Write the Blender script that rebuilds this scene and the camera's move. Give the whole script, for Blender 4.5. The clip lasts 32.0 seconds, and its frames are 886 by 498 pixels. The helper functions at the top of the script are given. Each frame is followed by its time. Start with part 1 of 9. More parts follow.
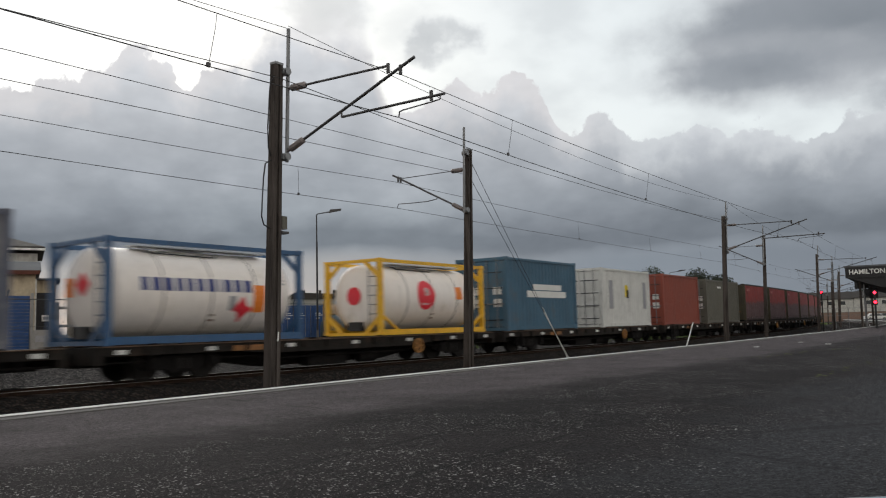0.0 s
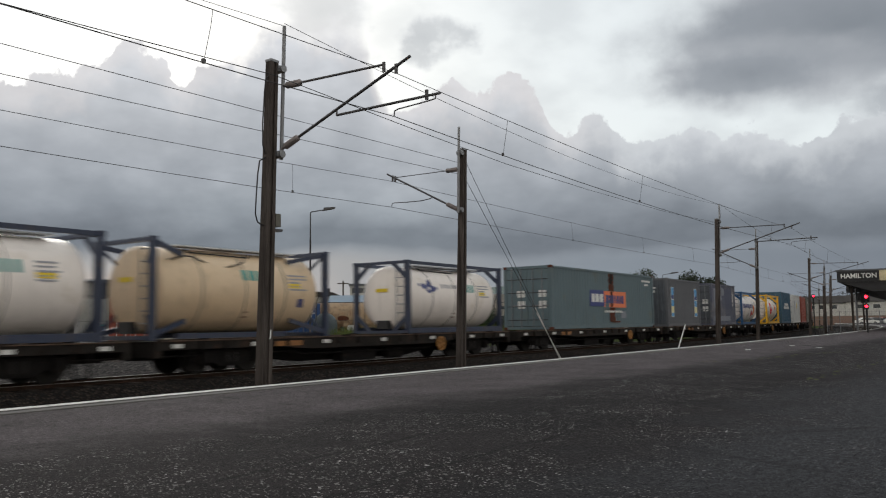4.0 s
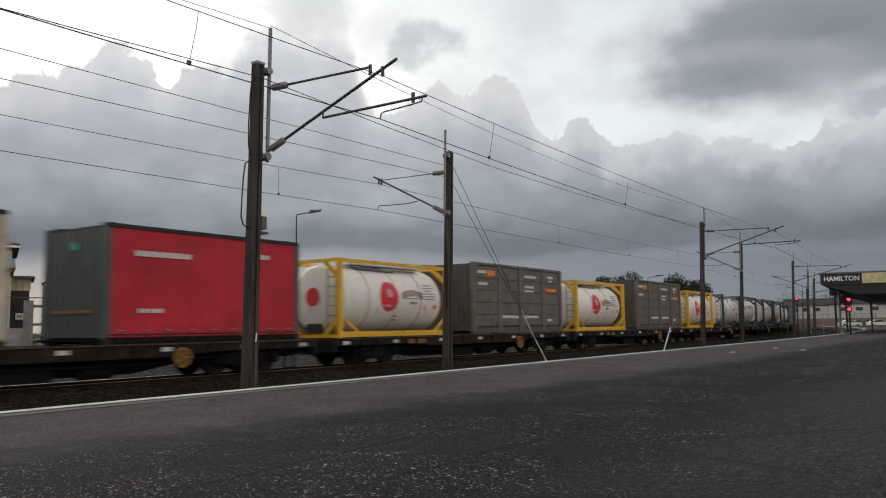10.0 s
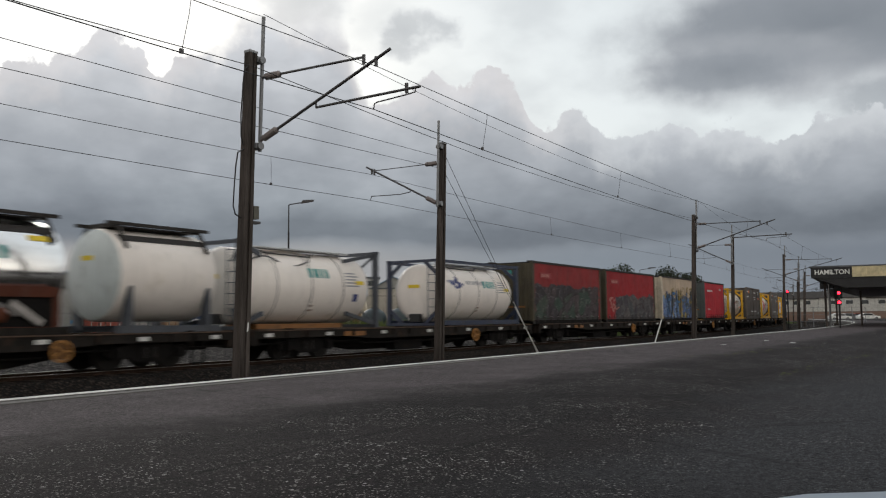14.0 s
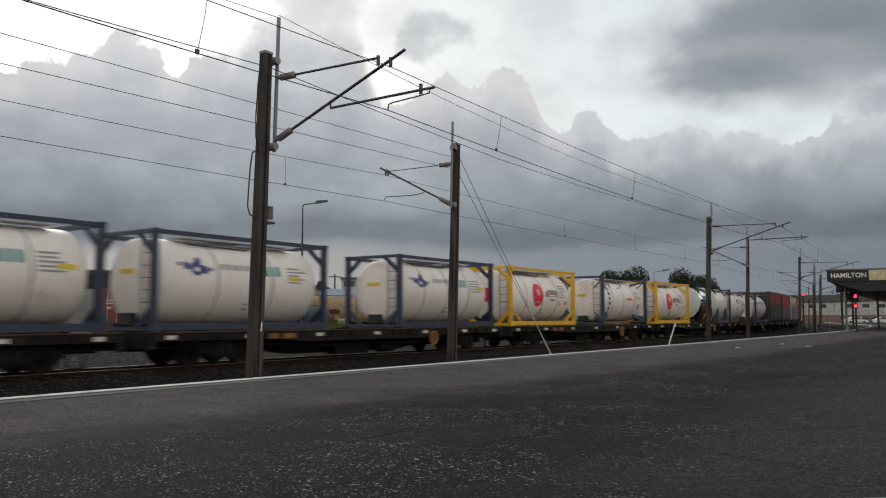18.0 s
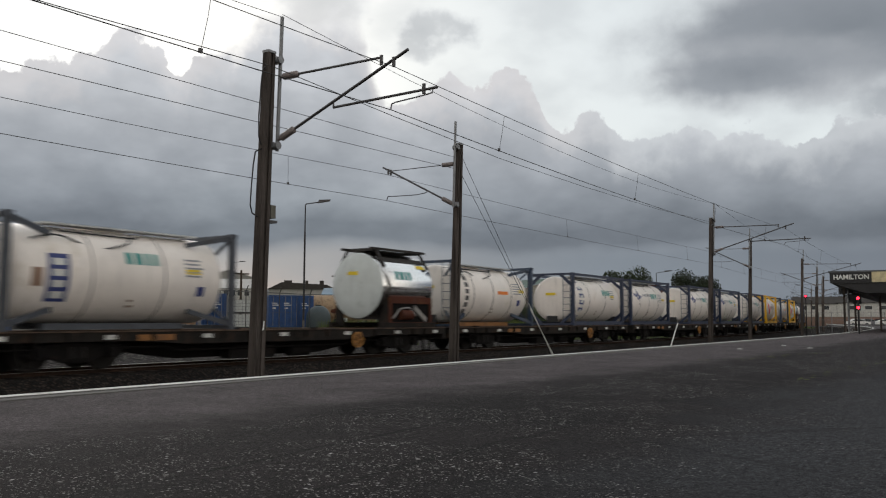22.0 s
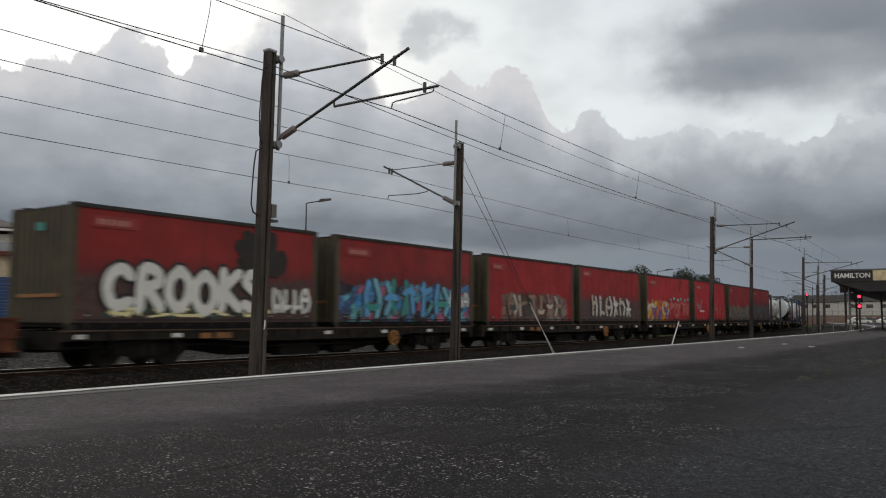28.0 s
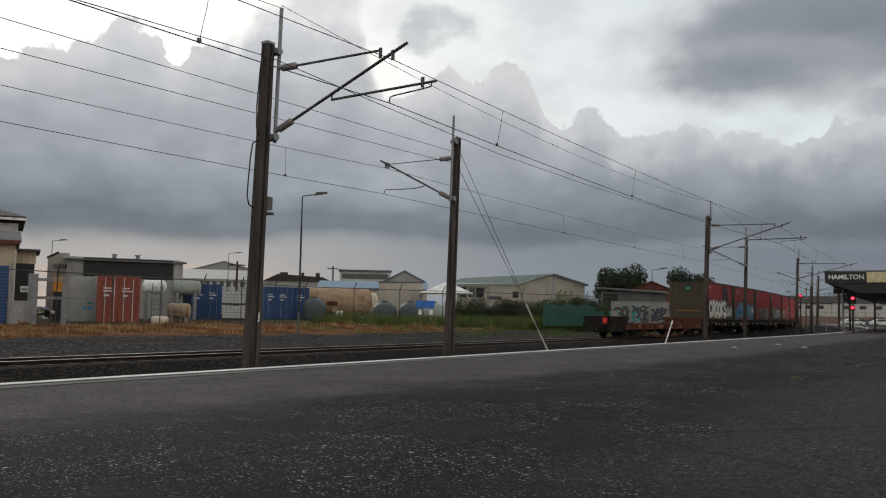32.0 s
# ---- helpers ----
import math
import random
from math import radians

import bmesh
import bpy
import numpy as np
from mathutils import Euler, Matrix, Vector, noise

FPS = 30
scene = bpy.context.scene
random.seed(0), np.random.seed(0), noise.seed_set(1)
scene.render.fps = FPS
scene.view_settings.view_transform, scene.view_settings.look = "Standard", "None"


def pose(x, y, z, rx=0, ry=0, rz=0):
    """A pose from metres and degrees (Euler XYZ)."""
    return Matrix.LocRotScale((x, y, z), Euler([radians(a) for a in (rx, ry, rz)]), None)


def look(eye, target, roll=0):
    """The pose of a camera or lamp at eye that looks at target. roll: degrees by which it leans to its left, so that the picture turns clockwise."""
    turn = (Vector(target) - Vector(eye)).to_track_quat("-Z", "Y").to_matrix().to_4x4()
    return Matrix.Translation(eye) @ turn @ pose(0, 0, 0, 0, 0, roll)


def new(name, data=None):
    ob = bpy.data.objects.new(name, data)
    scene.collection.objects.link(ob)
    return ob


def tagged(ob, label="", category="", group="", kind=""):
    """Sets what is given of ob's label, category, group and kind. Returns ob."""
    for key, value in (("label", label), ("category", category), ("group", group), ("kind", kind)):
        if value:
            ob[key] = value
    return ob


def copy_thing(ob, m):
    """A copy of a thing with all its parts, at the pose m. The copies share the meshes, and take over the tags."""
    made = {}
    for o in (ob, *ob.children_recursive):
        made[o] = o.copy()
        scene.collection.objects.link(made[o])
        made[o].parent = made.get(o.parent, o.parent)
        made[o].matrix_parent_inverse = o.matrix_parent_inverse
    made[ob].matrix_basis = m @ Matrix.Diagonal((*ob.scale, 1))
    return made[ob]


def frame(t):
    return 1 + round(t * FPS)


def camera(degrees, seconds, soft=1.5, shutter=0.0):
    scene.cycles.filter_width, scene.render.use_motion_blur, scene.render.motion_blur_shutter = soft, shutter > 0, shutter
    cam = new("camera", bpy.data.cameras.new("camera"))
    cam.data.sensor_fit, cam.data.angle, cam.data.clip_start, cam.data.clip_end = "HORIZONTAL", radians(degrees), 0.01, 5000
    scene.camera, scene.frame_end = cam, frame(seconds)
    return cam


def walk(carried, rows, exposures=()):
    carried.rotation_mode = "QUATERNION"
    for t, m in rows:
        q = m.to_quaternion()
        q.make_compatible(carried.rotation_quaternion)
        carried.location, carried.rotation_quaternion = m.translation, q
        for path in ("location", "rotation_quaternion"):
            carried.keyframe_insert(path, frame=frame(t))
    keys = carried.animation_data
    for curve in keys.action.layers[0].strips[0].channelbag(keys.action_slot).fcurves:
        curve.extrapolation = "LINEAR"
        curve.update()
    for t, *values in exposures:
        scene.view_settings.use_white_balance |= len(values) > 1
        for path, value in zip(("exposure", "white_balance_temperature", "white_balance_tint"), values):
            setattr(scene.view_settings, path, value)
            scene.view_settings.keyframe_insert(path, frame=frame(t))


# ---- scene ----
cam = camera(57.19, 32.0, soft=1.15, shutter=0.5)
EYE = (0.0, 0.0, 0.85)
# seconds and the turn of the camera, held by hand at one spot: degrees about x, y, z
PATH = [
    (0, 95.38, 1.40, -54.33), (0.5, 95.38, 1.48, -54.40), (1, 95.38, 1.48, -54.45), (1.5, 95.39, 1.36, -54.46),
    (2, 95.33, 1.12, -54.55), (2.5, 95.29, 0.96, -54.62), (3, 95.30, 0.86, -54.71), (3.5, 95.31, 0.80, -54.78),
    (5.5, 95.41, 0.82, -55.03), (6, 95.41, 0.80, -55.10), (6.5, 95.43, 0.78, -55.17), (7, 95.42, 0.78, -55.25),
    (7.5, 95.43, 0.79, -55.35), (8, 95.46, 0.77, -55.45), (8.5, 95.49, 0.77, -55.55), (9, 95.51, 0.78, -55.63),
    (9.5, 95.52, 0.78, -55.73), (10, 95.52, 0.83, -55.80), (10.5, 95.52, 0.82, -55.89), (11, 95.55, 0.83, -55.94),
    (11.5, 95.53, 0.77, -56.03), (12, 95.54, 0.77, -56.12), (12.5, 95.37, 0.64, -56.18), (13, 95.20, 0.60, -56.31),
    (13.5, 95.04, 0.54, -56.38), (14, 94.88, 0.50, -56.36), (14.5, 94.73, 0.43, -56.19), (16.5, 94.92, 0.37, -55.74),
    (17, 94.94, 0.26, -55.70), (17.5, 94.97, 0.18, -55.55), (18, 94.95, 0.11, -55.45), (18.5, 94.96, 0.11, -55.44),
    (19, 94.96, 0.04, -55.44), (19.5, 94.96, 0.01, -55.39), (20, 94.97, -0.05, -55.39), (20.5, 94.93, -0.09, -55.35),
    (21, 94.94, -0.14, -55.34), (21.5, 94.93, -0.17, -55.30), (22, 94.94, -0.16, -55.31), (22.5, 94.93, -0.14, -55.33),
    (23, 94.94, -0.15, -55.33), (23.5, 94.93, -0.19, -55.31), (24, 94.92, -0.16, -55.26), (24.5, 94.91, -0.13, -55.27),
    (25, 94.90, -0.12, -55.29), (25.5, 94.88, -0.15, -55.30), (27.5, 94.87, -0.09, -55.20), (28, 94.86, -0.11, -55.24),
    (28.5, 94.80, -0.17, -55.27), (29, 94.78, -0.27, -55.39), (29.5, 94.80, -0.48, -55.40), (30, 94.63, -0.66, -55.43),
    (30.5, 94.53, -0.82, -55.52), (31, 94.57, -0.90, -55.56), (31.5, 94.57, -0.89, -55.62), (32, 94.53, -0.97, -55.63)]
walk(cam, [(t, pose(*EYE, rx, ry, rz)) for t, rx, ry, rz in PATH], exposures=[(0, 0.04), (12, 0.0), (32, -0.07)])

# ---- sky and sun: a late, mostly overcast sky, bright behind a bank of cumulus ----
SUN_AZ, SUN_EL = 58.0, 21.0


class Nodes:
    """Short ways to add and join shader nodes."""

    def __init__(self, tree):
        self.t = tree

    def link(self, a, b):
        self.t.links.new(a, b)

    def feed(self, sock, v):
        if hasattr(v, "is_linked"):
            self.t.links.new(v, sock)
        else:
            sock.default_value = v

    def math(self, op, a, b=0.0, c=0.0, clamp=False):
        n = self.t.nodes.new("ShaderNodeMath")
        n.operation, n.use_clamp = op, clamp
        for i, v in enumerate((a, b, c)):
            self.feed(n.inputs[i], v)
        return n.outputs[0]

    def mix(self, f, a, b, blend="MIX"):
        n = self.t.nodes.new("ShaderNodeMix")
        n.data_type, n.blend_type = "RGBA", blend
        self.feed(n.inputs[0], f)
        for i, v in ((6, a), (7, b)):
            self.feed(n.inputs[i], v if hasattr(v, "is_linked") or len(v) == 4 else (*v, 1))
        return n.outputs[2]

    def noise(self, vec, scale, detail=4.0, rough=0.55, lacunarity=2.0):
        n = self.t.nodes.new("ShaderNodeTexNoise")
        if vec is not None:
            self.link(vec, n.inputs["Vector"])
        n.inputs["Scale"].default_value, n.inputs["Detail"].default_value = scale, detail
        n.inputs["Roughness"].default_value, n.inputs["Lacunarity"].default_value = rough, lacunarity
        return n.outputs[0]

    def billow(self, vec, scale, smooth=0.35):
        """Rounded heaps: the distance to scattered centres."""
        n = self.t.nodes.new("ShaderNodeTexVoronoi")
        n.feature = "SMOOTH_F1"
        self.link(vec, n.inputs["Vector"])
        n.inputs["Scale"].default_value, n.inputs["Smoothness"].default_value = scale, smooth
        return n.outputs["Distance"]

    def ramp(self, fac, stops, ease="LINEAR"):
        n = self.t.nodes.new("ShaderNodeValToRGB")
        n.color_ramp.interpolation = ease
        e = n.color_ramp.elements
        while len(e) < len(stops):
            e.new(0.5)
        for el, (p, c) in zip(e, stops):
            el.position, el.color = p, (c if len(c) == 4 else (*c, 1))
        self.link(fac, n.inputs[0])
        return n.outputs[0]

    def step(self, v, lo, hi):
        n = self.t.nodes.new("ShaderNodeMapRange")
        n.interpolation_type = "SMOOTHSTEP"
        self.feed(n.inputs[0], v)
        n.inputs[1].default_value, n.inputs[2].default_value = lo, hi
        return n.outputs[0]

    def curve(self, v, lo, hi, top, points):
        """A smooth line through points (v, height), heights from 0 to top."""
        n = self.t.nodes.new("ShaderNodeFloatCurve")
        c = n.mapping.curves[0]
        pts = [((x - lo) / (hi - lo), y / top) for x, y in sorted(points)]
        while len(c.points) < len(pts):
            c.points.new(0.5, 0.5)
        for p, (x, y) in zip(c.points, pts):
            p.location = (x, y)
        n.mapping.update()
        self.link(self.math("DIVIDE", self.math("SUBTRACT", v, lo), hi - lo, clamp=True), n.inputs[1])
        return self.math("MULTIPLY", n.outputs[0], top)


def make_world():
    w = bpy.data.worlds.new("overcast_evening")
    scene.world = w
    w.use_nodes = True
    w.node_tree.nodes.clear()
    g = Nodes(w.node_tree)
    sky = w.node_tree.nodes.new("ShaderNodeTexSky")
    sky.sky_type, sky.sun_disc = "NISHITA", False
    sky.sun_elevation, sky.sun_rotation = radians(SUN_EL), radians(90 - SUN_AZ)
    sky.air_density, sky.dust_density = 1.2, 2.0
    tc = w.node_tree.nodes.new("ShaderNodeTexCoord")
    d = tc.outputs["Generated"]
    sep = w.node_tree.nodes.new("ShaderNodeSeparateXYZ")
    g.link(d, sep.inputs[0])
    x, y, z = sep.outputs
    az = g.math("MULTIPLY", g.math("ARCTAN2", y, x), 57.2958)
    el = g.math("MULTIPLY", g.math("ARCSINE", z), 57.2958)
    # clouds are wider than high, so the noise space is stretched upwards
    mp = w.node_tree.nodes.new("ShaderNodeMapping")
    mp.inputs["Scale"].default_value = (1.0, 1.0, 1.9)
    g.link(d, mp.inputs["Vector"])
    v = mp.outputs[0]
    big, mid, soft = g.noise(v, 4.0, 4, 0.5), g.noise(v, 9.0, 4, 0.5), g.noise(v, 17.0, 3, 0.45)
    puff, fine = g.noise(d, 30.0, 6, 0.58), g.noise(v, 34.0, 6, 0.6)
    # thin bright high cloud over blue, lit from behind towards the sun
    clear = g.mix(0.82, g.mix(1.0, sky.outputs[0], (0.105, 0.105, 0.105), "MULTIPLY"), (0.86, 0.91, 0.92))
    glow_at = g.math("MULTIPLY", g.step(g.math("ABSOLUTE", g.math("SUBTRACT", az, 62.0)), 34, 2), g.step(g.math("ABSOLUTE", g.math("SUBTRACT", el, 20.0)), 30, 0))
    clear = g.mix(g.math("MULTIPLY", glow_at, 0.95), clear, (1.12, 1.13, 1.12))
    veil = g.step(g.math("ADD", g.math("MULTIPLY", big, 0.5), g.math("MULTIPLY", mid, 0.5)), 0.46, 0.66)
    high = g.mix(g.math("MULTIPLY", veil, g.math("SUBTRACT", 0.40, g.math("MULTIPLY", glow_at, 0.4))), clear, (0.52, 0.55, 0.58))

    def tone(v):
        # blue-grey in the depths, nearly neutral where it is bright
        return (v * (0.83 + 0.13 * min(1, v / 0.5)), v * (0.99 + 0.01 * min(1, v / 0.5)), v * (1.19 - 0.13 * min(1, v / 0.5)))

    # grey patches drifting above the bank: azimuth, elevation, half width, half height, weight, raggedness, tone
    for a, e, wa, we, k, rag, t0 in ((36.6, 19.9, 3.3, 1.3, 0.55, 1.5, 0.38), (43.5, 21.5, 3.2, 2.2, 0.5, 1.0, 0.45), (8.0, 18.4, 12.6, 4.6, 1.0, 0.34, 0.285), (13.5, 16.0, 7.0, 2.3, 0.9, 0.4, 0.30), (4.0, 13.6, 4.0, 1.6, 0.7, 0.5, 0.34), (52.0, 29.0, 9.0, 2.5, 0.5, 1.0, 0.35), (22.0, 28.0, 8.0, 2.0, 0.5, 1.0, 0.35)):
        da = g.math("DIVIDE", g.math("SUBTRACT", az, a), wa)
        de = g.math("DIVIDE", g.math("SUBTRACT", el, e), we)
        r = g.math("SQRT", g.math("ADD", g.math("MULTIPLY", da, da), g.math("MULTIPLY", de, de)))
        r = g.math("ADD", r, g.math("MULTIPLY", g.math("ADD", g.math("MULTIPLY", g.math("SUBTRACT", mid, 0.5), 1.7), g.math("ADD", g.math("MULTIPLY", g.math("SUBTRACT", soft, 0.5), 1.2), g.math("MULTIPLY", g.math("SUBTRACT", puff, 0.5), 0.8))), rag))
        m = g.math("MULTIPLY", g.step(r, 1.32, 0.55), k)
        shade = g.ramp(g.math("ADD", g.math("SUBTRACT", 1.0, r), g.math("MULTIPLY", g.math("SUBTRACT", soft, 0.5), 0.5), clamp=True), [(0.0, tone(t0 * 1.55)), (0.45, tone(t0 * 1.1)), (1.0, tone(t0 * 0.9))])
        high = g.mix(m, high, shade)
    # the bank of cumulus with a broken, billowing upper edge
    edge = g.curve(az, -10.0, 90.0, 30.0, [(-10, 12), (0, 12.3), (5.5, 12.6), (7.6, 12.6), (8.8, 12.0), (9.4, 11.4), (11.0, 11.5), (12.7, 11.9), (14.5, 12.3), (17.4, 12.6), (19.6, 12.5), (20.8, 12.0), (22.3, 12.0), (23.2, 13.5), (24.3, 13.8), (25.8, 13.0), (27.4, 14.0), (28.0, 15.2), (28.7, 16.2), (30.0, 16.8), (31.8, 16.3), (32.6, 15.9), (34.0, 16.5), (36.0, 15.9), (38.3, 15.0), (39.3, 15.8), (40.0, 17.8), (41.3, 20.3), (47.6, 20.3), (49.4, 17.8), (51.9, 17.4), (53.1, 16.3), (54.6, 17.6), (56.4, 18.3), (57.6, 17.6), (58.4, 16.7), (60.5, 16.5), (61.6, 16.4), (63.4, 14.9), (66, 14.6), (72, 17), (90, 15)])
    stir = w.node_tree.nodes.new("ShaderNodeTexNoise")
    stir.inputs["Scale"].default_value, stir.inputs["Detail"].default_value = 22.0, 5.0
    g.link(d, stir.inputs["Vector"])
    bent = w.node_tree.nodes.new("ShaderNodeVectorMath")
    bent.operation = "MULTIPLY_ADD"
    g.link(stir.outputs["Color"], bent.inputs[0])
    bent.inputs[1].default_value = (0.05, 0.05, 0.05)
    g.link(d, bent.inputs[2])
    heap, knob, crumb = g.billow(bent.outputs[0], 24.0, 0.15), g.billow(bent.outputs[0], 70.0, 0.1), g.noise(d, 110.0, 5, 0.65)
    bill = g.math("ADD", g.math("MULTIPLY", g.math("SUBTRACT", 0.56, heap), 1.25), g.math("ADD", g.math("MULTIPLY", g.math("SUBTRACT", 0.56, knob), 0.55), g.math("ADD", g.math("MULTIPLY", g.math("SUBTRACT", puff, 0.44), 2.3), g.math("MULTIPLY", g.math("SUBTRACT", crumb, 0.5), 0.55))))
    depth = g.math("SUBTRACT", g.math("ADD", edge, bill), el)
    # the tall part fades softly into the high cloud, the rest ends in crisp heads
    tower = g.step(g.math("ABSOLUTE", g.math("SUBTRACT", az, 45.0)), 7.0, 3.5)
    bank = g.step(g.math("DIVIDE", depth, g.math("ADD", g.math("MULTIPLY", tower, 8.0), 1.0)), -0.10, 0.24)
    # darker towards a blue-grey belt low in the bank, paler again under it
    lump = g.math("ADD", g.math("MULTIPLY", g.math("SUBTRACT", soft, 0.5), 0.5), g.math("ADD", g.math("MULTIPLY", g.math("SUBTRACT", mid, 0.5), 0.45), g.math("ADD", g.math("MULTIPLY", g.math("SUBTRACT", fine, 0.5), 0.2), g.math("MULTIPLY", g.math("SUBTRACT", 0.55, heap), 0.16))))
    level = g.math("ADD", el, g.math("ADD", g.math("MULTIPLY", g.math("SUBTRACT", big, 0.5), 4.0), g.math("MULTIPLY", g.math("SUBTRACT", mid, 0.5), 2.0)))
    body = g.ramp(g.math("DIVIDE", level, 20.0, clamp=True), [(0.0, tone(0.33)), (0.14, tone(0.32)), (0.22, tone(0.27)), (0.265, tone(0.185)), (0.325, tone(0.185)), (0.41, tone(0.285)), (0.52, tone(0.37)), (0.66, tone(0.45)), (0.82, tone(0.54)), (1.0, tone(0.62))])
    crown = g.math("MULTIPLY", g.step(g.math("ADD", depth, g.math("MULTIPLY", lump, 4.5)), 3.2, 0.0), 0.66)
    body = g.mix(crown, body, g.mix(g.step(az, 20, 30), (0.66, 0.69, 0.715), (0.715, 0.695, 0.70)))
    body = g.mix(g.math("MULTIPLY", g.step(g.math("ABSOLUTE", g.math("SUBTRACT", az, 43.5)), 15.0, 5.0), g.step(g.math("ABSOLUTE", g.math("SUBTRACT", el, 7.0)), 3.6, 1.0)), body, g.mix(1.0, body, (1.2, 1.2, 1.18), "MULTIPLY"))
    body = g.mix(1.0, body, g.ramp(g.math("ADD", lump, 0.5, clamp=True), [(0.12, (0.84, 0.845, 0.855)), (0.5, (1.06, 1.06, 1.06)), (0.88, (1.32, 1.31, 1.30))]), "MULTIPLY")
    # a paler strip under the bank, warm towards the sunset
    low = g.step(g.math("ADD", el, g.math("MULTIPLY", g.math("SUBTRACT", big, 0.5), 2.4)), 5.7, 3.9)
    strip = g.mix(g.step(az, 22, 54), g.mix(g.step(az, 4, 24), (0.172, 0.198, 0.234), (0.222, 0.256, 0.294)), (0.49, 0.465, 0.44))
    body = g.mix(g.math("MULTIPLY", low, 0.8), body, strip)
    ember = g.math("MULTIPLY", g.step(el, 4.2, 1.9), g.math("MULTIPLY", g.step(az, 36, 58), g.step(soft, 0.36, 0.6)))
    body = g.mix(g.math("MULTIPLY", ember, 0.65), body, (0.66, 0.50, 0.39))
    ahead = g.step(g.math("ABSOLUTE", g.math("SUBTRACT", az, 38.0)), 100, 55)
    seen = g.mix(bank, high, body)
    # the rest of the sky goes on as broken, brighter cloud
    rest = g.mix(g.step(g.math("ADD", big, g.math("MULTIPLY", mid, 0.4)), 0.52, 0.86), clear, (0.40, 0.41, 0.42))
    rest = g.mix(0.5, rest, (0.62, 0.60, 0.575))
    rest = g.mix(1.0, rest, g.mix(g.step(el, 45, 5), (0.9, 0.9, 0.9), (1.85, 1.74, 1.60)), "MULTIPLY")
    col = g.mix(ahead, rest, seen)
    col = g.mix(g.step(el, -0.5, -3.0), col, (0.06, 0.06, 0.06))
    bg = w.node_tree.nodes.new("ShaderNodeBackground")
    g.link(col, bg.inputs[0])
    bg.inputs[1].default_value = 1.0
    out = w.node_tree.nodes.new("ShaderNodeOutputWorld")
    g.link(bg.outputs[0], out.inputs[0])


make_world()
sun = new("sun", bpy.data.lights.new("sun", "SUN"))
sun.data.energy, sun.data.angle, sun.data.color = 0.5, radians(18), (1.0, 0.95, 0.88)
_sd = Vector((math.cos(radians(SUN_AZ)) * math.cos(radians(SUN_EL)), math.sin(radians(SUN_AZ)) * math.cos(radians(SUN_EL)), math.sin(radians(SUN_EL))))
sun.matrix_world = look(_sd * 60, (0, 0, 0))

# ---- materials ----
def mat(name, color, rough=0.6, metal=0.0, var=0.18, scale=2.5, bump=0.08, grain=40.0, dirt=None, streak=0.0, stretch=(1, 1, 1), each=0.0):
    """A surface with two scales of variation; dirt: (colour, amount, size); streak: rain marks down the z axis; each: change from piece to piece."""
    m = bpy.data.materials.new(name)
    m.use_nodes = True
    g = Nodes(m.node_tree)
    b = m.node_tree.nodes["Principled BSDF"]
    tc = m.node_tree.nodes.new("ShaderNodeTexCoord")
    mp = m.node_tree.nodes.new("ShaderNodeMapping")
    mp.inputs["Scale"].default_value = stretch
    info = m.node_tree.nodes.new("ShaderNodeObjectInfo")
    shift = m.node_tree.nodes.new("ShaderNodeVectorMath")
    shift.operation = "MULTIPLY_ADD"
    g.link(info.outputs["Random"], shift.inputs[0])
    shift.inputs[1].default_value = (37.0, 11.0, 53.0)
    g.link(tc.outputs["Object"], shift.inputs[2])
    g.link(shift.outputs[0], mp.inputs["Vector"])
    v = mp.outputs[0]
    n1, n2 = g.noise(v, scale, 5, 0.6), g.noise(v, grain, 3, 0.6)
    k = g.math("ADD", g.math("MULTIPLY", n1, 0.7), g.math("MULTIPLY", n2, 0.3))
    lo, hi = 1 - 2.2 * var, 1 + 2.2 * var
    col = g.mix(1.0, (*color, 1), g.ramp(k, [(0.25, (lo, lo, lo)), (0.75, (hi, hi, hi))]), "MULTIPLY")
    if each:
        w = g.math("ADD", g.math("MULTIPLY", info.outputs["Random"], 2 * each), 1 - each)
        cmb = m.node_tree.nodes.new("ShaderNodeCombineColor")
        for i in range(3):
            g.link(w, cmb.inputs[i])
        col = g.mix(1.0, col, cmb.outputs[0], "MULTIPLY")
    rgh = g.math("ADD", g.math("MULTIPLY", g.math("SUBTRACT", n1, 0.5), 0.35), rough, clamp=True)
    if dirt:
        dc, da, ds = dirt
        f = g.step(g.noise(v, ds, 6, 0.65), 0.62 - 0.25 * da, 0.78 - 0.12 * da)
        col = g.mix(g.math("MULTIPLY", f, min(1.0, 0.45 + da)), col, (*dc, 1))
    if streak:
        mp2 = m.node_tree.nodes.new("ShaderNodeMapping")
        mp2.inputs["Scale"].default_value = (7.0, 7.0, 0.55)
        g.link(shift.outputs[0], mp2.inputs["Vector"])
        f = g.step(g.noise(mp2.outputs[0], 1.0, 5, 0.6), 0.50, 0.76)
        col = g.mix(g.math("MULTIPLY", f, streak), col, (0.075, 0.062, 0.05, 1))
    g.link(col, b.inputs["Base Color"])
    g.link(rgh, b.inputs["Roughness"])
    b.inputs["Metallic"].default_value = metal
    b.inputs["Specular IOR Level"].default_value = 0.12 if rough > 0.7 else 0.32 if rough > 0.48 else 0.5
    if bump:
        bn = m.node_tree.nodes.new("ShaderNodeBump")
        bn.inputs["Strength"].default_value, bn.inputs["Distance"].default_value = min(1.0, bump * 4), 0.02
        g.link(n2, bn.inputs["Height"])
        g.link(bn.outputs[0], b.inputs["Normal"])
    return m


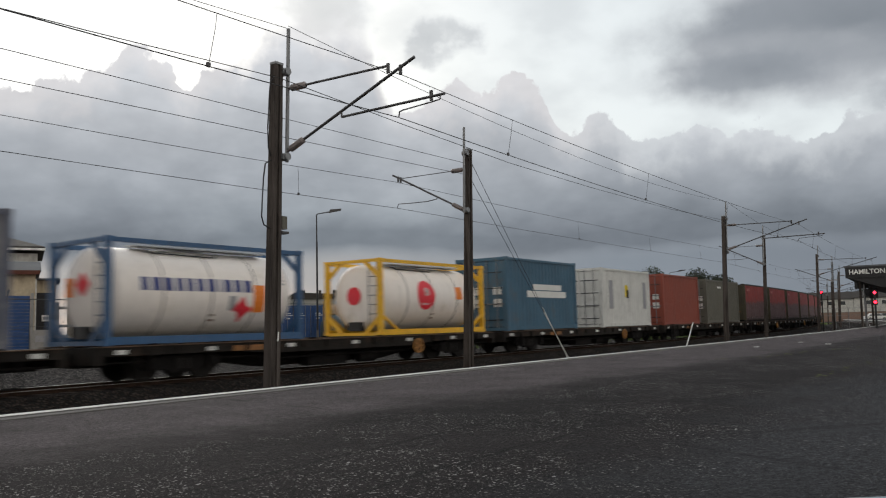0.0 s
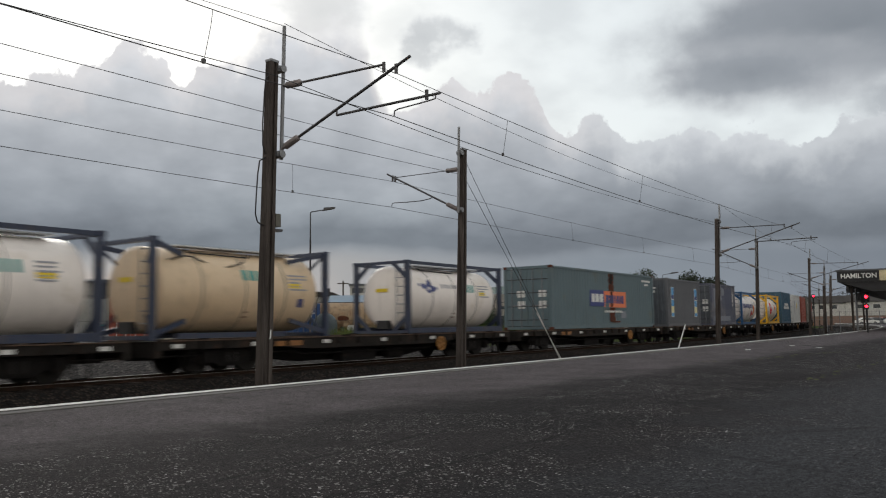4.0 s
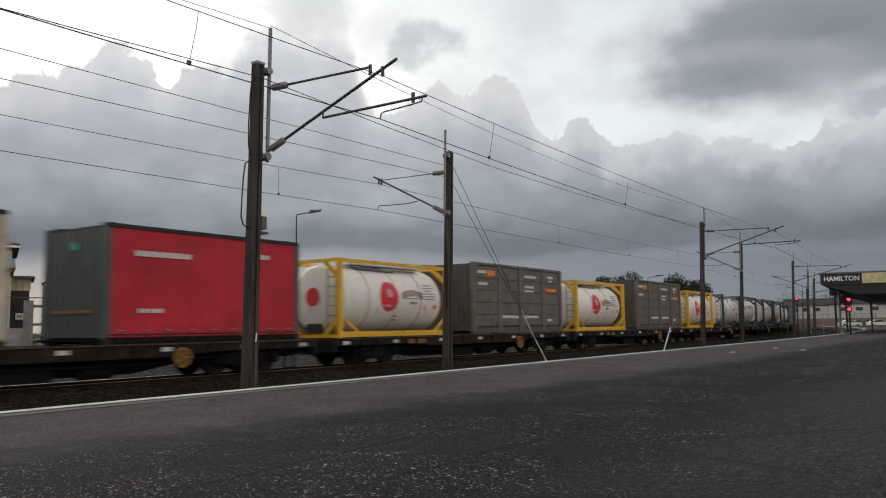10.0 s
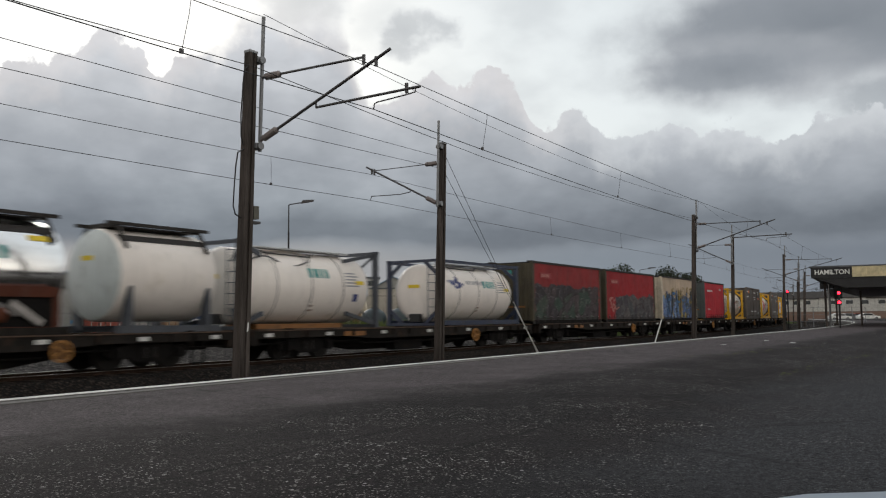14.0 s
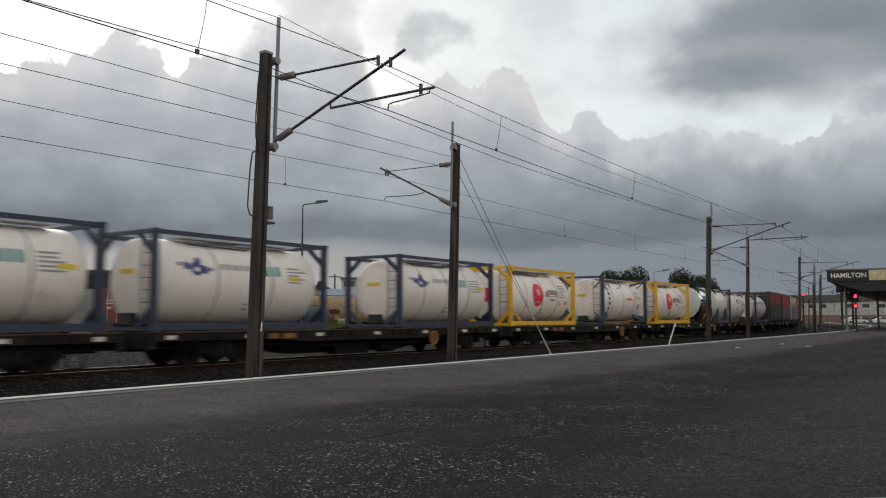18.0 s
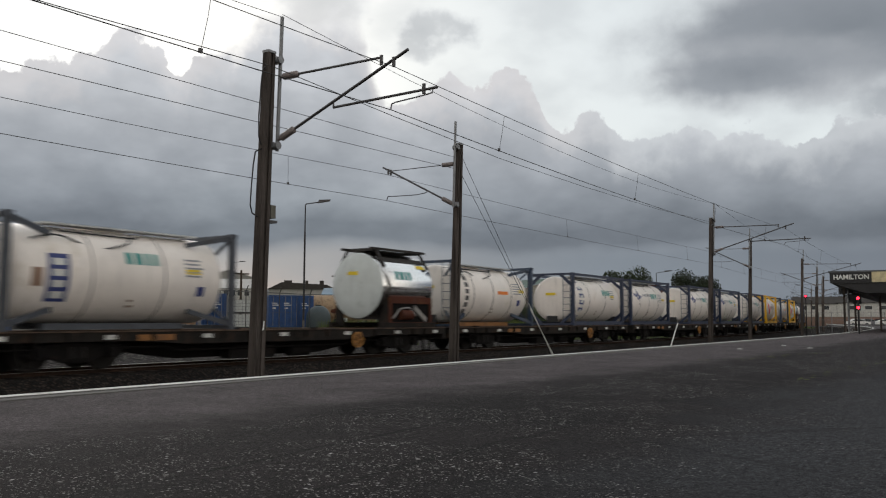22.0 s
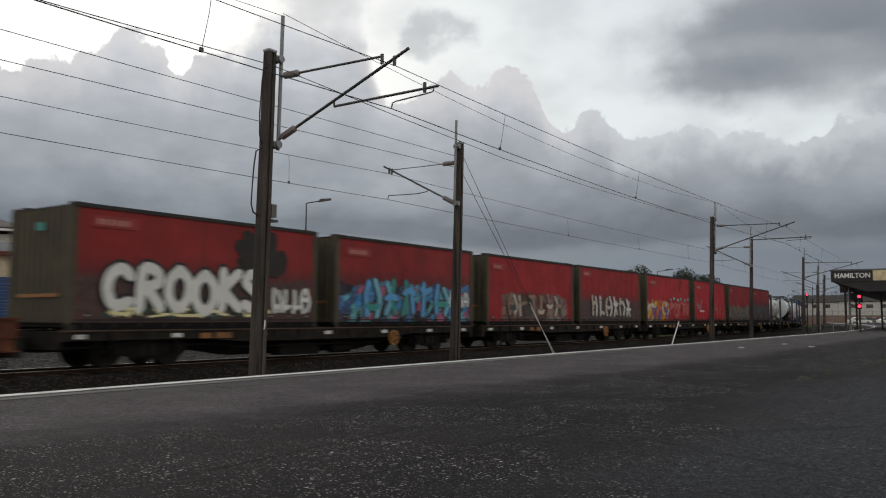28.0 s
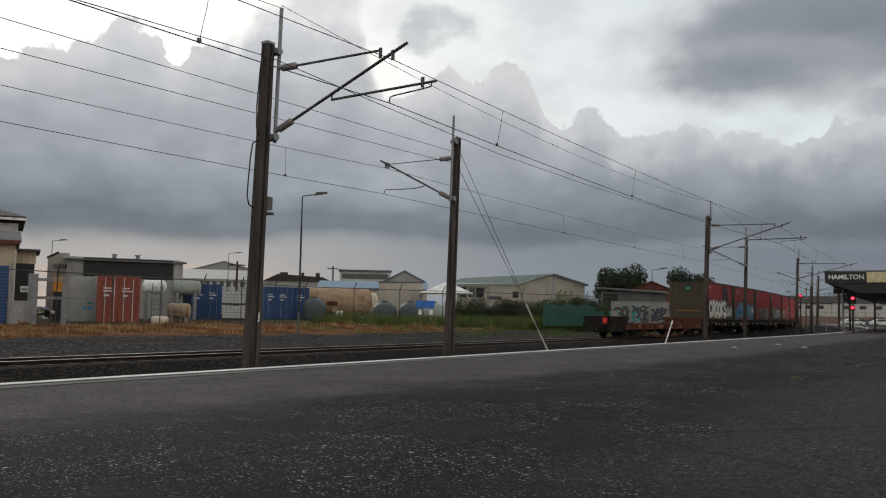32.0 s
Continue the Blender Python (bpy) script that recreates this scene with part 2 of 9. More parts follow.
def glow(name, color, power):
    m = bpy.data.materials.new(name)
    m.use_nodes = True
    b = m.node_tree.nodes["Principled BSDF"]
    b.inputs["Base Color"].default_value = (*color, 1)
    b.inputs["Emission Color"].default_value = (*color, 1)
    b.inputs["Emission Strength"].default_value = power
    return m


def asphalt_mat():
    """Worn chip-seal: dark binder with pale chips laid bare in patches; a smoother, paler strip along the platform edge."""
    m = bpy.data.materials.new("asphalt")
    m.use_nodes = True
    g = Nodes(m.node_tree)
    b = m.node_tree.nodes["Principled BSDF"]
    v = m.node_tree.nodes.new("ShaderNodeTexCoord").outputs["Object"]
    sep = m.node_tree.nodes.new("ShaderNodeSeparateXYZ")
    g.link(v, sep.inputs[0])
    big, mid, fine, grit = g.noise(v, 0.22, 5, 0.6), g.noise(v, 1.1, 5, 0.65), g.noise(v, 38, 4, 0.75), g.noise(v, 130, 2, 0.6)
    over = g.math("MAXIMUM", g.math("SUBTRACT", sep.outputs[0], 46.0), 0.0)
    yy = g.math("SUBTRACT", sep.outputs[1], g.math("MULTIPLY", g.math("MULTIPLY", over, over), 0.00115))
    sag = g.math("MINIMUM", g.math("MULTIPLY", g.math("SUBTRACT", sep.outputs[0], 4.0), 0.06), 0.75)
    edge_at = g.math("ADD", g.math("ADD", yy, sag), g.math("MULTIPLY", g.math("SUBTRACT", mid, 0.5), 1.3))
    strip = g.step(edge_at, 4.95, 6.5)
    bare = g.step(edge_at, 5.0, 5.6)
    coarse = g.mix(g.step(big, 0.40, 0.62), (0.0084, 0.0068, 0.0073), (0.0150, 0.0123, 0.0130))
    coarse = g.mix(g.math("MULTIPLY", g.step(mid, 0.42, 0.72), 0.45), coarse, (0.0284, 0.0240, 0.0252))
    # a smoother, blue-grey run beside the forecourt, with a ragged edge
    worn = g.step(g.math("ADD", sep.outputs[1], g.math("ADD", g.math("MULTIPLY", g.math("SUBTRACT", mid, 0.5), 1.6), g.math("MULTIPLY", g.math("SUBTRACT", big, 0.5), 2.0))), 2.7, 1.1)
    # the fade at far x keeps the colour dark, in place of canopy shade
    worn = g.math("MULTIPLY", worn, g.math("MULTIPLY", g.step(sep.outputs[0], 2.2, 5.0), g.step(sep.outputs[0], 22.0, 10.0)))
    coarse = g.mix(g.math("MULTIPLY", worn, 0.9), coarse, (0.0350, 0.0360, 0.0400))
    smooth = g.mix(g.step(mid, 0.3, 0.7), (0.050, 0.0425, 0.0450), (0.082, 0.0708, 0.0745))
    col = g.mix(strip, coarse, smooth)
    col = g.mix(1.0, col, g.ramp(fine, [(0.36, (0.38, 0.38, 0.38)), (0.64, (1.75, 1.75, 1.75))]), "MULTIPLY")
    col = g.mix(1.0, col, g.ramp(grit, [(0.36, (0.5, 0.5, 0.5)), (0.64, (1.6, 1.6, 1.6))]), "MULTIPLY")
    col = g.mix(1.0, col, g.ramp(g.noise(v, 13, 4, 0.75), [(0.36, (0.66, 0.66, 0.66)), (0.64, (1.38, 1.38, 1.38))]), "MULTIPLY")
    h = fine
    bands = g.math("ADD", g.math("MULTIPLY", g.noise(v, 0.55, 4, 0.6), 0.6), g.math("MULTIPLY", g.noise(v, 2.4, 3, 0.6), 0.4))
    # chips of uneven outline
    rough_v = m.node_tree.nodes.new("ShaderNodeVectorMath")
    rough_v.operation = "MULTIPLY_ADD"
    wob = m.node_tree.nodes.new("ShaderNodeTexNoise")
    wob.inputs["Scale"].default_value, wob.inputs["Detail"].default_value = 34.0, 2.0
    g.link(v, wob.inputs["Vector"])
    g.link(wob.outputs["Color"], rough_v.inputs[0])
    rough_v.inputs[1].default_value = (0.007, 0.007, 0.0)
    g.link(v, rough_v.inputs[2])
    for scale, lo, hi, keep, few, amount in ((11.0, 0.22, 0.13, 0.54, 0.945, 1.0), (19.0, 0.25, 0.16, 0.52, 0.92, 0.95), (34.0, 0.31, 0.20, 0.49, 0.87, 0.8), (60.0, 0.36, 0.22, 0.46, 0.80, 0.5)):
        vo = m.node_tree.nodes.new("ShaderNodeTexVoronoi")
        vo.voronoi_dimensions = "2D"
        g.link(rough_v.outputs[0], vo.inputs["Vector"])
        vo.inputs["Scale"].default_value = scale
        sc = m.node_tree.nodes.new("ShaderNodeSeparateColor")
        g.link(vo.outputs["Color"], sc.inputs[0])
        chip = g.math("MULTIPLY", g.step(vo.outputs["Distance"], lo, hi), g.step(sc.outputs[1], few, few + 0.05))
        patch = g.step(bands, keep - 0.05, keep + 0.09)
        chip = g.math("MULTIPLY", chip, g.math("MULTIPLY", g.math("ADD", g.math("MULTIPLY", patch, 0.88), 0.12), g.math("SUBTRACT", 1.0, g.math("MULTIPLY", g.math("MAXIMUM", bare, g.math("MULTIPLY", worn, 0.75)), 0.93))))
        col = g.mix(g.math("MULTIPLY", chip, amount), col, g.mix(sc.outputs[2], (0.19, 0.178, 0.176), (0.70, 0.672, 0.66)))
        h = g.math("ADD", h, g.math("MULTIPLY", chip, 0.5))
    # two long tarred joints
    for x0, y0, rise in ((3.3, 3.76, 0.05), (3.5, 2.92, 0.0)):
        off = g.math("ABSOLUTE", g.math("ADD", g.math("SUBTRACT", sep.outputs[1], y0), g.math("ADD", g.math("MULTIPLY", g.math("SUBTRACT", sep.outputs[0], x0), -rise), g.math("MULTIPLY", g.math("SUBTRACT", mid, 0.5), 0.35))))
        line = g.math("MULTIPLY", g.step(off, 0.035, 0.012), g.math("MULTIPLY", g.step(fine, 0.36, 0.5), g.step(sep.outputs[0], 8.5, 5.0)))
        col = g.mix(g.math("MULTIPLY", line, 0.85), col, (0.006, 0.0055, 0.0055))
    # old hairline joints
    wv = m.node_tree.nodes.new("ShaderNodeTexVoronoi")
    wv.feature = "DISTANCE_TO_EDGE"
    g.link(v, wv.inputs["Vector"])
    wv.inputs["Scale"].default_value = 0.16
    crack = g.math("MULTIPLY", g.step(g.math("ADD", wv.outputs["Distance"], g.math("MULTIPLY", g.math("SUBTRACT", mid, 0.5), 0.03)), 0.005, 0.001), g.math("MULTIPLY", g.step(fine, 0.4, 0.55), 0.5))
    col = g.mix(crack, col, (0.010, 0.009, 0.009))
    g.link(col, b.inputs["Base Color"])
    g.link(g.math("ADD", g.math("MULTIPLY", mid, 0.2), 0.72, clamp=True), b.inputs["Roughness"])
    b.inputs["Specular IOR Level"].default_value = 0.08
    bn = m.node_tree.nodes.new("ShaderNodeBump")
    bn.inputs["Strength"].default_value, bn.inputs["Distance"].default_value = 1.0, 0.02
    g.link(h, bn.inputs["Height"])
    g.link(bn.outputs[0], b.inputs["Normal"])
    return m


def stones_mat(name, a, c, size=16.0):
    """Broken stone: each stone with its own grey."""
    m = bpy.data.materials.new(name)
    m.use_nodes = True
    g = Nodes(m.node_tree)
    b = m.node_tree.nodes["Principled BSDF"]
    v = m.node_tree.nodes.new("ShaderNodeTexCoord").outputs["Object"]
    vo = m.node_tree.nodes.new("ShaderNodeTexVoronoi")
    g.link(v, vo.inputs["Vector"])
    vo.inputs["Scale"].default_value = size
    sep = m.node_tree.nodes.new("ShaderNodeSeparateColor")
    g.link(vo.outputs["Color"], sep.inputs[0])
    col = g.mix(sep.outputs[0], a, c)
    col = g.mix(g.math("MULTIPLY", g.step(g.noise(v, 0.5, 5, 0.6), 0.42, 0.7), 0.6), col, tuple(x * 0.5 for x in a))
    # shade in the gaps between stones is mixed into the colour
    col = g.mix(g.math("MULTIPLY", g.step(vo.outputs["Distance"], 0.30, 0.62), 0.85), col, (0.012, 0.012, 0.012))
    g.link(col, b.inputs["Base Color"])
    b.inputs["Roughness"].default_value = 0.9
    b.inputs["Specular IOR Level"].default_value = 0.04
    bn = m.node_tree.nodes.new("ShaderNodeBump")
    bn.inputs["Strength"].default_value, bn.inputs["Distance"].default_value = 1.0, 0.05
    g.link(g.math("SUBTRACT", 1.0, vo.outputs["Distance"]), bn.inputs["Height"])
    g.link(bn.outputs[0], b.inputs["Normal"])
    return m


def ground_mat():
    """Yard ground: dark stone near the line, then rusty weeds, then grass and packed earth, by distance from the line."""
    m = bpy.data.materials.new("yard_ground")
    m.use_nodes = True
    g = Nodes(m.node_tree)
    b = m.node_tree.nodes["Principled BSDF"]
    v = m.node_tree.nodes.new("ShaderNodeTexCoord").outputs["Object"]
    sep = m.node_tree.nodes.new("ShaderNodeSeparateXYZ")
    g.link(v, sep.inputs[0])
    wob = g.math("MULTIPLY", g.math("SUBTRACT", g.noise(v, 0.35, 5, 0.65), 0.5), 7.0)
    y = g.math("ADD", sep.outputs[1], wob)
    vo = m.node_tree.nodes.new("ShaderNodeTexVoronoi")
    g.link(v, vo.inputs["Vector"])
    vo.inputs["Scale"].default_value = 12.5
    sc = m.node_tree.nodes.new("ShaderNodeSeparateColor")
    g.link(vo.outputs["Color"], sc.inputs[0])
    stone = g.mix(g.step(sc.outputs[0], 0.2, 1.0), (0.012, 0.0115, 0.012), (0.19, 0.172, 0.164))
    stone = g.mix(g.math("MULTIPLY", g.step(g.noise(v, 0.9, 5, 0.65), 0.45, 0.7), 0.5), stone, (0.035, 0.029, 0.026))
    # near-black between the stones stands for crevice shade
    stone = g.mix(g.math("MULTIPLY", g.step(vo.outputs["Distance"], 0.3, 0.6), 0.8), stone, (0.015, 0.015, 0.015))
    earth = g.mix(g.noise(v, 3.0, 5), (0.035, 0.026, 0.019), (0.10, 0.07, 0.048))
    rust = g.mix(g.noise(v, 6.0, 5), (0.075, 0.034, 0.017), (0.26, 0.135, 0.062))
    green = g.mix(g.noise(v, 4.0, 5), (0.040, 0.062, 0.020), (0.12, 0.145, 0.05))
    right = g.step(g.math("ADD", sep.outputs[0], wob), 44, 54)
    weed = g.mix(right, rust, green)
    far = g.mix(right, earth, green)
    col = g.mix(g.step(y, 29.0, 31.5), stone, weed)
    col = g.mix(g.step(y, 38.0, 42.0), col, far)
    g.link(col, b.inputs["Base Color"])
    b.inputs["Roughness"].default_value = 0.95
    b.inputs["Specular IOR Level"].default_value = 0.02
    bn = m.node_tree.nodes.new("ShaderNodeBump")
    bn.inputs["Strength"].default_value, bn.inputs["Distance"].default_value = 1.0, 0.06
    g.link(g.math("SUBTRACT", 1.0, vo.outputs["Distance"]), bn.inputs["Height"])
    g.link(bn.outputs[0], b.inputs["Normal"])
    return m


def tagged_curtain(name, base, paints, height, seed, cover=0.9, grime=0.4, cells=0.0, x0=-3.6, x1=3.6, smoke=0.0):
    """A vinyl curtain with sprayed paint up to a ragged height; paints: colours mixed in swirls."""
    m = bpy.data.materials.new(name)
    m.use_nodes = True
    g = Nodes(m.node_tree)
    b = m.node_tree.nodes["Principled BSDF"]
    tc = m.node_tree.nodes.new("ShaderNodeTexCoord")
    mp = m.node_tree.nodes.new("ShaderNodeMapping")
    mp.inputs["Location"].default_value = (seed * 3.7, seed * 1.3, 0)
    g.link(tc.outputs["Object"], mp.inputs["Vector"])
    v = mp.outputs[0]
    sep = m.node_tree.nodes.new("ShaderNodeSeparateXYZ")
    g.link(tc.outputs["Object"], sep.inputs[0])
    n1, n2, n3 = g.noise(v, 0.9, 4, 0.55), g.noise(v, 3.2, 5, 0.6), g.noise(v, 9, 4, 0.6)
    col = g.mix(1.0, (*base, 1), g.ramp(n1, [(0.25, (0.72, 0.72, 0.72)), (0.75, (1.2, 1.2, 1.2))]), "MULTIPLY")
    mp2 = m.node_tree.nodes.new("ShaderNodeMapping")
    mp2.inputs["Scale"].default_value = (5.0, 5.0, 0.5)
    g.link(v, mp2.inputs["Vector"])
    col = g.mix(g.math("MULTIPLY", g.step(g.noise(mp2.outputs[0], 1.0, 4), 0.48, 0.78), grime), col, (0.07, 0.035, 0.03))
    if paints:
        warp = m.node_tree.nodes.new("ShaderNodeTexWave")
        warp.wave_type, warp.bands_direction = "BANDS", "DIAGONAL"
        g.link(v, warp.inputs["Vector"])
        warp.inputs["Scale"].default_value, warp.inputs["Distortion"].default_value = 0.55, 9.0
        warp.inputs["Detail"].default_value, warp.inputs["Detail Scale"].default_value = 3.0, 1.2
        k = g.math("FRACT", g.math("ADD", warp.outputs["Fac"], g.math("MULTIPLY", n2, 1.7)))
        n = len(paints)
        stops = [((i + 0.02) / n, p) for i, p in enumerate(paints)]
        if cells:
            vo = m.node_tree.nodes.new("ShaderNodeTexVoronoi")
            bend = m.node_tree.nodes.new("ShaderNodeVectorMath")
            bend.operation = "MULTIPLY_ADD"
            g.link(n2, bend.inputs[0])
            bend.inputs[1].default_value = (0.9, 0.0, 0.9)
            g.link(v, bend.inputs[2])
            g.link(bend.outputs[0], vo.inputs["Vector"])
            vo.inputs["Scale"].default_value = cells
            sc = m.node_tree.nodes.new("ShaderNodeSeparateColor")
            g.link(vo.outputs["Color"], sc.inputs[0])
            k = sc.outputs[0]
        ink = g.ramp(k, stops, "CONSTANT")
        dark = g.step(g.math("ABSOLUTE", g.math("SUBTRACT", n3, 0.5)), 0.035, 0.0)
        ink = g.mix(g.math("MULTIPLY", dark, 0.25 if cells else 0.6), ink, (0.03, 0.03, 0.035))
        if cells:
            # shaded inside each letter, dark rims round them, thin pale highlights
            rim = m.node_tree.nodes.new("ShaderNodeTexVoronoi")
            rim.feature = "DISTANCE_TO_EDGE"
            g.link(bend.outputs[0], rim.inputs["Vector"])
            rim.inputs["Scale"].default_value = cells
            ink = g.mix(1.0, ink, g.ramp(n3, [(0.35, (0.7, 0.7, 0.7)), (0.65, (1.3, 1.3, 1.3))]), "MULTIPLY")
            shine = g.math("MULTIPLY", g.step(g.math("ABSOLUTE", g.math("SUBTRACT", g.noise(v, 2.1, 2, 0.4), 0.52)), 0.014, 0.005), 0.28)
            ink = g.mix(shine, ink, (0.42, 0.41, 0.40))
            ink = g.mix(g.math("MULTIPLY", g.step(rim.outputs["Distance"], 0.055, 0.02), 0.85), ink, (0.018, 0.017, 0.02))
        top = g.math("ADD", height, g.math("ADD", g.math("MULTIPLY", g.math("SUBTRACT", n1, 0.5), 0.8), g.math("MULTIPLY", g.math("SUBTRACT", n2, 0.5), 0.5)))
        low = g.step(g.math("SUBTRACT", top, sep.outputs[2]), -0.02 if cells else -0.10, 0.06 if cells else 0.14)
        side = g.math("MULTIPLY", g.step(g.math("ADD", sep.outputs[0], g.math("MULTIPLY", n2, 0.5)), x0 + 0.1, x0 + 0.35), g.step(g.math("ADD", sep.outputs[0], g.math("MULTIPLY", n2, 0.5)), x1 + 0.3, x1 + 0.1))
        if smoke:
            haze = g.math("MULTIPLY", g.step(g.math("SUBTRACT", g.math("ADD", top, 0.55), sep.outputs[2]), 0.0, 0.6), smoke)
            col = g.mix(haze, col, (0.045, 0.03, 0.03))
        # older coats showing through, and a sprayed soft rim
        coat = g.step(g.noise(v, 1.7, 6, 0.7), 0.46, 0.60)
        ink = g.mix(g.math("MULTIPLY", coat, 0.0 if cells else 0.55), ink, paints[1])
        col = g.mix(g.math("MULTIPLY", g.math("MULTIPLY", low, side), cover), col, ink)
    g.link(col, b.inputs["Base Color"])
    g.link(g.math("ADD", g.math("MULTIPLY", n2, 0.3), 0.40), b.inputs["Roughness"])
    b.inputs["Specular IOR Level"].default_value = 0.2
    bn = m.node_tree.nodes.new("ShaderNodeBump")
    bn.inputs["Strength"].default_value, bn.inputs["Distance"].default_value = 0.5, 0.05
    g.link(n1, bn.inputs["Height"])
    g.link(bn.outputs[0], b.inputs["Normal"])
    return m


M = {}
M["asphalt"] = asphalt_mat()
M["ballast"] = stones_mat("ballast", (0.014, 0.011, 0.010), (0.060, 0.048, 0.041), 13.0)
M["ground"] = ground_mat()
M["edge_paint"] = mat("edge_paint", (0.62, 0.62, 0.60), 0.7, var=0.15, scale=1.4, dirt=((0.22, 0.21, 0.20), 0.5, 3.0))
M["kerb"] = mat("kerb_concrete", (0.13, 0.124, 0.12), 0.85, dirt=((0.1, 0.1, 0.09), 0.5, 2.0))
M["rail"] = mat("rail_steel", (0.032, 0.020, 0.015), 0.8, 0.2, dirt=((0.06, 0.035, 0.025), 0.6, 6.0))
M["rail_head"] = mat("rail_head", (0.24, 0.222, 0.208), 0.45, 0.3, var=0.25, bump=0.02)
M["sleeper"] = mat("sleeper", (0.045, 0.036, 0.030), 0.9)
M["mast"] = mat("mast_timber", (0.078, 0.066, 0.060), 0.85, var=0.42, scale=5, stretch=(1, 1, 0.08), bump=0.2, grain=70, dirt=((0.024, 0.019, 0.017), 0.6, 4.0), streak=0.45)
M["galv"] = mat("galvanised_steel", (0.22, 0.225, 0.235), 0.5, 0.7)
M["tube"] = mat("dark_tube", (0.085, 0.082, 0.085), 0.5, 0.5)
M["insul"] = mat("insulator", (0.20, 0.17, 0.165), 0.35)
M["wire"] = mat("wire", (0.035, 0.033, 0.035), 0.5, 0.5, bump=0)
M["black"] = mat("black_paint", (0.022, 0.022, 0.024), 0.5)
M["white"] = mat("white_paint", (0.74, 0.74, 0.72), 0.5, dirt=((0.4, 0.38, 0.34), 0.3, 2.0))
M["plate"] = mat("reflector_plate", (0.62, 0.62, 0.60), 0.35, dirt=((0.2, 0.19, 0.17), 0.5, 6.0))
M["slate_blue"] = mat("slate_blue_frame", (0.026, 0.046, 0.085), 0.45, dirt=((0.05, 0.04, 0.04), 0.4, 2.5), streak=0.25)
M["navy"] = mat("navy_frame", (0.017, 0.028, 0.064), 0.42, dirt=((0.05, 0.04, 0.04), 0.4, 2.5), streak=0.25)
M["teal_blue"] = mat("blue_frame", (0.022, 0.085, 0.20), 0.42, dirt=((0.06, 0.05, 0.05), 0.3, 2.5), streak=0.2)
M["yellow"] = mat("yellow_frame", (0.78, 0.43, 0.014), 0.42, dirt=((0.30, 0.15, 0.02), 0.35, 2.5), streak=0.25)
M["grey_frame"] = mat("grey_frame", (0.065, 0.072, 0.088), 0.5, streak=0.3)
M["tank"] = mat("tank_cladding", (0.86, 0.795, 0.745), 0.36, var=0.05, scale=0.9, dirt=((0.62, 0.55, 0.46), 0.3, 0.9), streak=0.16)
M["tank_tan"] = mat("tank_cladding_tan", (0.66, 0.50, 0.33), 0.38, var=0.08, scale=0.9, dirt=((0.45, 0.33, 0.2), 0.4, 0.9), streak=0.25)
M["polished"] = mat("polished_steel", (0.86, 0.86, 0.86), 0.16, 1.0, var=0.03, bump=0.01)
M["tank_end"] = mat("tank_end_sheet", (0.56, 0.60, 0.60), 0.32, var=0.06, streak=0.15)
M["band"] = mat("grime_band", (0.11, 0.092, 0.08), 0.6, dirt=((0.5, 0.45, 0.4), 0.5, 2.0))
M["walkway"] = mat("walkway_plate", (0.45, 0.46, 0.47), 0.4, 0.7)
M["wagon"] = mat("wagon_black", (0.018, 0.0155, 0.014), 0.75, var=0.35, dirt=((0.050, 0.030, 0.020), 0.45, 2.2), streak=0.3)
M["deck_edge"] = mat("worn_deck_edge", (0.10, 0.062, 0.042), 0.7, var=0.4, scale=1.6, dirt=((0.02, 0.016, 0.014), 0.6, 2.0))
M["under"] = mat("underframe", (0.010, 0.009, 0.009), 0.85, dirt=((0.03, 0.021, 0.016), 0.3, 4.0))
M["wheel"] = mat("wheel_steel", (0.016, 0.014, 0.013), 0.6, 0.5)
M["tread"] = mat("wheel_tread", (0.42, 0.41, 0.40), 0.3, 0.9)
M["rust"] = mat("rust_red_paint", (0.088, 0.030, 0.019), 0.75, dirt=((0.14, 0.056, 0.025), 0.5, 1.8), streak=0.4)
M["ochre"] = mat("ochre_paint", (0.26, 0.115, 0.035), 0.6, dirt=((0.10, 0.05, 0.03), 0.6, 5.0))
M["hand_wheel"] = mat("brake_wheel_paint", (0.33, 0.155, 0.04), 0.55, dirt=((0.12, 0.06, 0.03), 0.5, 8.0))
M["purple_grey"] = mat("purple_grey_box", (0.118, 0.122, 0.134), 0.6, var=0.1, scale=0.8, streak=0.2)
M["blue_grey"] = mat("blue_grey_box", (0.102, 0.110, 0.148), 0.55, var=0.14, scale=0.6, dirt=((0.25, 0.24, 0.24), 0.5, 0.7), streak=0.2)
M["dark_door"] = mat("dark_door", (0.085, 0.095, 0.11), 0.55, streak=0.3)
M["green_grey"] = mat("green_grey_box", (0.112, 0.158, 0.178), 0.55, var=0.1, scale=0.7, dirt=((0.13, 0.14, 0.12), 0.3, 0.8), streak=0.25)
M["slat_grey"] = mat("slat_grey", (0.150, 0.128, 0.114), 0.7, var=0.2, scale=1.5, dirt=((0.085, 0.07, 0.06), 0.4, 1.6), streak=0.4)
M["slat_dark"] = mat("slat_frame", (0.092, 0.079, 0.071), 0.7, var=0.2, streak=0.4)
M["box_blue"] = mat("faded_blue_box", (0.055, 0.125, 0.19), 0.55, var=0.16, scale=0.8, dirt=((0.10, 0.10, 0.10), 0.4, 0.8), streak=0.35)
M["box_white"] = mat("white_box", (0.60, 0.60, 0.58), 0.5, var=0.08, streak=0.3)
M["box_red"] = mat("oxide_red_box", (0.25, 0.062, 0.042), 0.55, var=0.12, scale=0.8, streak=0.25)
M["box_brown"] = mat("grey_brown_box", (0.12, 0.115, 0.095), 0.6, var=0.12, scale=0.8, streak=0.3)
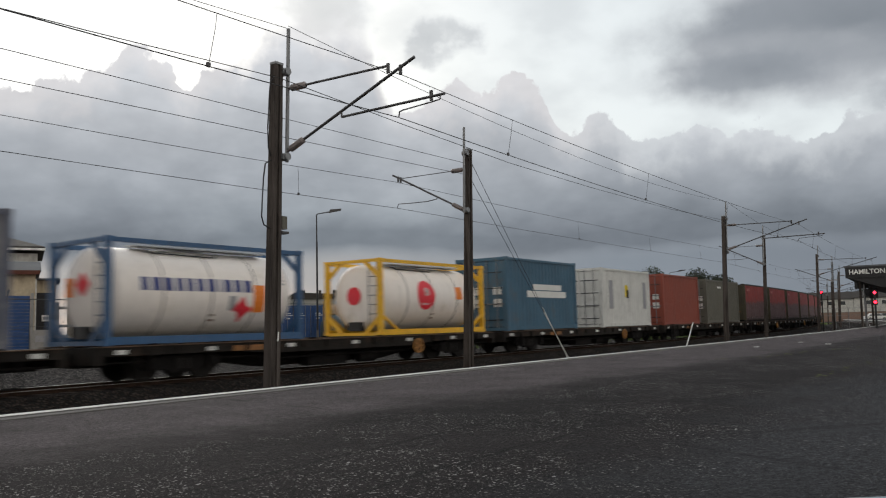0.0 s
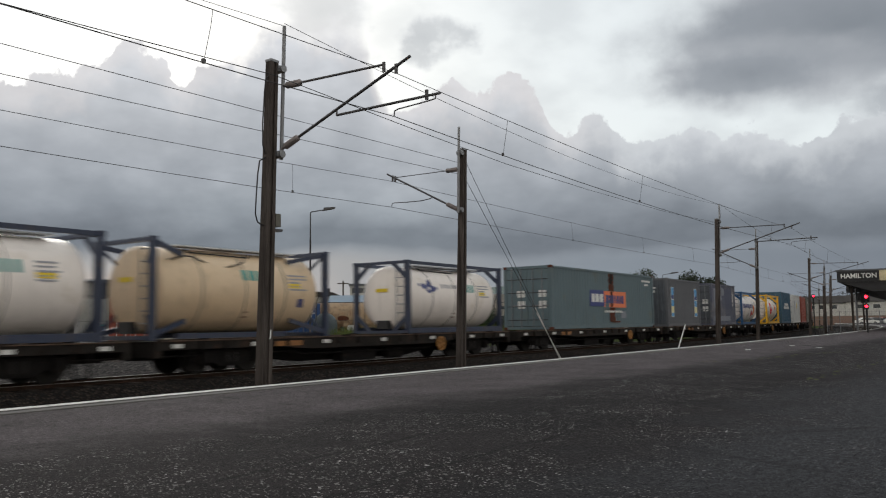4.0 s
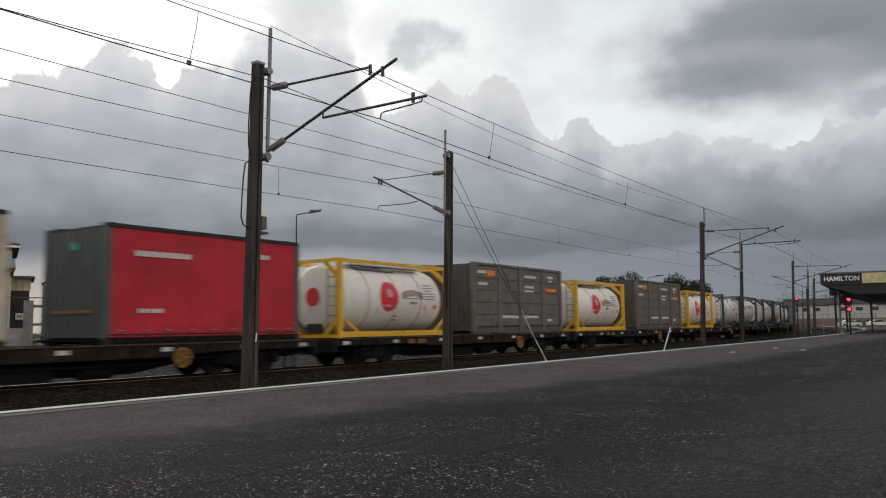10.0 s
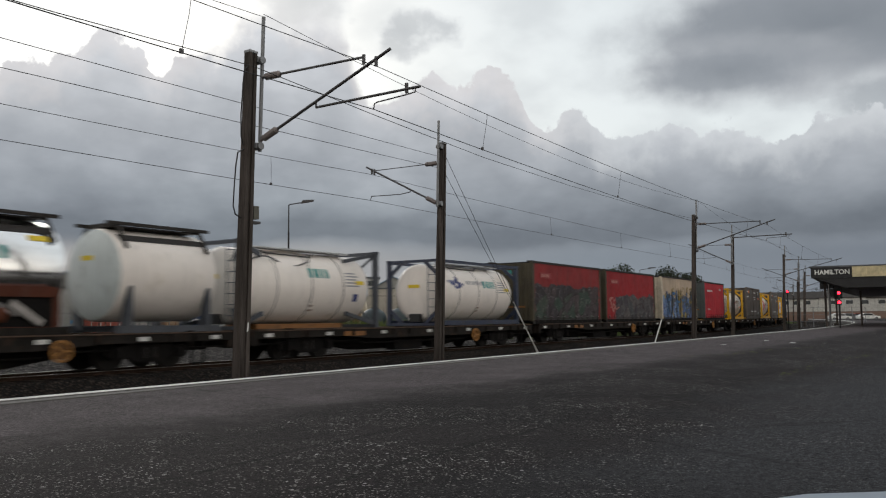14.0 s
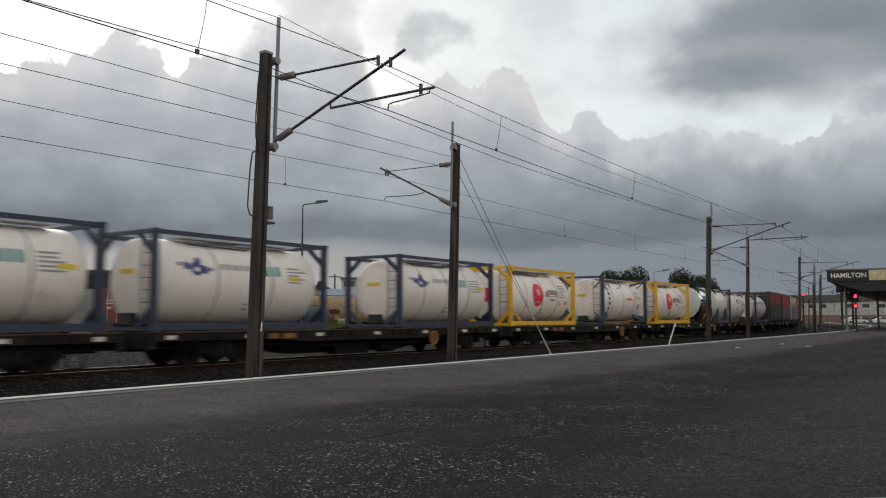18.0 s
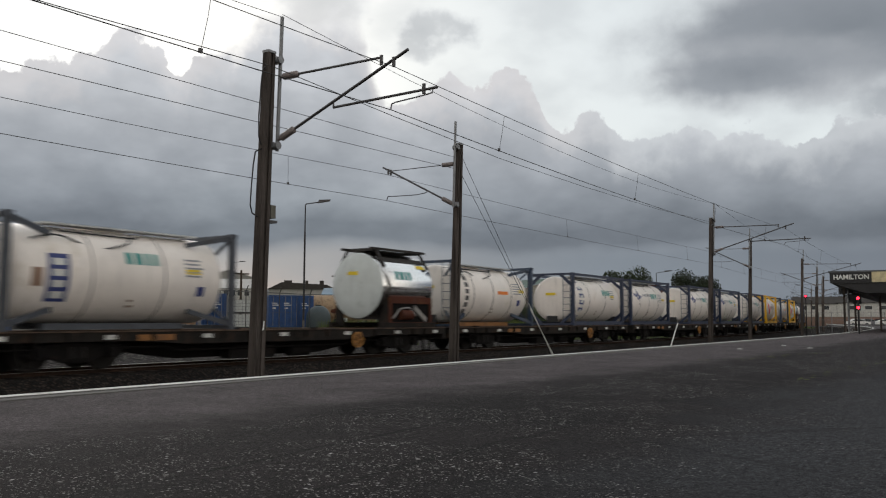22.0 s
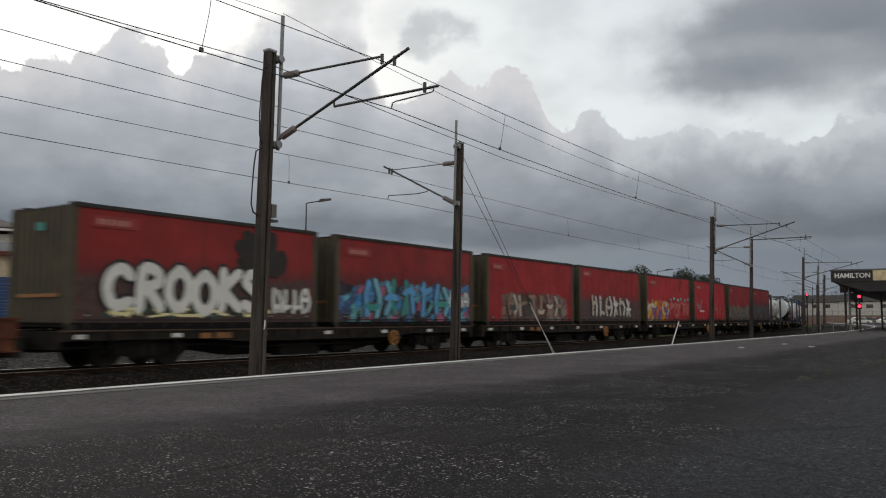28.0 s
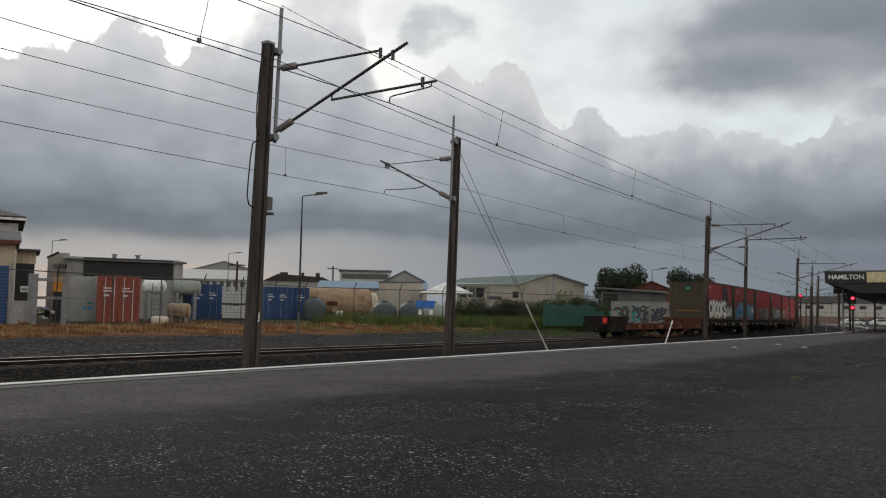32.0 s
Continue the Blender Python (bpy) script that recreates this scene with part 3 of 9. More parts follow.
M["olive_end"] = mat("olive_end", (0.066, 0.057, 0.036), 0.65, var=0.25, scale=1.2, dirt=((0.05, 0.04, 0.03), 0.6, 1.4), streak=0.5)
M["grey_end"] = mat("grey_end", (0.078, 0.092, 0.092), 0.55, streak=0.3)
M["cream"] = mat("cream_end", (0.55, 0.48, 0.38), 0.6, streak=0.35)
M["roof_dark"] = mat("dark_roof_rail", (0.026, 0.022, 0.020), 0.65, var=0.3)
M["wheel_disc"] = mat("brake_wheel_disc", (0.10, 0.05, 0.022), 0.7)
M["patch_blue"] = mat("touch_up_paint_blue", (0.20, 0.215, 0.25), 0.6, var=0.1, streak=0.2)
M["patch_slate"] = mat("touch_up_paint_slate", (0.075, 0.082, 0.125), 0.6, var=0.1, streak=0.2)
M["strap"] = mat("strap_buckle", (0.30, 0.28, 0.27), 0.4, 0.5)
for key, c in dict(m_red=(0.72, 0.035, 0.055), m_orange=(0.80, 0.22, 0.03), m_yellow=(0.75, 0.55, 0.03), m_navy=(0.045, 0.06, 0.19), m_teal=(0.04, 0.27, 0.25),
                   m_grey=(0.30, 0.30, 0.32), m_blue=(0.10, 0.33, 0.62), m_dark=(0.07, 0.065, 0.065), m_pale=(0.66, 0.66, 0.64), m_brown=(0.28, 0.18, 0.13), m_pcream=(0.72, 0.66, 0.36), m_aqua=(0.12, 0.48, 0.42), m_sky=(0.16, 0.42, 0.56), m_cream_paint=(0.50, 0.44, 0.37), m_ochre_dull=(0.30, 0.22, 0.07), m_salmon=(0.72, 0.20, 0.085), m_slate=(0.058, 0.070, 0.084), m_moss=(0.042, 0.066, 0.052), m_blue_dull=(0.07, 0.16, 0.32), m_logo_pale=(0.52, 0.16, 0.15)).items():
    M[key] = mat(key[2:] + "_marking", c, 0.5, var=0.06, bump=0)
M["logo_panel"] = mat("faded_logo_panel", (0.26, 0.032, 0.034), 0.5, var=0.1, bump=0)
M["logo_ink"] = mat("faded_logo_ink", (0.42, 0.17, 0.145), 0.5, var=0.1, bump=0)
M["car_paint"] = mat("silver_blue_car_paint", (0.34, 0.40, 0.47), 0.28, 0.35, var=0.02, bump=0)
M["moss"] = mat("dry_moss", (0.085, 0.088, 0.042), 0.95, var=0.4, scale=3.0, grain=60)
M["red_light"] = glow("red_signal_light", (1.0, 0.012, 0.03), 9.0)


# ---- building helpers ----
class Geo:
    """Vertices and faces, gathered piece by piece."""

    def __init__(self):
        self.v, self.f, self.s = [], [], []

    def add(self, vs, fs, smooth=False):
        o = len(self.v)
        self.v += [tuple(p) for p in vs]
        self.f += [tuple(i + o for i in f) for f in fs]
        self.s += [smooth] * len(fs)
        return self

    def box(self, x0, x1, y0, y1, z0, z1):
        return self.add([(x, y, z) for x in (x0, x1) for y in (y0, y1) for z in (z0, z1)],
                        [(0, 1, 3, 2), (4, 6, 7, 5), (0, 4, 5, 1), (2, 3, 7, 6), (0, 2, 6, 4), (1, 5, 7, 3)])

    def beam(self, p, q, a, b=None):
        """A square bar from p to q, a wide and b high."""
        p, q, b = Vector(p), Vector(q), b or a
        d = (q - p).normalized()
        u = d.cross(Vector((0, 0, 1)))
        u = Vector((0, 1, 0)) if u.length < 1e-4 else u.normalized()
        w = u.cross(d)
        vs = [c + u * (a / 2 * i) + w * (b / 2 * j) for c in (p, q) for i, j in ((-1, -1), (1, -1), (1, 1), (-1, 1))]
        return self.add(vs, [(3, 2, 1, 0), (4, 5, 6, 7), (0, 1, 5, 4), (1, 2, 6, 5), (2, 3, 7, 6), (3, 0, 4, 7)])

    def tube(self, p, q, r, n=10, r2=None):
        p, q, r2 = Vector(p), Vector(q), r if r2 is None else r2
        d = (q - p).normalized()
        u = d.cross(Vector((0, 0, 1)))
        u = Vector((1, 0, 0)) if u.length < 1e-4 else u.normalized()
        w = d.cross(u)
        ring = [u * math.cos(2 * math.pi * i / n) + w * math.sin(2 * math.pi * i / n) for i in range(n)]
        vs = [p + a * r for a in ring] + [q + a * r2 for a in ring]
        self.add(vs, [(i, (i + 1) % n, n + (i + 1) % n, n + i) for i in range(n)], n > 6)
        return self.add(vs, [tuple(range(n))[::-1], tuple(range(n, 2 * n))])

    def path(self, pts, r, n=6):
        """A thin bent rod or wire through pts."""
        pts = [Vector(p) for p in pts]
        rings = []
        for i, p in enumerate(pts):
            d = (pts[min(i + 1, len(pts) - 1)] - pts[max(i - 1, 0)]).normalized()
            u = d.cross(Vector((0, 0, 1)))
            u = Vector((1, 0, 0)) if u.length < 1e-4 else u.normalized()
            w = d.cross(u)
            rings += [p + (u * math.cos(2 * math.pi * k / n) + w * math.sin(2 * math.pi * k / n)) * r for k in range(n)]
        fs = [(a * n + k, a * n + (k + 1) % n, (a + 1) * n + (k + 1) % n, (a + 1) * n + k) for a in range(len(pts) - 1) for k in range(n)]
        return self.add(rings, fs, True)

    def lathe(self, prof, n=36, y=0.0, z=0.0):
        """Turned round the x axis: prof of (x, radius)."""
        vs = [(x, y + r * math.cos(2 * math.pi * k / n), z + r * math.sin(2 * math.pi * k / n)) for x, r in prof for k in range(n)]
        fs = [(a * n + k, a * n + (k + 1) % n, (a + 1) * n + (k + 1) % n, (a + 1) * n + k) for a in range(len(prof) - 1) for k in range(n)]
        return self.add(vs, [f[::-1] for f in fs], True)

    def sweep(self, frames, prof, smooth=False):
        """Profile (across, up) carried along frames of (origin, across); open ends closed."""
        n = len(prof)
        vs = [Vector(o) + Vector(a) * p + Vector((0, 0, q)) for o, a in frames for p, q in prof]
        fs = [(i * n + k, i * n + (k + 1) % n, (i + 1) * n + (k + 1) % n, (i + 1) * n + k) for i in range(len(frames) - 1) for k in range(n)]
        self.add(vs, fs, smooth)
        return self.add([vs[i] for i in range(n)] + vs[-n:], [tuple(range(n))[::-1], tuple(range(n, 2 * n))])

    def prism(self, pts, y0, y1):
        """Outline (x, z) pushed from y0 to y1."""
        n = len(pts)
        return self.add([(x, y0, z) for x, z in pts] + [(x, y1, z) for x, z in pts],
                        [tuple(range(n)), tuple(range(n, 2 * n))[::-1]] + [(i, n + i, n + (i + 1) % n, (i + 1) % n) for i in range(n)])

    def mesh(self, name, material):
        me = bpy.data.meshes.new(name)
        me.from_pydata(self.v, [], self.f)
        me.polygons.foreach_set("use_smooth", self.s)
        me.materials.append(material)
        bm = bmesh.new()
        bm.from_mesh(me)
        bmesh.ops.recalc_face_normals(bm, faces=bm.faces)
        bm.to_mesh(me)
        bm.free()
        return me


def part(name, geo, material, parent=None, label="", at=None):
    ob = new(name, geo if isinstance(geo, bpy.types.Mesh) else geo.mesh(name, material))
    if parent:
        ob.parent = parent
    if at is not None:
        ob.matrix_basis = at
    if label:
        tagged(ob, label)
    return ob


def thing(name, label, category, m=None, group="", kind=""):
    ob = new(name)
    ob.empty_display_size = 0.3
    tagged(ob, label, category, group, kind)
    if m is not None:
        ob.matrix_basis = m
    return ob


def lettering(text, size, material, name, parent, m, thick=0.01, bold=0.0):
    """Readable words in the built-in font, as one mesh."""
    c = bpy.data.curves.new(name, "FONT")
    c.body, c.size, c.extrude, c.offset = text, size, thick, bold
    c.align_x, c.align_y, c.resolution_u = "CENTER", "CENTER", 3
    tmp = bpy.data.objects.new(name, c)
    me = bpy.data.meshes.new_from_object(tmp)
    bpy.data.objects.remove(tmp)
    bpy.data.curves.remove(c)
    me.materials.clear()
    me.materials.append(material)
    ob = new(name, me)
    ob.parent, ob.matrix_basis = parent, m
    return ob


# ---- the line: straight past the camera, then a left-hand curve ----
BEND_X, BEND_R, BEND_END = 46.0, 435.0, 150.0
NEAR_Y, FAR_Y, EDGE_Y, RAIL_Z, DECK_Z = 10.35, 17.82, 8.88, -0.31, 0.575


def along(x, y):
    """Point and heading at distance x along the line, y metres to the left of the camera's own line."""
    if x <= BEND_X:
        return Vector((x, y, 0)), 0.0
    a = (min(x, BEND_END) - BEND_X) / BEND_R
    r, on = BEND_R - (y - FAR_Y), max(0.0, x - BEND_END)
    return Vector((BEND_X + r * math.sin(a) + on * math.cos(a), FAR_Y + BEND_R - r * math.cos(a) + on * math.sin(a), 0)), a


def frames_along(x0, x1, y, step=4.0, z=0.0):
    n = max(2, int((x1 - x0) / step) + 1)
    out = []
    for i in range(n):
        p, a = along(x0 + (x1 - x0) * i / (n - 1), y)
        p.z = z
        out.append((p, (-math.sin(a), math.cos(a), 0)))
    return out


def straight_then(x0, x1, y, z=0.0, step=4.0):
    """Few frames on the straight, closer ones on the curve."""
    return frames_along(x0, BEND_X - 2, y, 40.0, z) + frames_along(BEND_X, x1, y, step, z) if x1 > BEND_X else frames_along(x0, x1, y, 40.0, z)


# ---- ground, platform and tracks ----
def build_ground():
    g = Geo()
    prof = [(-3000, -0.75), (-200, -0.70), (6, -0.66), (20.8, -0.66), (22.5, -0.55), (27.0, -0.48), (31.0, -0.30), (36.0, -0.08), (45.0, 0.0), (60, 0.1), (200, 0.2), (900, 0.3), (3400, 0.3)]
    xs = [-3000, -800, -400] + list(range(-360, 40, 40)) + list(range(40, 420, 12)) + [460, 600, 1000, 3400]
    vs, n = [], len(prof)
    for x in xs:
        for y, z in prof:
            p = Vector((x, y, 0)) if y < -100 or x > 400 or y > 800 else along(x, y)[0] if y < 40 else Vector((x, y + max(0, along(x, 30)[0].y - 30) * max(0, 1 - (y - 40) / 400), 0))
            vs.append((x if y > 800 or y < -100 else p.x, p.y, z))
    g.add(vs, [(i * n + k, (i + 1) * n + k, (i + 1) * n + k + 1, i * n + k + 1) for i in range(len(xs) - 1) for k in range(n - 1)])
    tagged(part("ground", g, M["ground"]), "dark stony railway yard ground with rusty weeds and grass", "ground", kind="structure")


def build_platform():
    edge = straight_then(-170, 205, EDGE_Y - 0.42)
    g = Geo()
    vs = []
    for p, a in edge:
        vs += [(p.x, p.y, 0.0), (p.x + (p.x * 0.05 if p.x > 60 else 0), -46.0, 0.0), (p.x, p.y, -0.7), (p.x, -46.0, -0.7)]
    n = len(edge)
    g.add(vs, [f for i in range(n - 1) for f in ((4 * i, 4 * i + 1, 4 * i + 5, 4 * i + 4), (4 * i, 4 * i + 4, 4 * i + 6, 4 * i + 2), (4 * i + 1, 4 * i + 3, 4 * i + 7, 4 * i + 5))])
    tagged(part("pavement", g, M["asphalt"]), "worn dark chip-seal asphalt of the station forecourt and platform", "pavement", kind="structure")
    k = Geo().sweep(straight_then(-170, 205, EDGE_Y), [(-0.42, -0.7), (-0.42, 0.012), (-0.20, 0.012), (-0.20, 0.02), (0.0, 0.02), (0.0, -0.16), (-0.06, -0.18), (-0.06, -0.7)])
    kerb = tagged(part("platform_edge", k, M["kerb"]), "concrete platform coping along the track", "platform edge", kind="structure")
    p = Geo().sweep(straight_then(-170, 205, EDGE_Y), [(-0.17, 0.021), (-0.17, 0.026), (0.004, 0.026), (0.004, -0.10), (0.0, -0.10), (0.0, 0.021)])
    part("edge_line", p, M["edge_paint"], kerb, "worn white safety line")
    s = Geo().sweep(frames_along(20, 60, EDGE_Y - 0.62, 2.0), [(-0.035, 0.002), (-0.035, 0.006), (0.035, 0.006), (0.035, 0.002)])
    part("faded_line", s, M["kerb"], kerb, "faded pale paint line")


def build_track(name, y, x0, x1):
    bed = Geo().sweep(straight_then(x0, x1, y), [(-2.1, -0.70), (-1.45, -0.40), (1.45, -0.40), (2.1, -0.70)])
    bed = tagged(part("track_bed", bed, M["ballast"]), "dark oily stone ballast of the " + name, "ballast", kind="structure")
    line = tagged(new("railway_track"), "narrow-gauge railway track with rusty rails on sleepers", "railway track", kind="structure")
    for side in (-1, 1):
        q = y + side * 0.5685
        r = Geo().sweep(straight_then(x0, x1, q), [(-0.065, -0.45), (-0.065, -0.44), (-0.011, -0.425), (-0.011, -0.355), (-0.033, -0.34), (-0.033, -0.317), (0.033, -0.317), (0.033, -0.34), (0.011, -0.355), (0.011, -0.425), (0.065, -0.44), (0.065, -0.45)])
        rail = part("rail", r, M["rail"], line)
        h = Geo().sweep(straight_then(x0, x1, q), [(-0.031, -0.318), (-0.027, -0.31), (0.027, -0.31), (0.031, -0.318)])
        part("rail_head", h, M["rail_head"], rail, "bright worn running surface")
    sl = Geo()
    x = x0 + 0.3
    while x < min(x1, 150):
        if x > -25:
            p, a = along(x, y)
            o = len(sl.v)
            sl.box(-0.12, 0.12, -1.05, 1.05, -0.56, -0.392)
            ca, sa = math.cos(a), math.sin(a)
            sl.v[o:] = [(p.x + u * ca - w * sa, p.y + u * sa + w * ca, z) for u, w, z in sl.v[o:]]
        x += 0.61
    tagged(part("sleepers", sl, M["sleeper"], line), "concrete sleepers sunk in the ballast", kind="stuff")


def moss_seam(pts, w, seed):
    """Dry moss along an old joint in the asphalt, in broken tufts."""
    r = random.Random(seed)
    g = Geo()
    for (xa, ya), (xb, yb) in zip(pts, pts[1:]):
        n = int(math.hypot(xb - xa, yb - ya) / 0.12)
        for k in range(n):
            if r.random() < 0.35:
                continue
            x, y = xa + (xb - xa) * k / n + r.uniform(-w, w), ya + (yb - ya) * k / n + r.uniform(-w, w)
            q = r.uniform(0.015, 0.05)
            g.add([(x + q * math.cos(1.047 * j) * r.uniform(0.6, 1.2), y + q * math.sin(1.047 * j) * r.uniform(0.6, 1.2), 0.004) for j in range(6)] + [(x, y, 0.014)], [(j, (j + 1) - 6 * (j == 5), 6) for j in range(6)])
    tagged(part("moss_seam", g, M["moss"]), "dry olive moss along a joint in the asphalt", "moss", kind="stuff")


build_ground()
build_platform()
moss_seam([(12.31, 2.54), (13.66, 2.41), (16.88, 2.38), (19.48, 2.02)], 0.10, 1)
moss_seam([(17.2, 5.6), (17.93, 4.83), (21.71, 4.33), (24.84, 3.5)], 0.2, 2)
build_track("near track", NEAR_Y, -170, 330)
build_track("goods line", FAR_Y, -420, 640)


# ---- overhead line: masts, cantilevers and wires ----
def hang(g, p, q, sag, r, n=10):
    p, q = Vector(p), Vector(q)
    g.path([p.lerp(q, i / n) - Vector((0, 0, sag * 4 * (i / n) * (1 - i / n))) for i in range(n + 1)], r, 5)


CONTACT_Z = 4.97


LEAN = 0.0297


def catenary_mast(x, y, side, top=6.62, spike=7.5, box_on=False):
    """A raked post with a hinged cantilever. side: -1 reaches over the near track, +1 over the goods line."""
    p, a = along(x, y)
    ob = thing("catenary_mast", "dark weathered square mast carrying a tubular overhead-line cantilever", "catenary mast", Matrix.Translation(p) @ pose(0, 0, 0, 0, 0, math.degrees(a)), "overhead line masts")
    w, d, c = 0.125, 0.10, 0.035
    ring = [(-w, -d), (-c, -d), (-c, -d * 0.62), (c, -d * 0.62), (c, -d), (w, -d), (w, d), (c, d), (c, d * 0.62), (-c, d * 0.62), (-c, d), (-w, d)]
    n = len(ring)
    g = Geo().add([(u * k, v * k - LEAN * z, z) for z, k in ((-0.75, 1.14), (top, 0.86)) for u, v in ring],
                  [(i, (i + 1) % n, n + (i + 1) % n, n + i) for i in range(n)])
    g.add([(u * 0.86, v * 0.86 - LEAN * top, top) for u, v in ((-w, -d), (w, -d), (w, d), (-w, d))], [(0, 1, 2, 3)])
    part("post", g, M["mast"], ob)
    part("cap", Geo().box(-0.115, 0.115, -0.095 - LEAN * top, 0.095 - LEAN * top, top, top + 0.05), M["galv"], ob)

    def at(u, v, z):
        return Vector((u, v, z))

    near = side < 0
    sx = 0.27 if near else -0.27
    k = (y - 9.8) / 3.37 if near else (17.54 - y) / 2.64
    py = -0.24 if near else -0.18
    part("swing_pole", Geo().tube(at(sx, py + 0.03, 4.5), at(sx, py - 0.05, spike), 0.042, 8), M["galv"], ob)
    for z in (top - 0.12, 4.60):
        q = py - LEAN * (z - 4.6) * 0.5
        part("bracket", Geo().box(min(0, sx) if not near else 0.08, max(0, sx) if near else -0.08, q - 0.05, q + 0.05, z - 0.06, z + 0.06).tube(at(sx * 0.72, q - 0.1, z), at(sx * 0.72, q + 0.1, z), 0.085, 10), M["galv"], ob)
    hi, lo = at(sx, py - 0.04, 6.14 if near else 5.94), at(sx, py, 4.74 if near else 4.59)
    tip = at(sx, (-3.79 * k) if near else 2.82 * k, 6.10 if near else 6.13)
    tie = at(sx, (-3.12 * k) if near else 2.47 * k, 6.06 if near else 5.97)

    def stay(name, p0, p1, r):
        d0 = (p1 - p0).normalized()
        part(name, Geo().tube(p0 + d0 * 0.5, p1, r, 9), M["tube"], ob)
        ins = Geo().tube(p0, p0 + d0 * 0.1, 0.035, 8)
        prof = []
        for j in range(7):
            prof += [(0.1 + 0.06 * j, 0.052), (0.115 + 0.06 * j, 0.078), (0.135 + 0.06 * j, 0.078), (0.15 + 0.06 * j, 0.052)]
        o = len(ins.v)
        ins.lathe([(0.09, 0.02)] + prof + [(0.55, 0.03)], 12)
        u = d0.cross(Vector((0, 0, 1))).normalized()
        rot = Matrix((d0, u, d0.cross(u))).transposed()
        ins.v[o:] = [tuple(p0 + rot @ Vector(q)) for q in ins.v[o:]]
        part("insulator", ins, M["insul"], ob)

    stay("bracket_tube", lo, tip, 0.032)
    stay("tie_tube", hi, tie, 0.026 if near else 0.014)
    if near:
        r0, r1 = at(sx, -1.85 * k, 5.23), at(sx + 0.02, -4.48 * k, 5.24)
        q0 = lo.lerp(tip, (1.85 * k - 0.24) / (3.79 * k - 0.24))
        part("registration_tube", Geo().tube(r0, r1, 0.028, 8), M["tube"], ob)
        part("link", Geo().tube(q0, r0, 0.02, 6), M["tube"], ob)
        con = at(sx, -3.37 * k, CONTACT_Z)
        part("steady_arm", Geo().path([r1 + at(0, 0.1, 0), r1 + at(0, 0.12, -0.09), r1 + at(0, 0.35, -0.11), con + at(0, -0.1, 0.12), con + at(0, -0.02, 0.10), con], 0.014), M["tube"], ob)
        clamps = (tip.lerp(lo, 0.10), tie, r1 + at(0, 0.32, 0.07))
    else:
        con = at(sx, 2.64 * k, CONTACT_Z)
        s0 = lo.lerp(tip, 0.36)
        part("steady_arm", Geo().path([s0, s0 + at(0, 0.05, -0.06), s0 + at(0, 0.45, -0.10), con + at(0, -0.65, 0.09), con + at(0, -0.05, 0.12), con], 0.016), M["tube"], ob)
        clamps = (tip.lerp(lo, 0.08), tie)
    for q in clamps:
        part("clamp", Geo().box(q.x - 0.02, q.x + 0.02, q.y - 0.03, q.y + 0.03, q.z - 0.15, q.z + 0.05), M["tube"], ob)
    if box_on:
        part("junction_box", Geo().box(0.14, 0.28, -0.2, -0.02, 3.02, 3.30), M["box_brown"], ob, "small brown-grey junction box")
        part("box_shelf", Geo().box(0.12, 0.33, -0.2, -0.02, 2.92, 2.97), M["tube"], ob)
        part("feeder_cable", Geo().path([(-0.10, -0.2, 6.30), (-0.18, -0.2, 6.22), (-0.22, -0.2, 5.9), (-0.25, -0.18, 5.2), (-0.22, -0.16, 4.75), (-0.13, -0.14, 4.58)], 0.016), M["wire"], ob)
        part("feeder_cable", Geo().path([(-0.12, -0.14, 4.5), (-0.28, -0.13, 4.4), (-0.33, -0.13, 4.1), (-0.36, -0.12, 3.6), (-0.36, -0.1, 3.25), (-0.30, -0.1, 3.08), (-0.14, -0.1, 3.02)], 0.016), M["wire"], ob)
        part("marker_plate", Geo().prism([(0.035, 0.60), (0.075, 0.62), (0.085, 0.80), (0.055, 0.80)], -0.135, -0.118), M["white"], ob, "small white marker plate")
    return ob


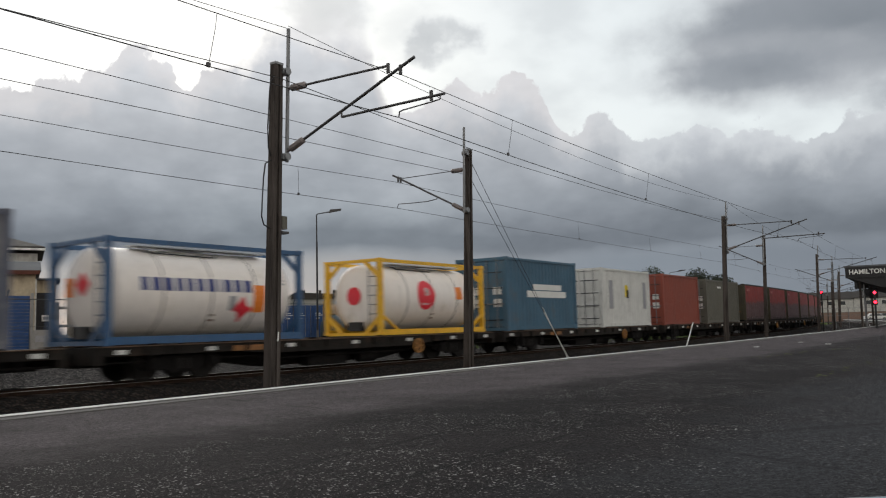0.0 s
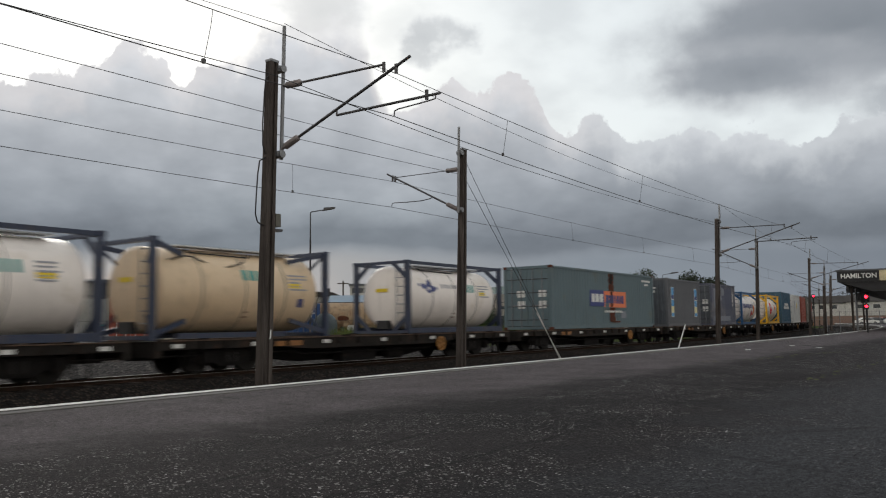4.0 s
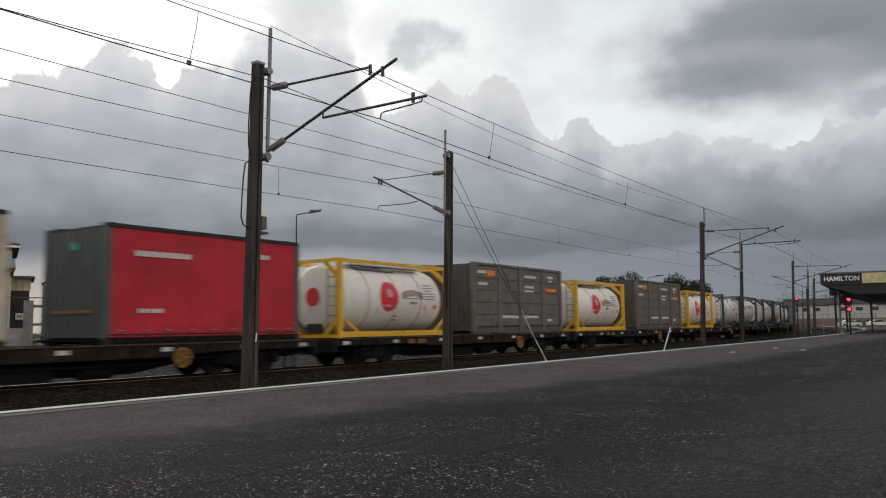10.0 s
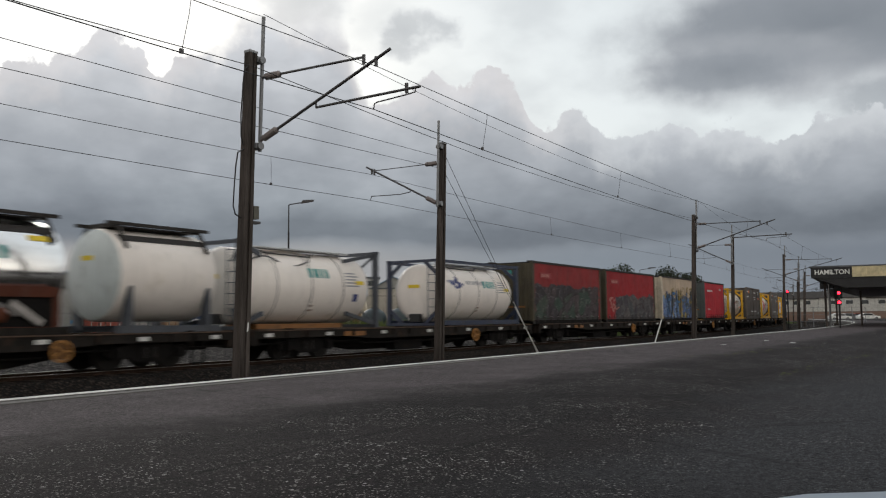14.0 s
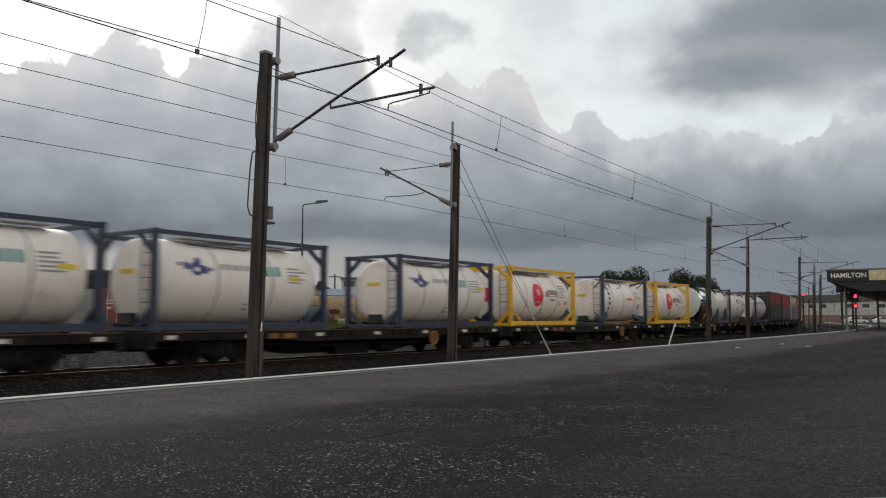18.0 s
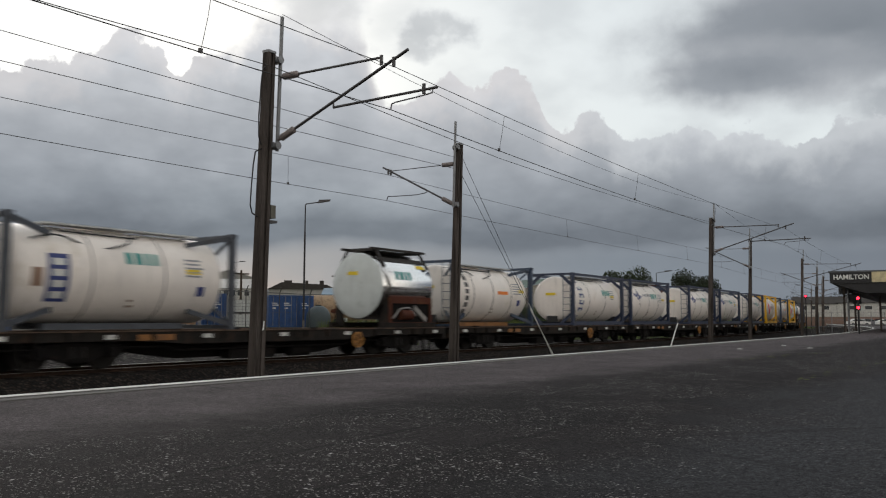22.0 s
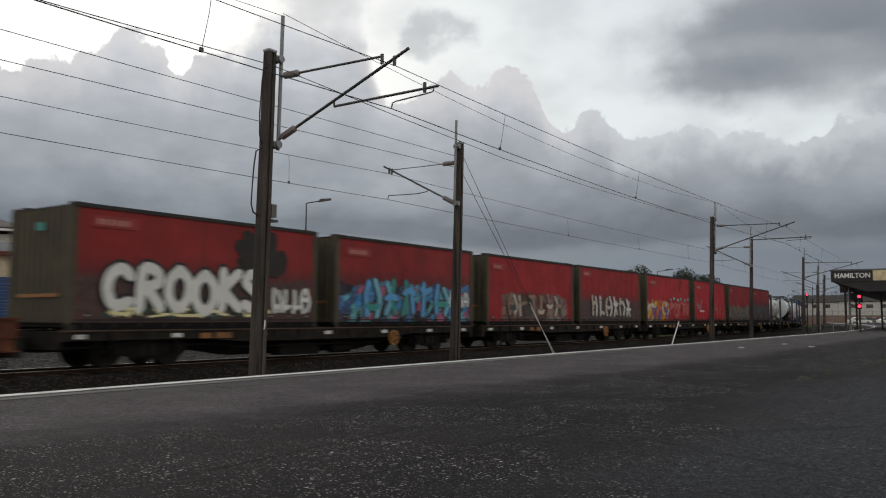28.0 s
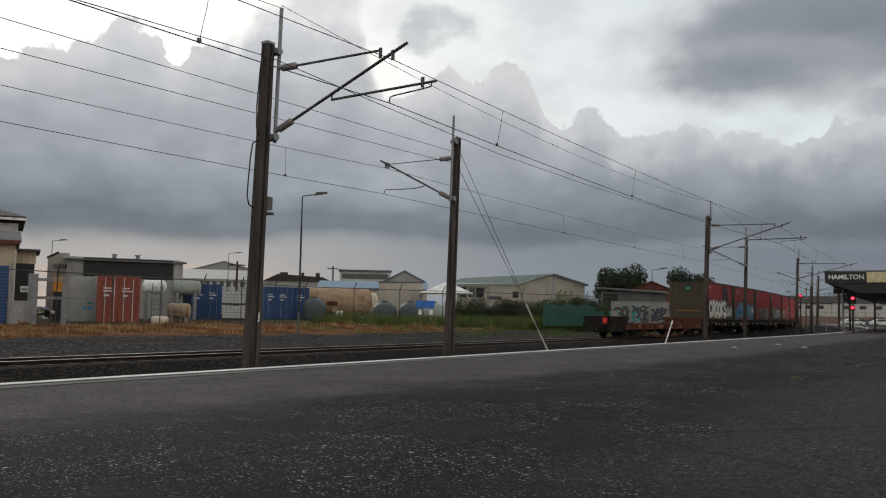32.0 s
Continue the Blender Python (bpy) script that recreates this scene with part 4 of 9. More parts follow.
def build_overhead():
    near = [(-22.3, 13.17), (12.06, 13.17), (46.6, 13.85), (82.0, 14.4), (117, 14.2), (152, 14.2)]
    far = [(-15, 14.9), (22.16, 14.9), (60.0, 14.84), (96.2, 14.2), (126.5, 14.3), (162, 14.3)]
    for x, y in near:
        catenary_mast(x, y, -1, box_on=x == 12.06)
    for x, y in far:
        catenary_mast(x, y, 1, spike=7.35)
    # line y, contact height and sag, catenary offset, height and sag, wire radius, dropper places
    for y, cz, c_sags, my, mz, m_sags, rr, drops, masts, sx in ((9.78, 4.95, (0.25, 0.23), -0.10, 5.79, (0.28, 0.20), 0.0095, (0.121, 0.37, 0.62, 0.867), near, 0.27), (17.54, 4.95, (0.18, 0.05), 0.10, 5.89, (0.32, 0.10), 0.0085, (0.126, 0.38, 0.63, 0.874), far, -0.27)):
        ob = thing("overhead_wires", "thin dark contact wire hung by droppers below a catenary wire", "overhead wires")
        for (xa, _), (xb, _) in zip(masts, masts[1:]):
            cs, ms = c_sags[xa > 0], m_sags[xa > 0]
            ca, cb = along(xa + sx, y)[0], along(xb + sx, y)[0]
            c = Geo()
            hang(c, (*ca.xy, cz), (*cb.xy, cz), cs, rr, 12)
            part("contact_wire", c, M["wire"], ob)
            pa, pb = along(xa + sx, y + my)[0], along(xb + sx, y + my)[0]
            mess = Geo()
            hang(mess, (*pa.xy, mz), (*pb.xy, mz), ms, 0.008, 14)
            part("catenary_wire", mess, M["wire"], ob)
            for u in drops:
                q, q2 = pa.lerp(pb, u), ca.lerp(cb, u)
                zq, z2 = mz - 4 * ms * u * (1 - u), cz - 4 * cs * u * (1 - u)
                part("dropper", Geo().path([(q2.x - 0.05, q2.y, z2), (q2.x - 0.02, 0.7 * q2.y + 0.3 * q.y, 0.3 * zq + 0.7 * z2), (q2.x + 0.02, 0.3 * q2.y + 0.7 * q.y, 0.7 * zq + 0.3 * z2), (q2.x + 0.03, q.y, zq)], 0.0055, 5), M["wire"], ob)
                part("dropper_clip", Geo().box(q2.x - 0.08, q2.x - 0.02, q2.y - 0.02, q2.y + 0.02, z2 - 0.01, z2 + 0.06), M["tube"], ob)
    ob = thing("idle_wire", "second contact wire drawn aside to its anchor", "wires")
    part("wire", Geo().path([(-22.0, 13.1, 5.15), (-8.0, 11.6, 4.99), (5.89, 10.03, 4.93), (9.0, 9.62, 4.93), (12.83, 10.02, 4.93), (17.9, 10.57, 4.98), (24.5, 11.29, 5.22), (34.7, 12.39, 5.69), (43.7, 13.36, 6.25), (46.4, 13.62, 6.40)], 0.0075, 5), M["wire"], ob)
    ob = thing("earth_wire", "thin dark earth wire strung along the mast tops", "wires")
    for (xa, ya), (xb, yb) in zip(near, near[1:]):
        pa, pb = along(xa + 0.27, ya - 0.29)[0], along(xb + 0.27, yb - 0.29)[0]
        g = Geo()
        hang(g, (*pa.xy, 7.56), (*pb.xy, 7.5), 0.58, 0.007, 14)
        part("wire", g, M["wire"], ob)
    ob = thing("anchored_wires", "two dark wires anchored at a guyed mast", "wires")
    for za, zb in ((5.90, 6.17), (5.08, 5.79)):
        g = Geo()
        hang(g, (-15.0, 14.72, za), (22.1, 14.72, zb), 0.03, 0.008, 12)
        part("wire", g, M["wire"], ob)
    st = thing("guy_stay", "pair of guy wires in pale guards anchored beside the track", "guy stay", group="guy stays")
    for z0, dx in ((6.35, 0.0), (5.72, 0.12)):
        a, b = Vector((22.25, 14.72, z0)), Vector((28.5 + dx, 14.5, -0.66))
        part("guy_wire", Geo().tube(a, a.lerp(b, 0.70), 0.009, 6), M["wire"], st)
        part("guard", Geo().tube(a.lerp(b, 0.70), b, 0.016, 8), M["plate"], st, "pale guard sleeve")
    st = thing("guy_stay", "short pale guarded rod leaning beside the track", "guy stay", group="guy stays")
    part("guard", Geo().tube((38.25, 12.9, 0.70), (36.9, 12.9, -0.66), 0.03, 8), M["plate"], st)


build_overhead()
# ---- the goods train ----
TRAIN = []  # (thing, place along the train)


def travel(t):
    """Metres the train has gone at t seconds; it slows a little."""
    return 11.55 * t + 17.85 * (1 - math.exp(-t / 8.5))


def rides(ob, s):
    TRAIN.append((ob, s))
    return ob


def corrugated(g, L, y, z0, z1, depth=0.036, pitch=0.278, flip=1):
    """A ribbed wall along x at y, ribs inwards."""
    xs, d = [], []
    x = -L / 2
    n = int(L / pitch)
    p = L / n
    for i in range(n):
        a = -L / 2 + i * p
        xs += [a, a + p * 0.36, a + p * 0.5, a + p * 0.86]
        d += [0, 0, depth, depth]
    xs.append(L / 2), d.append(0)
    vs = [(x, y + flip * q, z) for x, q in zip(xs, d) for z in (z0, z1)]
    g.add(vs, [(2 * i, 2 * i + 2, 2 * i + 3, 2 * i + 1) for i in range(len(xs) - 1)])


def corrugated_end(g, W, x, z0, z1, depth=0.04, n=9, flip=1):
    p = W / n
    ys, d = [], []
    for i in range(n):
        a = -W / 2 + i * p
        ys += [a, a + p * 0.36, a + p * 0.5, a + p * 0.86]
        d += [0, 0, depth, depth]
    ys.append(W / 2), d.append(0)
    vs = [(x + flip * q, y, z) for y, q in zip(ys, d) for z in (z0, z1)]
    g.add(vs, [(2 * i, 2 * i + 2, 2 * i + 3, 2 * i + 1) for i in range(len(ys) - 1)])


def corner_castings(ob, L, W, H, material):
    for x in (-1, 1):
        for y in (-1, 1):
            for z in (0, 1):
                cx, cy, cz = x * (L / 2 - 0.085), y * (W / 2 - 0.08), 0.06 if z == 0 else H - 0.06
                part("corner_casting", Geo().box(cx - 0.089, cx + 0.089, cy - 0.083, cy + 0.083, cz - 0.06, cz + 0.06), material, ob)


def marks(ob, y, spec):
    """Flat painted markings on the near side: name, x0, x1, z0, z1, material."""
    for name, x0, x1, z0, z1, m in spec:
        lift = 0.0 if name in ("sticker_border", "paint_patch") else 0.005
        part(name, Geo().box(x0, x1, y - 0.006 - lift, y + 0.004 - lift, z0, z1), M[m], ob)


def word_bars(ob, y, x, z, widths, h, m, gap=0.05, name="lettering"):
    """Writing that is not spelt out: a row of plain bars."""
    for w in widths:
        part(name, Geo().box(x, x + w, y - 0.006, y + 0.004, z, z + h), M[m], ob)
        x += w + gap


def text_block(ob, y, x, z, rows, w, m="m_grey", h=0.05, pitch=0.1, seed=1):
    r = random.Random(seed)
    g = Geo()
    for i in range(rows):
        g.box(x, x + w * r.uniform(0.6, 1.0), y - 0.005, y + 0.004, z - i * pitch, z - i * pitch + h)
    return part("small_print", g, M[m], ob)


def box_container(name, label, L, body, doors, s, H=2.85, rust=False, spec=(), door_end=True, extra=None):
    W = 2.44
    ob = rides(thing(name, label, "shipping container", None, "containers on the train"), s)
    for y, f in ((-W / 2 + 0.03, 1), (W / 2 - 0.03, -1)):
        g = Geo()
        corrugated(g, L - 0.3, y, 0.16, H - 0.1, flip=f)
        part("side_wall", g, M[body], ob)
    part("roof", Geo().box(-L / 2 + 0.1, L / 2 - 0.1, -W / 2 + 0.06, W / 2 - 0.06, H - 0.06, H - 0.02), M[body], ob)
    part("floor", Geo().box(-L / 2 + 0.1, L / 2 - 0.1, -W / 2 + 0.06, W / 2 - 0.06, 0.1, 0.16), M["under"], ob)
    e = Geo()
    corrugated_end(e, W - 0.3, L / 2 - 0.06, 0.16, H - 0.1, flip=-1)
    part("end_wall", e, M[body], ob)
    corner = M["rust"] if rust else M[body]
    for y in (-1, 1):
        for x in (-1, 1):
            part("corner_post", Geo().box(x * (L / 2 - 0.08) - 0.075, x * (L / 2 - 0.08) + 0.075, y * (W / 2 - 0.07) - 0.07, y * (W / 2 - 0.07) + 0.07, 0.1, H - 0.1), M[body], ob)
        part("top_rail", Geo().box(-L / 2 + 0.15, L / 2 - 0.15, y * (W / 2 - 0.035) - 0.035, y * (W / 2 - 0.035) + 0.035, H - 0.12, H - 0.03), M[body], ob)
        part("bottom_rail", Geo().box(-L / 2 + 0.15, L / 2 - 0.15, y * (W / 2 - 0.03) - 0.028, y * (W / 2 - 0.03) + 0.028, 0.03, 0.18), M[body], ob)
    for x in (-1, 1):
        for z in (0.02, H - 0.14):
            part("end_rail", Geo().box(x * (L / 2 - 0.06) - 0.05, x * (L / 2 - 0.06) + 0.05, -W / 2 + 0.15, W / 2 - 0.15, z, z + 0.13), M[body], ob)
    corner_castings(ob, L, W, H, corner)
    x = -L / 2
    if door_end:
        for y0, y1 in ((-W / 2 + 0.16, -0.01), (0.01, W / 2 - 0.16)):
            d = Geo()
            d.box(x + 0.02, x + 0.06, y0, y1, 0.17, H - 0.16)
            door = part("door", d, M[doors], ob)
            for k in range(4):
                z = 0.42 + k * (H - 0.8) / 3.4
                part("door_rib", Geo().box(x - 0.005, x + 0.02, y0 + 0.05, y1 - 0.05, z, z + 0.035), M["black"], door)
            for k in (0.28, 0.72):
                q = y0 + (y1 - y0) * k
                part("lock_rod", Geo().tube((x - 0.025, q, 0.1), (x - 0.025, q, H - 0.1), 0.02, 7), M["galv"], door)
                part("handle", Geo().box(x - 0.05, x - 0.02, q - 0.28, q, 1.05, 1.10), M["galv"], door)
            part("label_sheet", Geo().box(x + 0.008, x + 0.016, y0 + 0.12, y0 + 0.50, 1.45, 1.75).box(x + 0.008, x + 0.016, y0 + 0.12, y0 + 0.48, 0.95, 1.28), M["m_pale"], door)
    else:
        e = Geo()
        corrugated_end(e, W - 0.3, x + 0.03, 0.16, H - 0.1)
        part("front_wall", e, M[doors], ob)
        part("number_plate", Geo().box(x + 0.012, x + 0.02, -0.5, 0.0, H - 0.62, H - 0.52).box(x + 0.012, x + 0.02, -0.45, 0.1, H - 0.85, H - 0.72), M["m_pale"], ob)
    marks(ob, -W / 2 + 0.025, spec)
    if extra:
        extra(ob, -W / 2 + 0.025)
    return ob


def tank_profile(L, r):
    h = L / 2
    return [(-h, 0.001), (-h + 0.012, r * 0.35), (-h + 0.06, r * 0.68), (-h + 0.11, r * 0.88), (-h + 0.20, r * 0.98), (-h + 0.30, r),
            (h - 0.30, r), (h - 0.20, r * 0.98), (h - 0.11, r * 0.88), (h - 0.06, r * 0.68), (h - 0.012, r * 0.35), (h, 0.001)]


def barrel(ob, L, r, z, material, bands=3, skin_end=True):
    t = part("tank", Geo().lathe(tank_profile(L, r), 40, 0, z), material, ob)
    for k in range(bands):
        x = -L / 2 + L * (k + 1) / (bands + 1)
        part("cladding_band", Geo().lathe([(x - 0.017, r), (x - 0.015, r + 0.006), (x + 0.015, r + 0.006), (x + 0.017, r)], 40, 0, z), M["band"], t)
    return t


def on_barrel(g, x0, x1, z0, z1, zc, r, n=5):
    """A patch that follows the barrel's near side."""
    vs = []
    for i in range(n + 1):
        z = z0 + (z1 - z0) * i / n
        y = -math.sqrt(max(0.01, (r + 0.008) ** 2 - (z - zc) ** 2))
        vs += [(x0, y, z), (x1, y, z)]
    return g.add(vs, [(2 * i, 2 * i + 1, 2 * i + 3, 2 * i + 2) for i in range(n)])


def disc_on_barrel(g, x, z, rad, zc, r, n=20):
    """A painted disc that follows the barrel, in rings."""
    rings = max(1, int(rad / 0.11))
    vs = [(x, -math.sqrt((r + 0.009) ** 2 - (z - zc) ** 2), z)]
    for j in range(1, rings + 1):
        for k in range(n):
            px, pz = x + rad * j / rings * math.cos(2 * math.pi * k / n), z + rad * j / rings * math.sin(2 * math.pi * k / n)
            vs.append((px, -math.sqrt(max(0.01, (r + 0.009) ** 2 - (pz - zc) ** 2)), pz))
    g.add(vs, [(0, 1 + k, 1 + (k + 1) % n) for k in range(n)])
    return g.add(vs, [(1 + j * n + k, 1 + (j + 1) * n + k, 1 + (j + 1) * n + (k + 1) % n, 1 + j * n + (k + 1) % n) for j in range(rings - 1) for k in range(n)])


def tank_marks(ob, style, L, zc, r, seed):
    rnd = random.Random(seed)

    def patch(name, x0, x1, z0, z1, m):
        part(name, on_barrel(Geo(), x0, x1, z0, z1, zc, r), M[m], ob)

    def bars(name, x, z, widths, h, m, gap=0.05):
        for w in widths:
            part(name, on_barrel(Geo(), x, x + w, z, z + h, zc, r, 3), M[m], ob)
            x += w + gap

    def print_block(x, z, rows, w):
        g = Geo()
        for i in range(rows):
            on_barrel(g, x, x + w * rnd.uniform(0.55, 1), z - i * 0.1, z - i * 0.1 + 0.045, zc, r, 2)
        part("small_print", g, M["m_grey"], ob)

    if style == "letters":
        bars("lettering", -2.05, zc + 0.02, [0.20, 0.24, 0.24, 0.20, 0.20, 0.22, 0.24, 0.08, 0.24, 0.22, 0.24], 0.32, "m_navy", 0.10)
        patch("orange_placard", 1.35, 1.75, zc - 0.50, zc + 0.22, "m_orange")
        g = Geo()
        disc_on_barrel(g, 1.0, zc - 0.42, 0.34, zc, r, 4)
        part("hazard_diamond", g, M["m_red"], ob)
        patch("grey_placard", 0.55, 0.75, zc - 0.45, zc - 0.08, "m_grey")
        print_block(2.0, zc + 0.45, 3, 0.5)
    elif style == "disc":
        x = rnd.uniform(-0.45, -0.3)
        part("red_disc", disc_on_barrel(Geo(), x, zc + 0.08, 0.5, zc, r, 28), M["m_red"], ob)
        curl = []
        for k in range(19):
            q, a = 0.17 - 0.0075 * k, 0.55 * k - 0.6
            z = zc + 0.17 + q * math.sin(a)
            curl.append((x + 0.8 * q * math.cos(a), -math.sqrt((r + 0.012) ** 2 - (z - zc) ** 2), z))
        g = Geo().path(curl, 0.024, 6)
        part("white_swirl", g, M["m_pale"], ob)
        bars("white_bar", x - 0.30, zc - 0.26, [0.06] * 7, 0.07, "m_pale", 0.03)
        if seed % 3:
            g = Geo()
            for k in range(8):
                q = (k - 3.5) / 3.5
                on_barrel(g, x + 1.3 + q * 0.55 - 0.06, x + 1.3 + q * 0.55 + 0.06, zc + 0.12 - 0.10 * q * q, zc + 0.34 - 0.10 * q * q, zc, r, 2)
            part("arched_lettering", g, M["m_brown"], ob)
            bars("brown_lettering", x + 0.75, zc + 0.02, [1.1], 0.03, "m_brown")
            bars("brown_lettering", x + 1.12, zc - 0.16, [0.12, 0.14, 0.12], 0.09, "m_brown", 0.02)
            print_block(1.6, zc + 0.5, 6, 0.75)
            patch("orange_label", 1.62, 1.72, zc - 0.35, zc - 0.18, "m_orange")
            patch("orange_label", 2.15, 2.4, zc - 0.32, zc - 0.17, "m_orange")
        else:
            patch("orange_placard", 1.35, 1.75, zc - 0.05, zc + 0.4, "m_orange")
            print_block(2.0, zc + 0.2, 5, 0.5)
    elif style == "horse":
        g = Geo()
        disc_on_barrel(g, -1.62, zc + 0.32, 0.19, zc, r, 12)
        for dx, dz, q in ((-0.3, 0.06, 0.11), (-0.52, 0.1, 0.06), (0.25, -0.02, 0.12), (0.08, 0.2, 0.10), (0.45, 0.0, 0.06)):
            disc_on_barrel(g, -1.62 + dx, zc + 0.32 + dz, q, zc, r, 8)
        part("emblem", g, M["m_navy"], ob)
        part("emblem_hole", disc_on_barrel(Geo(), -1.62, zc + 0.30, 0.07, zc, r + 0.006, 10), M["tank"], ob)
        bars("grey_lettering", -0.85, zc + 0.33, [0.13] * 6, 0.15, "m_grey", 0.09)
        bars("teal_lettering", 0.38, zc + 0.22, [0.17, 0.19, 0.13, 0.13], 0.28, "m_teal", 0.085)
    elif style == "stripe":
        bars("dark_lettering", -2.0, zc + 0.62, [0.15], 0.14, "m_dark")
        for k in range(6):
            part("upright_lettering", on_barrel(Geo(), -2.05, -1.82, zc - 0.75 + k * 0.25, zc - 0.58 + k * 0.25, zc, r, 2), M["m_dark" if seed % 2 else "m_navy"], ob)
        patch("orange_band", 0.30, 1.12, zc + 0.02, zc + 0.15, "m_orange")
    elif style == "blue_stripe":
        patch("blue_panel", -2.1, -1.62, zc - 0.82, zc + 0.85, "m_navy")
        g = Geo()
        for k in range(6):
            on_barrel(g, -1.97, -1.73, zc - 0.62 + k * 0.22, zc - 0.47 + k * 0.22, zc, r + 0.004, 2)
        part("upright_lettering", g, M["m_pale"], ob)
        bars("teal_lettering", 0.65, zc + 0.22, [0.17, 0.19, 0.13, 0.13], 0.28, "m_teal", 0.085)
    elif style == "teal":
        bars("teal_lettering", -0.1, zc + 0.28, [0.17, 0.19, 0.13, 0.13], 0.28, "m_teal", 0.085)
        if seed == 4:
            patch("blue_panel", -2.0, -1.5, zc - 0.62, zc + 0.42, "m_navy")
            g = Geo()
            for k in range(4):
                on_barrel(g, -1.90, -1.6, zc - 0.55 + k * 0.24, zc - 0.40 + k * 0.24, zc, r + 0.004, 2)
            part("upright_lettering", g, M["m_pale"], ob)
            patch("tan_label", -2.35, -2.1, zc - 0.3, zc + 0.1, "m_brown")
    if style in ("horse", "stripe", "blue_stripe", "teal"):
        patch("yellow_label", 2.0 if seed % 2 else 1.55, 2.42 if seed % 2 else 2.0, zc + 0.12, zc + 0.24, "m_yellow")
        print_block(1.55, zc + 0.45, 5, 0.75)
        g = Geo()
        x, z = 1.62, zc - 0.42
        y = -math.sqrt((r + 0.009) ** 2 - 0.42 ** 2)
        g.add([(x - 0.13, y + 0.03, z), (x + 0.13, y + 0.03, z), (x, y - 0.03, z + 0.22)], [(0, 1, 2)])
        part("warning_triangle", g, M["m_orange"], ob)
        if style in ("stripe", "teal"):
            patch("blue_label", 1.9, 2.12, zc - 0.42, zc - 0.18, "m_navy")
    g = Geo()
    for k in range(2):
        on_barrel(g, 0.02, 0.2 - 0.05 * k, zc - 0.72 + 0.13 * k, zc - 0.67 + 0.13 * k, zc, r, 1)
    part("small_mark", g, M["m_brown"], ob)


def tank_container(label, s, frame, style, seed=1, shell="tank", open_frame=False, L=6.06, H=2.48):
    W, r = 2.44, 1.09
    zc = 0.16 + r
    ob = rides(thing("tank_container", label, "tank container", None, "containers on the train"), s)
    F = M[frame]
    t = barrel(ob, L - 0.36, r, zc, M[shell], 3 if seed % 4 else 2)
    p = 0.075
    for x in (-1, 1):
        X = x * (L / 2 - 0.085)
        for y in (-1, 1):
            Y = y * (W / 2 - 0.08)
            part("corner_post", Geo().box(X - p, X + p, Y - p, Y + p, 0.1, H - 0.1), F, ob)
            k = 0.62 if not open_frame else 0.5
            if not open_frame:
                part("corner_brace", Geo().beam((X, Y, H - k), (X, Y - y * k, H - 0.08), 0.07, 0.14), F, ob)
                part("corner_brace", Geo().beam((X, Y, k), (X, Y - y * k, 0.08), 0.07, 0.14), F, ob)
            else:
                part("corner_brace", Geo().beam((X, Y, H - 0.1), (X - x * 0.25, Y - y * 0.62, zc + 0.55), 0.06, 0.06), F, ob)
                part("tank_arm", Geo().beam((X, Y, H - 0.1), (X - x * 1.15, Y - y * 0.42, zc + r * 0.80), 0.09, 0.12), F, ob)
                part("tank_arm", Geo().beam((X, Y, 0.12), (X - x * 1.15, Y - y * 0.30, zc - r * 0.72), 0.09, 0.12), F, ob)
                part("corner_brace", Geo().beam((X, Y, 0.1), (X - x * 0.25, Y - y * 0.62, zc - 0.55), 0.06, 0.06), F, ob)
        for z in (0.06, H - 0.06):
            part("end_rail", Geo().box(X - 0.06, X + 0.06, -W / 2 + 0.15, W / 2 - 0.15, z - 0.05, z + 0.05), F, ob)
    if not open_frame:
        for y in (-1, 1):
            Y = y * (W / 2 - 0.06)
            part("top_rail", Geo().box(-L / 2 + 0.16, L / 2 - 0.16, Y - 0.045, Y + 0.045, H - 0.13, H - 0.02), F, ob)
            part("bottom_rail", Geo().box(-L / 2 + 0.16, L / 2 - 0.16, Y - 0.05, Y + 0.05, 0.02, 0.2), F, ob)
            if frame == "yellow":
                for x in (-1, 1):
                    part("foot_brace", Geo().beam((x * (L / 2 - 0.2), Y, 0.62), (x * (L / 2 - 0.95), Y, 0.16), 0.06, 0.08), F, ob)
    else:
        for y in (-1, 1):
            part("saddle_rail", Geo().box(-L / 2 + 1.2, L / 2 - 1.2, y * 0.55 - 0.1, y * 0.55 + 0.1, 0.02, 0.16), M["ochre"] if seed % 2 else F, ob)
    corner_castings(ob, L, W, H, F)
    # roof walkway, manlid and end fittings
    part("walkway", Geo().box(-1.9, 2.2, -0.62, -0.12, zc + r + 0.01, zc + r + 0.05), M["walkway"], ob)
    part("manlid", Geo().tube((0.0, 0.25, zc + r - 0.05), (0.0, 0.25, zc + r + 0.13), 0.28, 16), M["galv"], ob)
    part("spill_box", Geo().box(-0.55, 0.5, -0.05, 0.55, zc + r - 0.08, zc + r + 0.10), M["cream"] if open_frame else M["galv"], ob)
    part("hose_rail", Geo().path([(-1.6, -0.5, zc + r - 0.05), (-1.5, -0.6, zc + r - 0.13), (0.4, -0.62, zc + r - 0.16), (0.6, -0.5, zc + r - 0.05)], 0.018), M["black"], ob)
    if open_frame:
        part("hose", Geo().path([(-2.3 + 0.26 * k, -0.86 - 0.05 * math.sin(k), zc + 0.72 + 0.12 * math.sin(0.75 * k)) for k in range(10)] + [(0.25, -0.66, zc + r - 0.1)], 0.022), M["black"], ob)
    xe = -L / 2 + 0.12
    lad = part("ladder", Geo().tube((xe, -0.62, 0.25), (xe, -0.62, H - 0.1), 0.018, 6).tube((xe, -0.98, 0.25), (xe, -0.98, H - 0.1), 0.018, 6), M["galv"], ob)
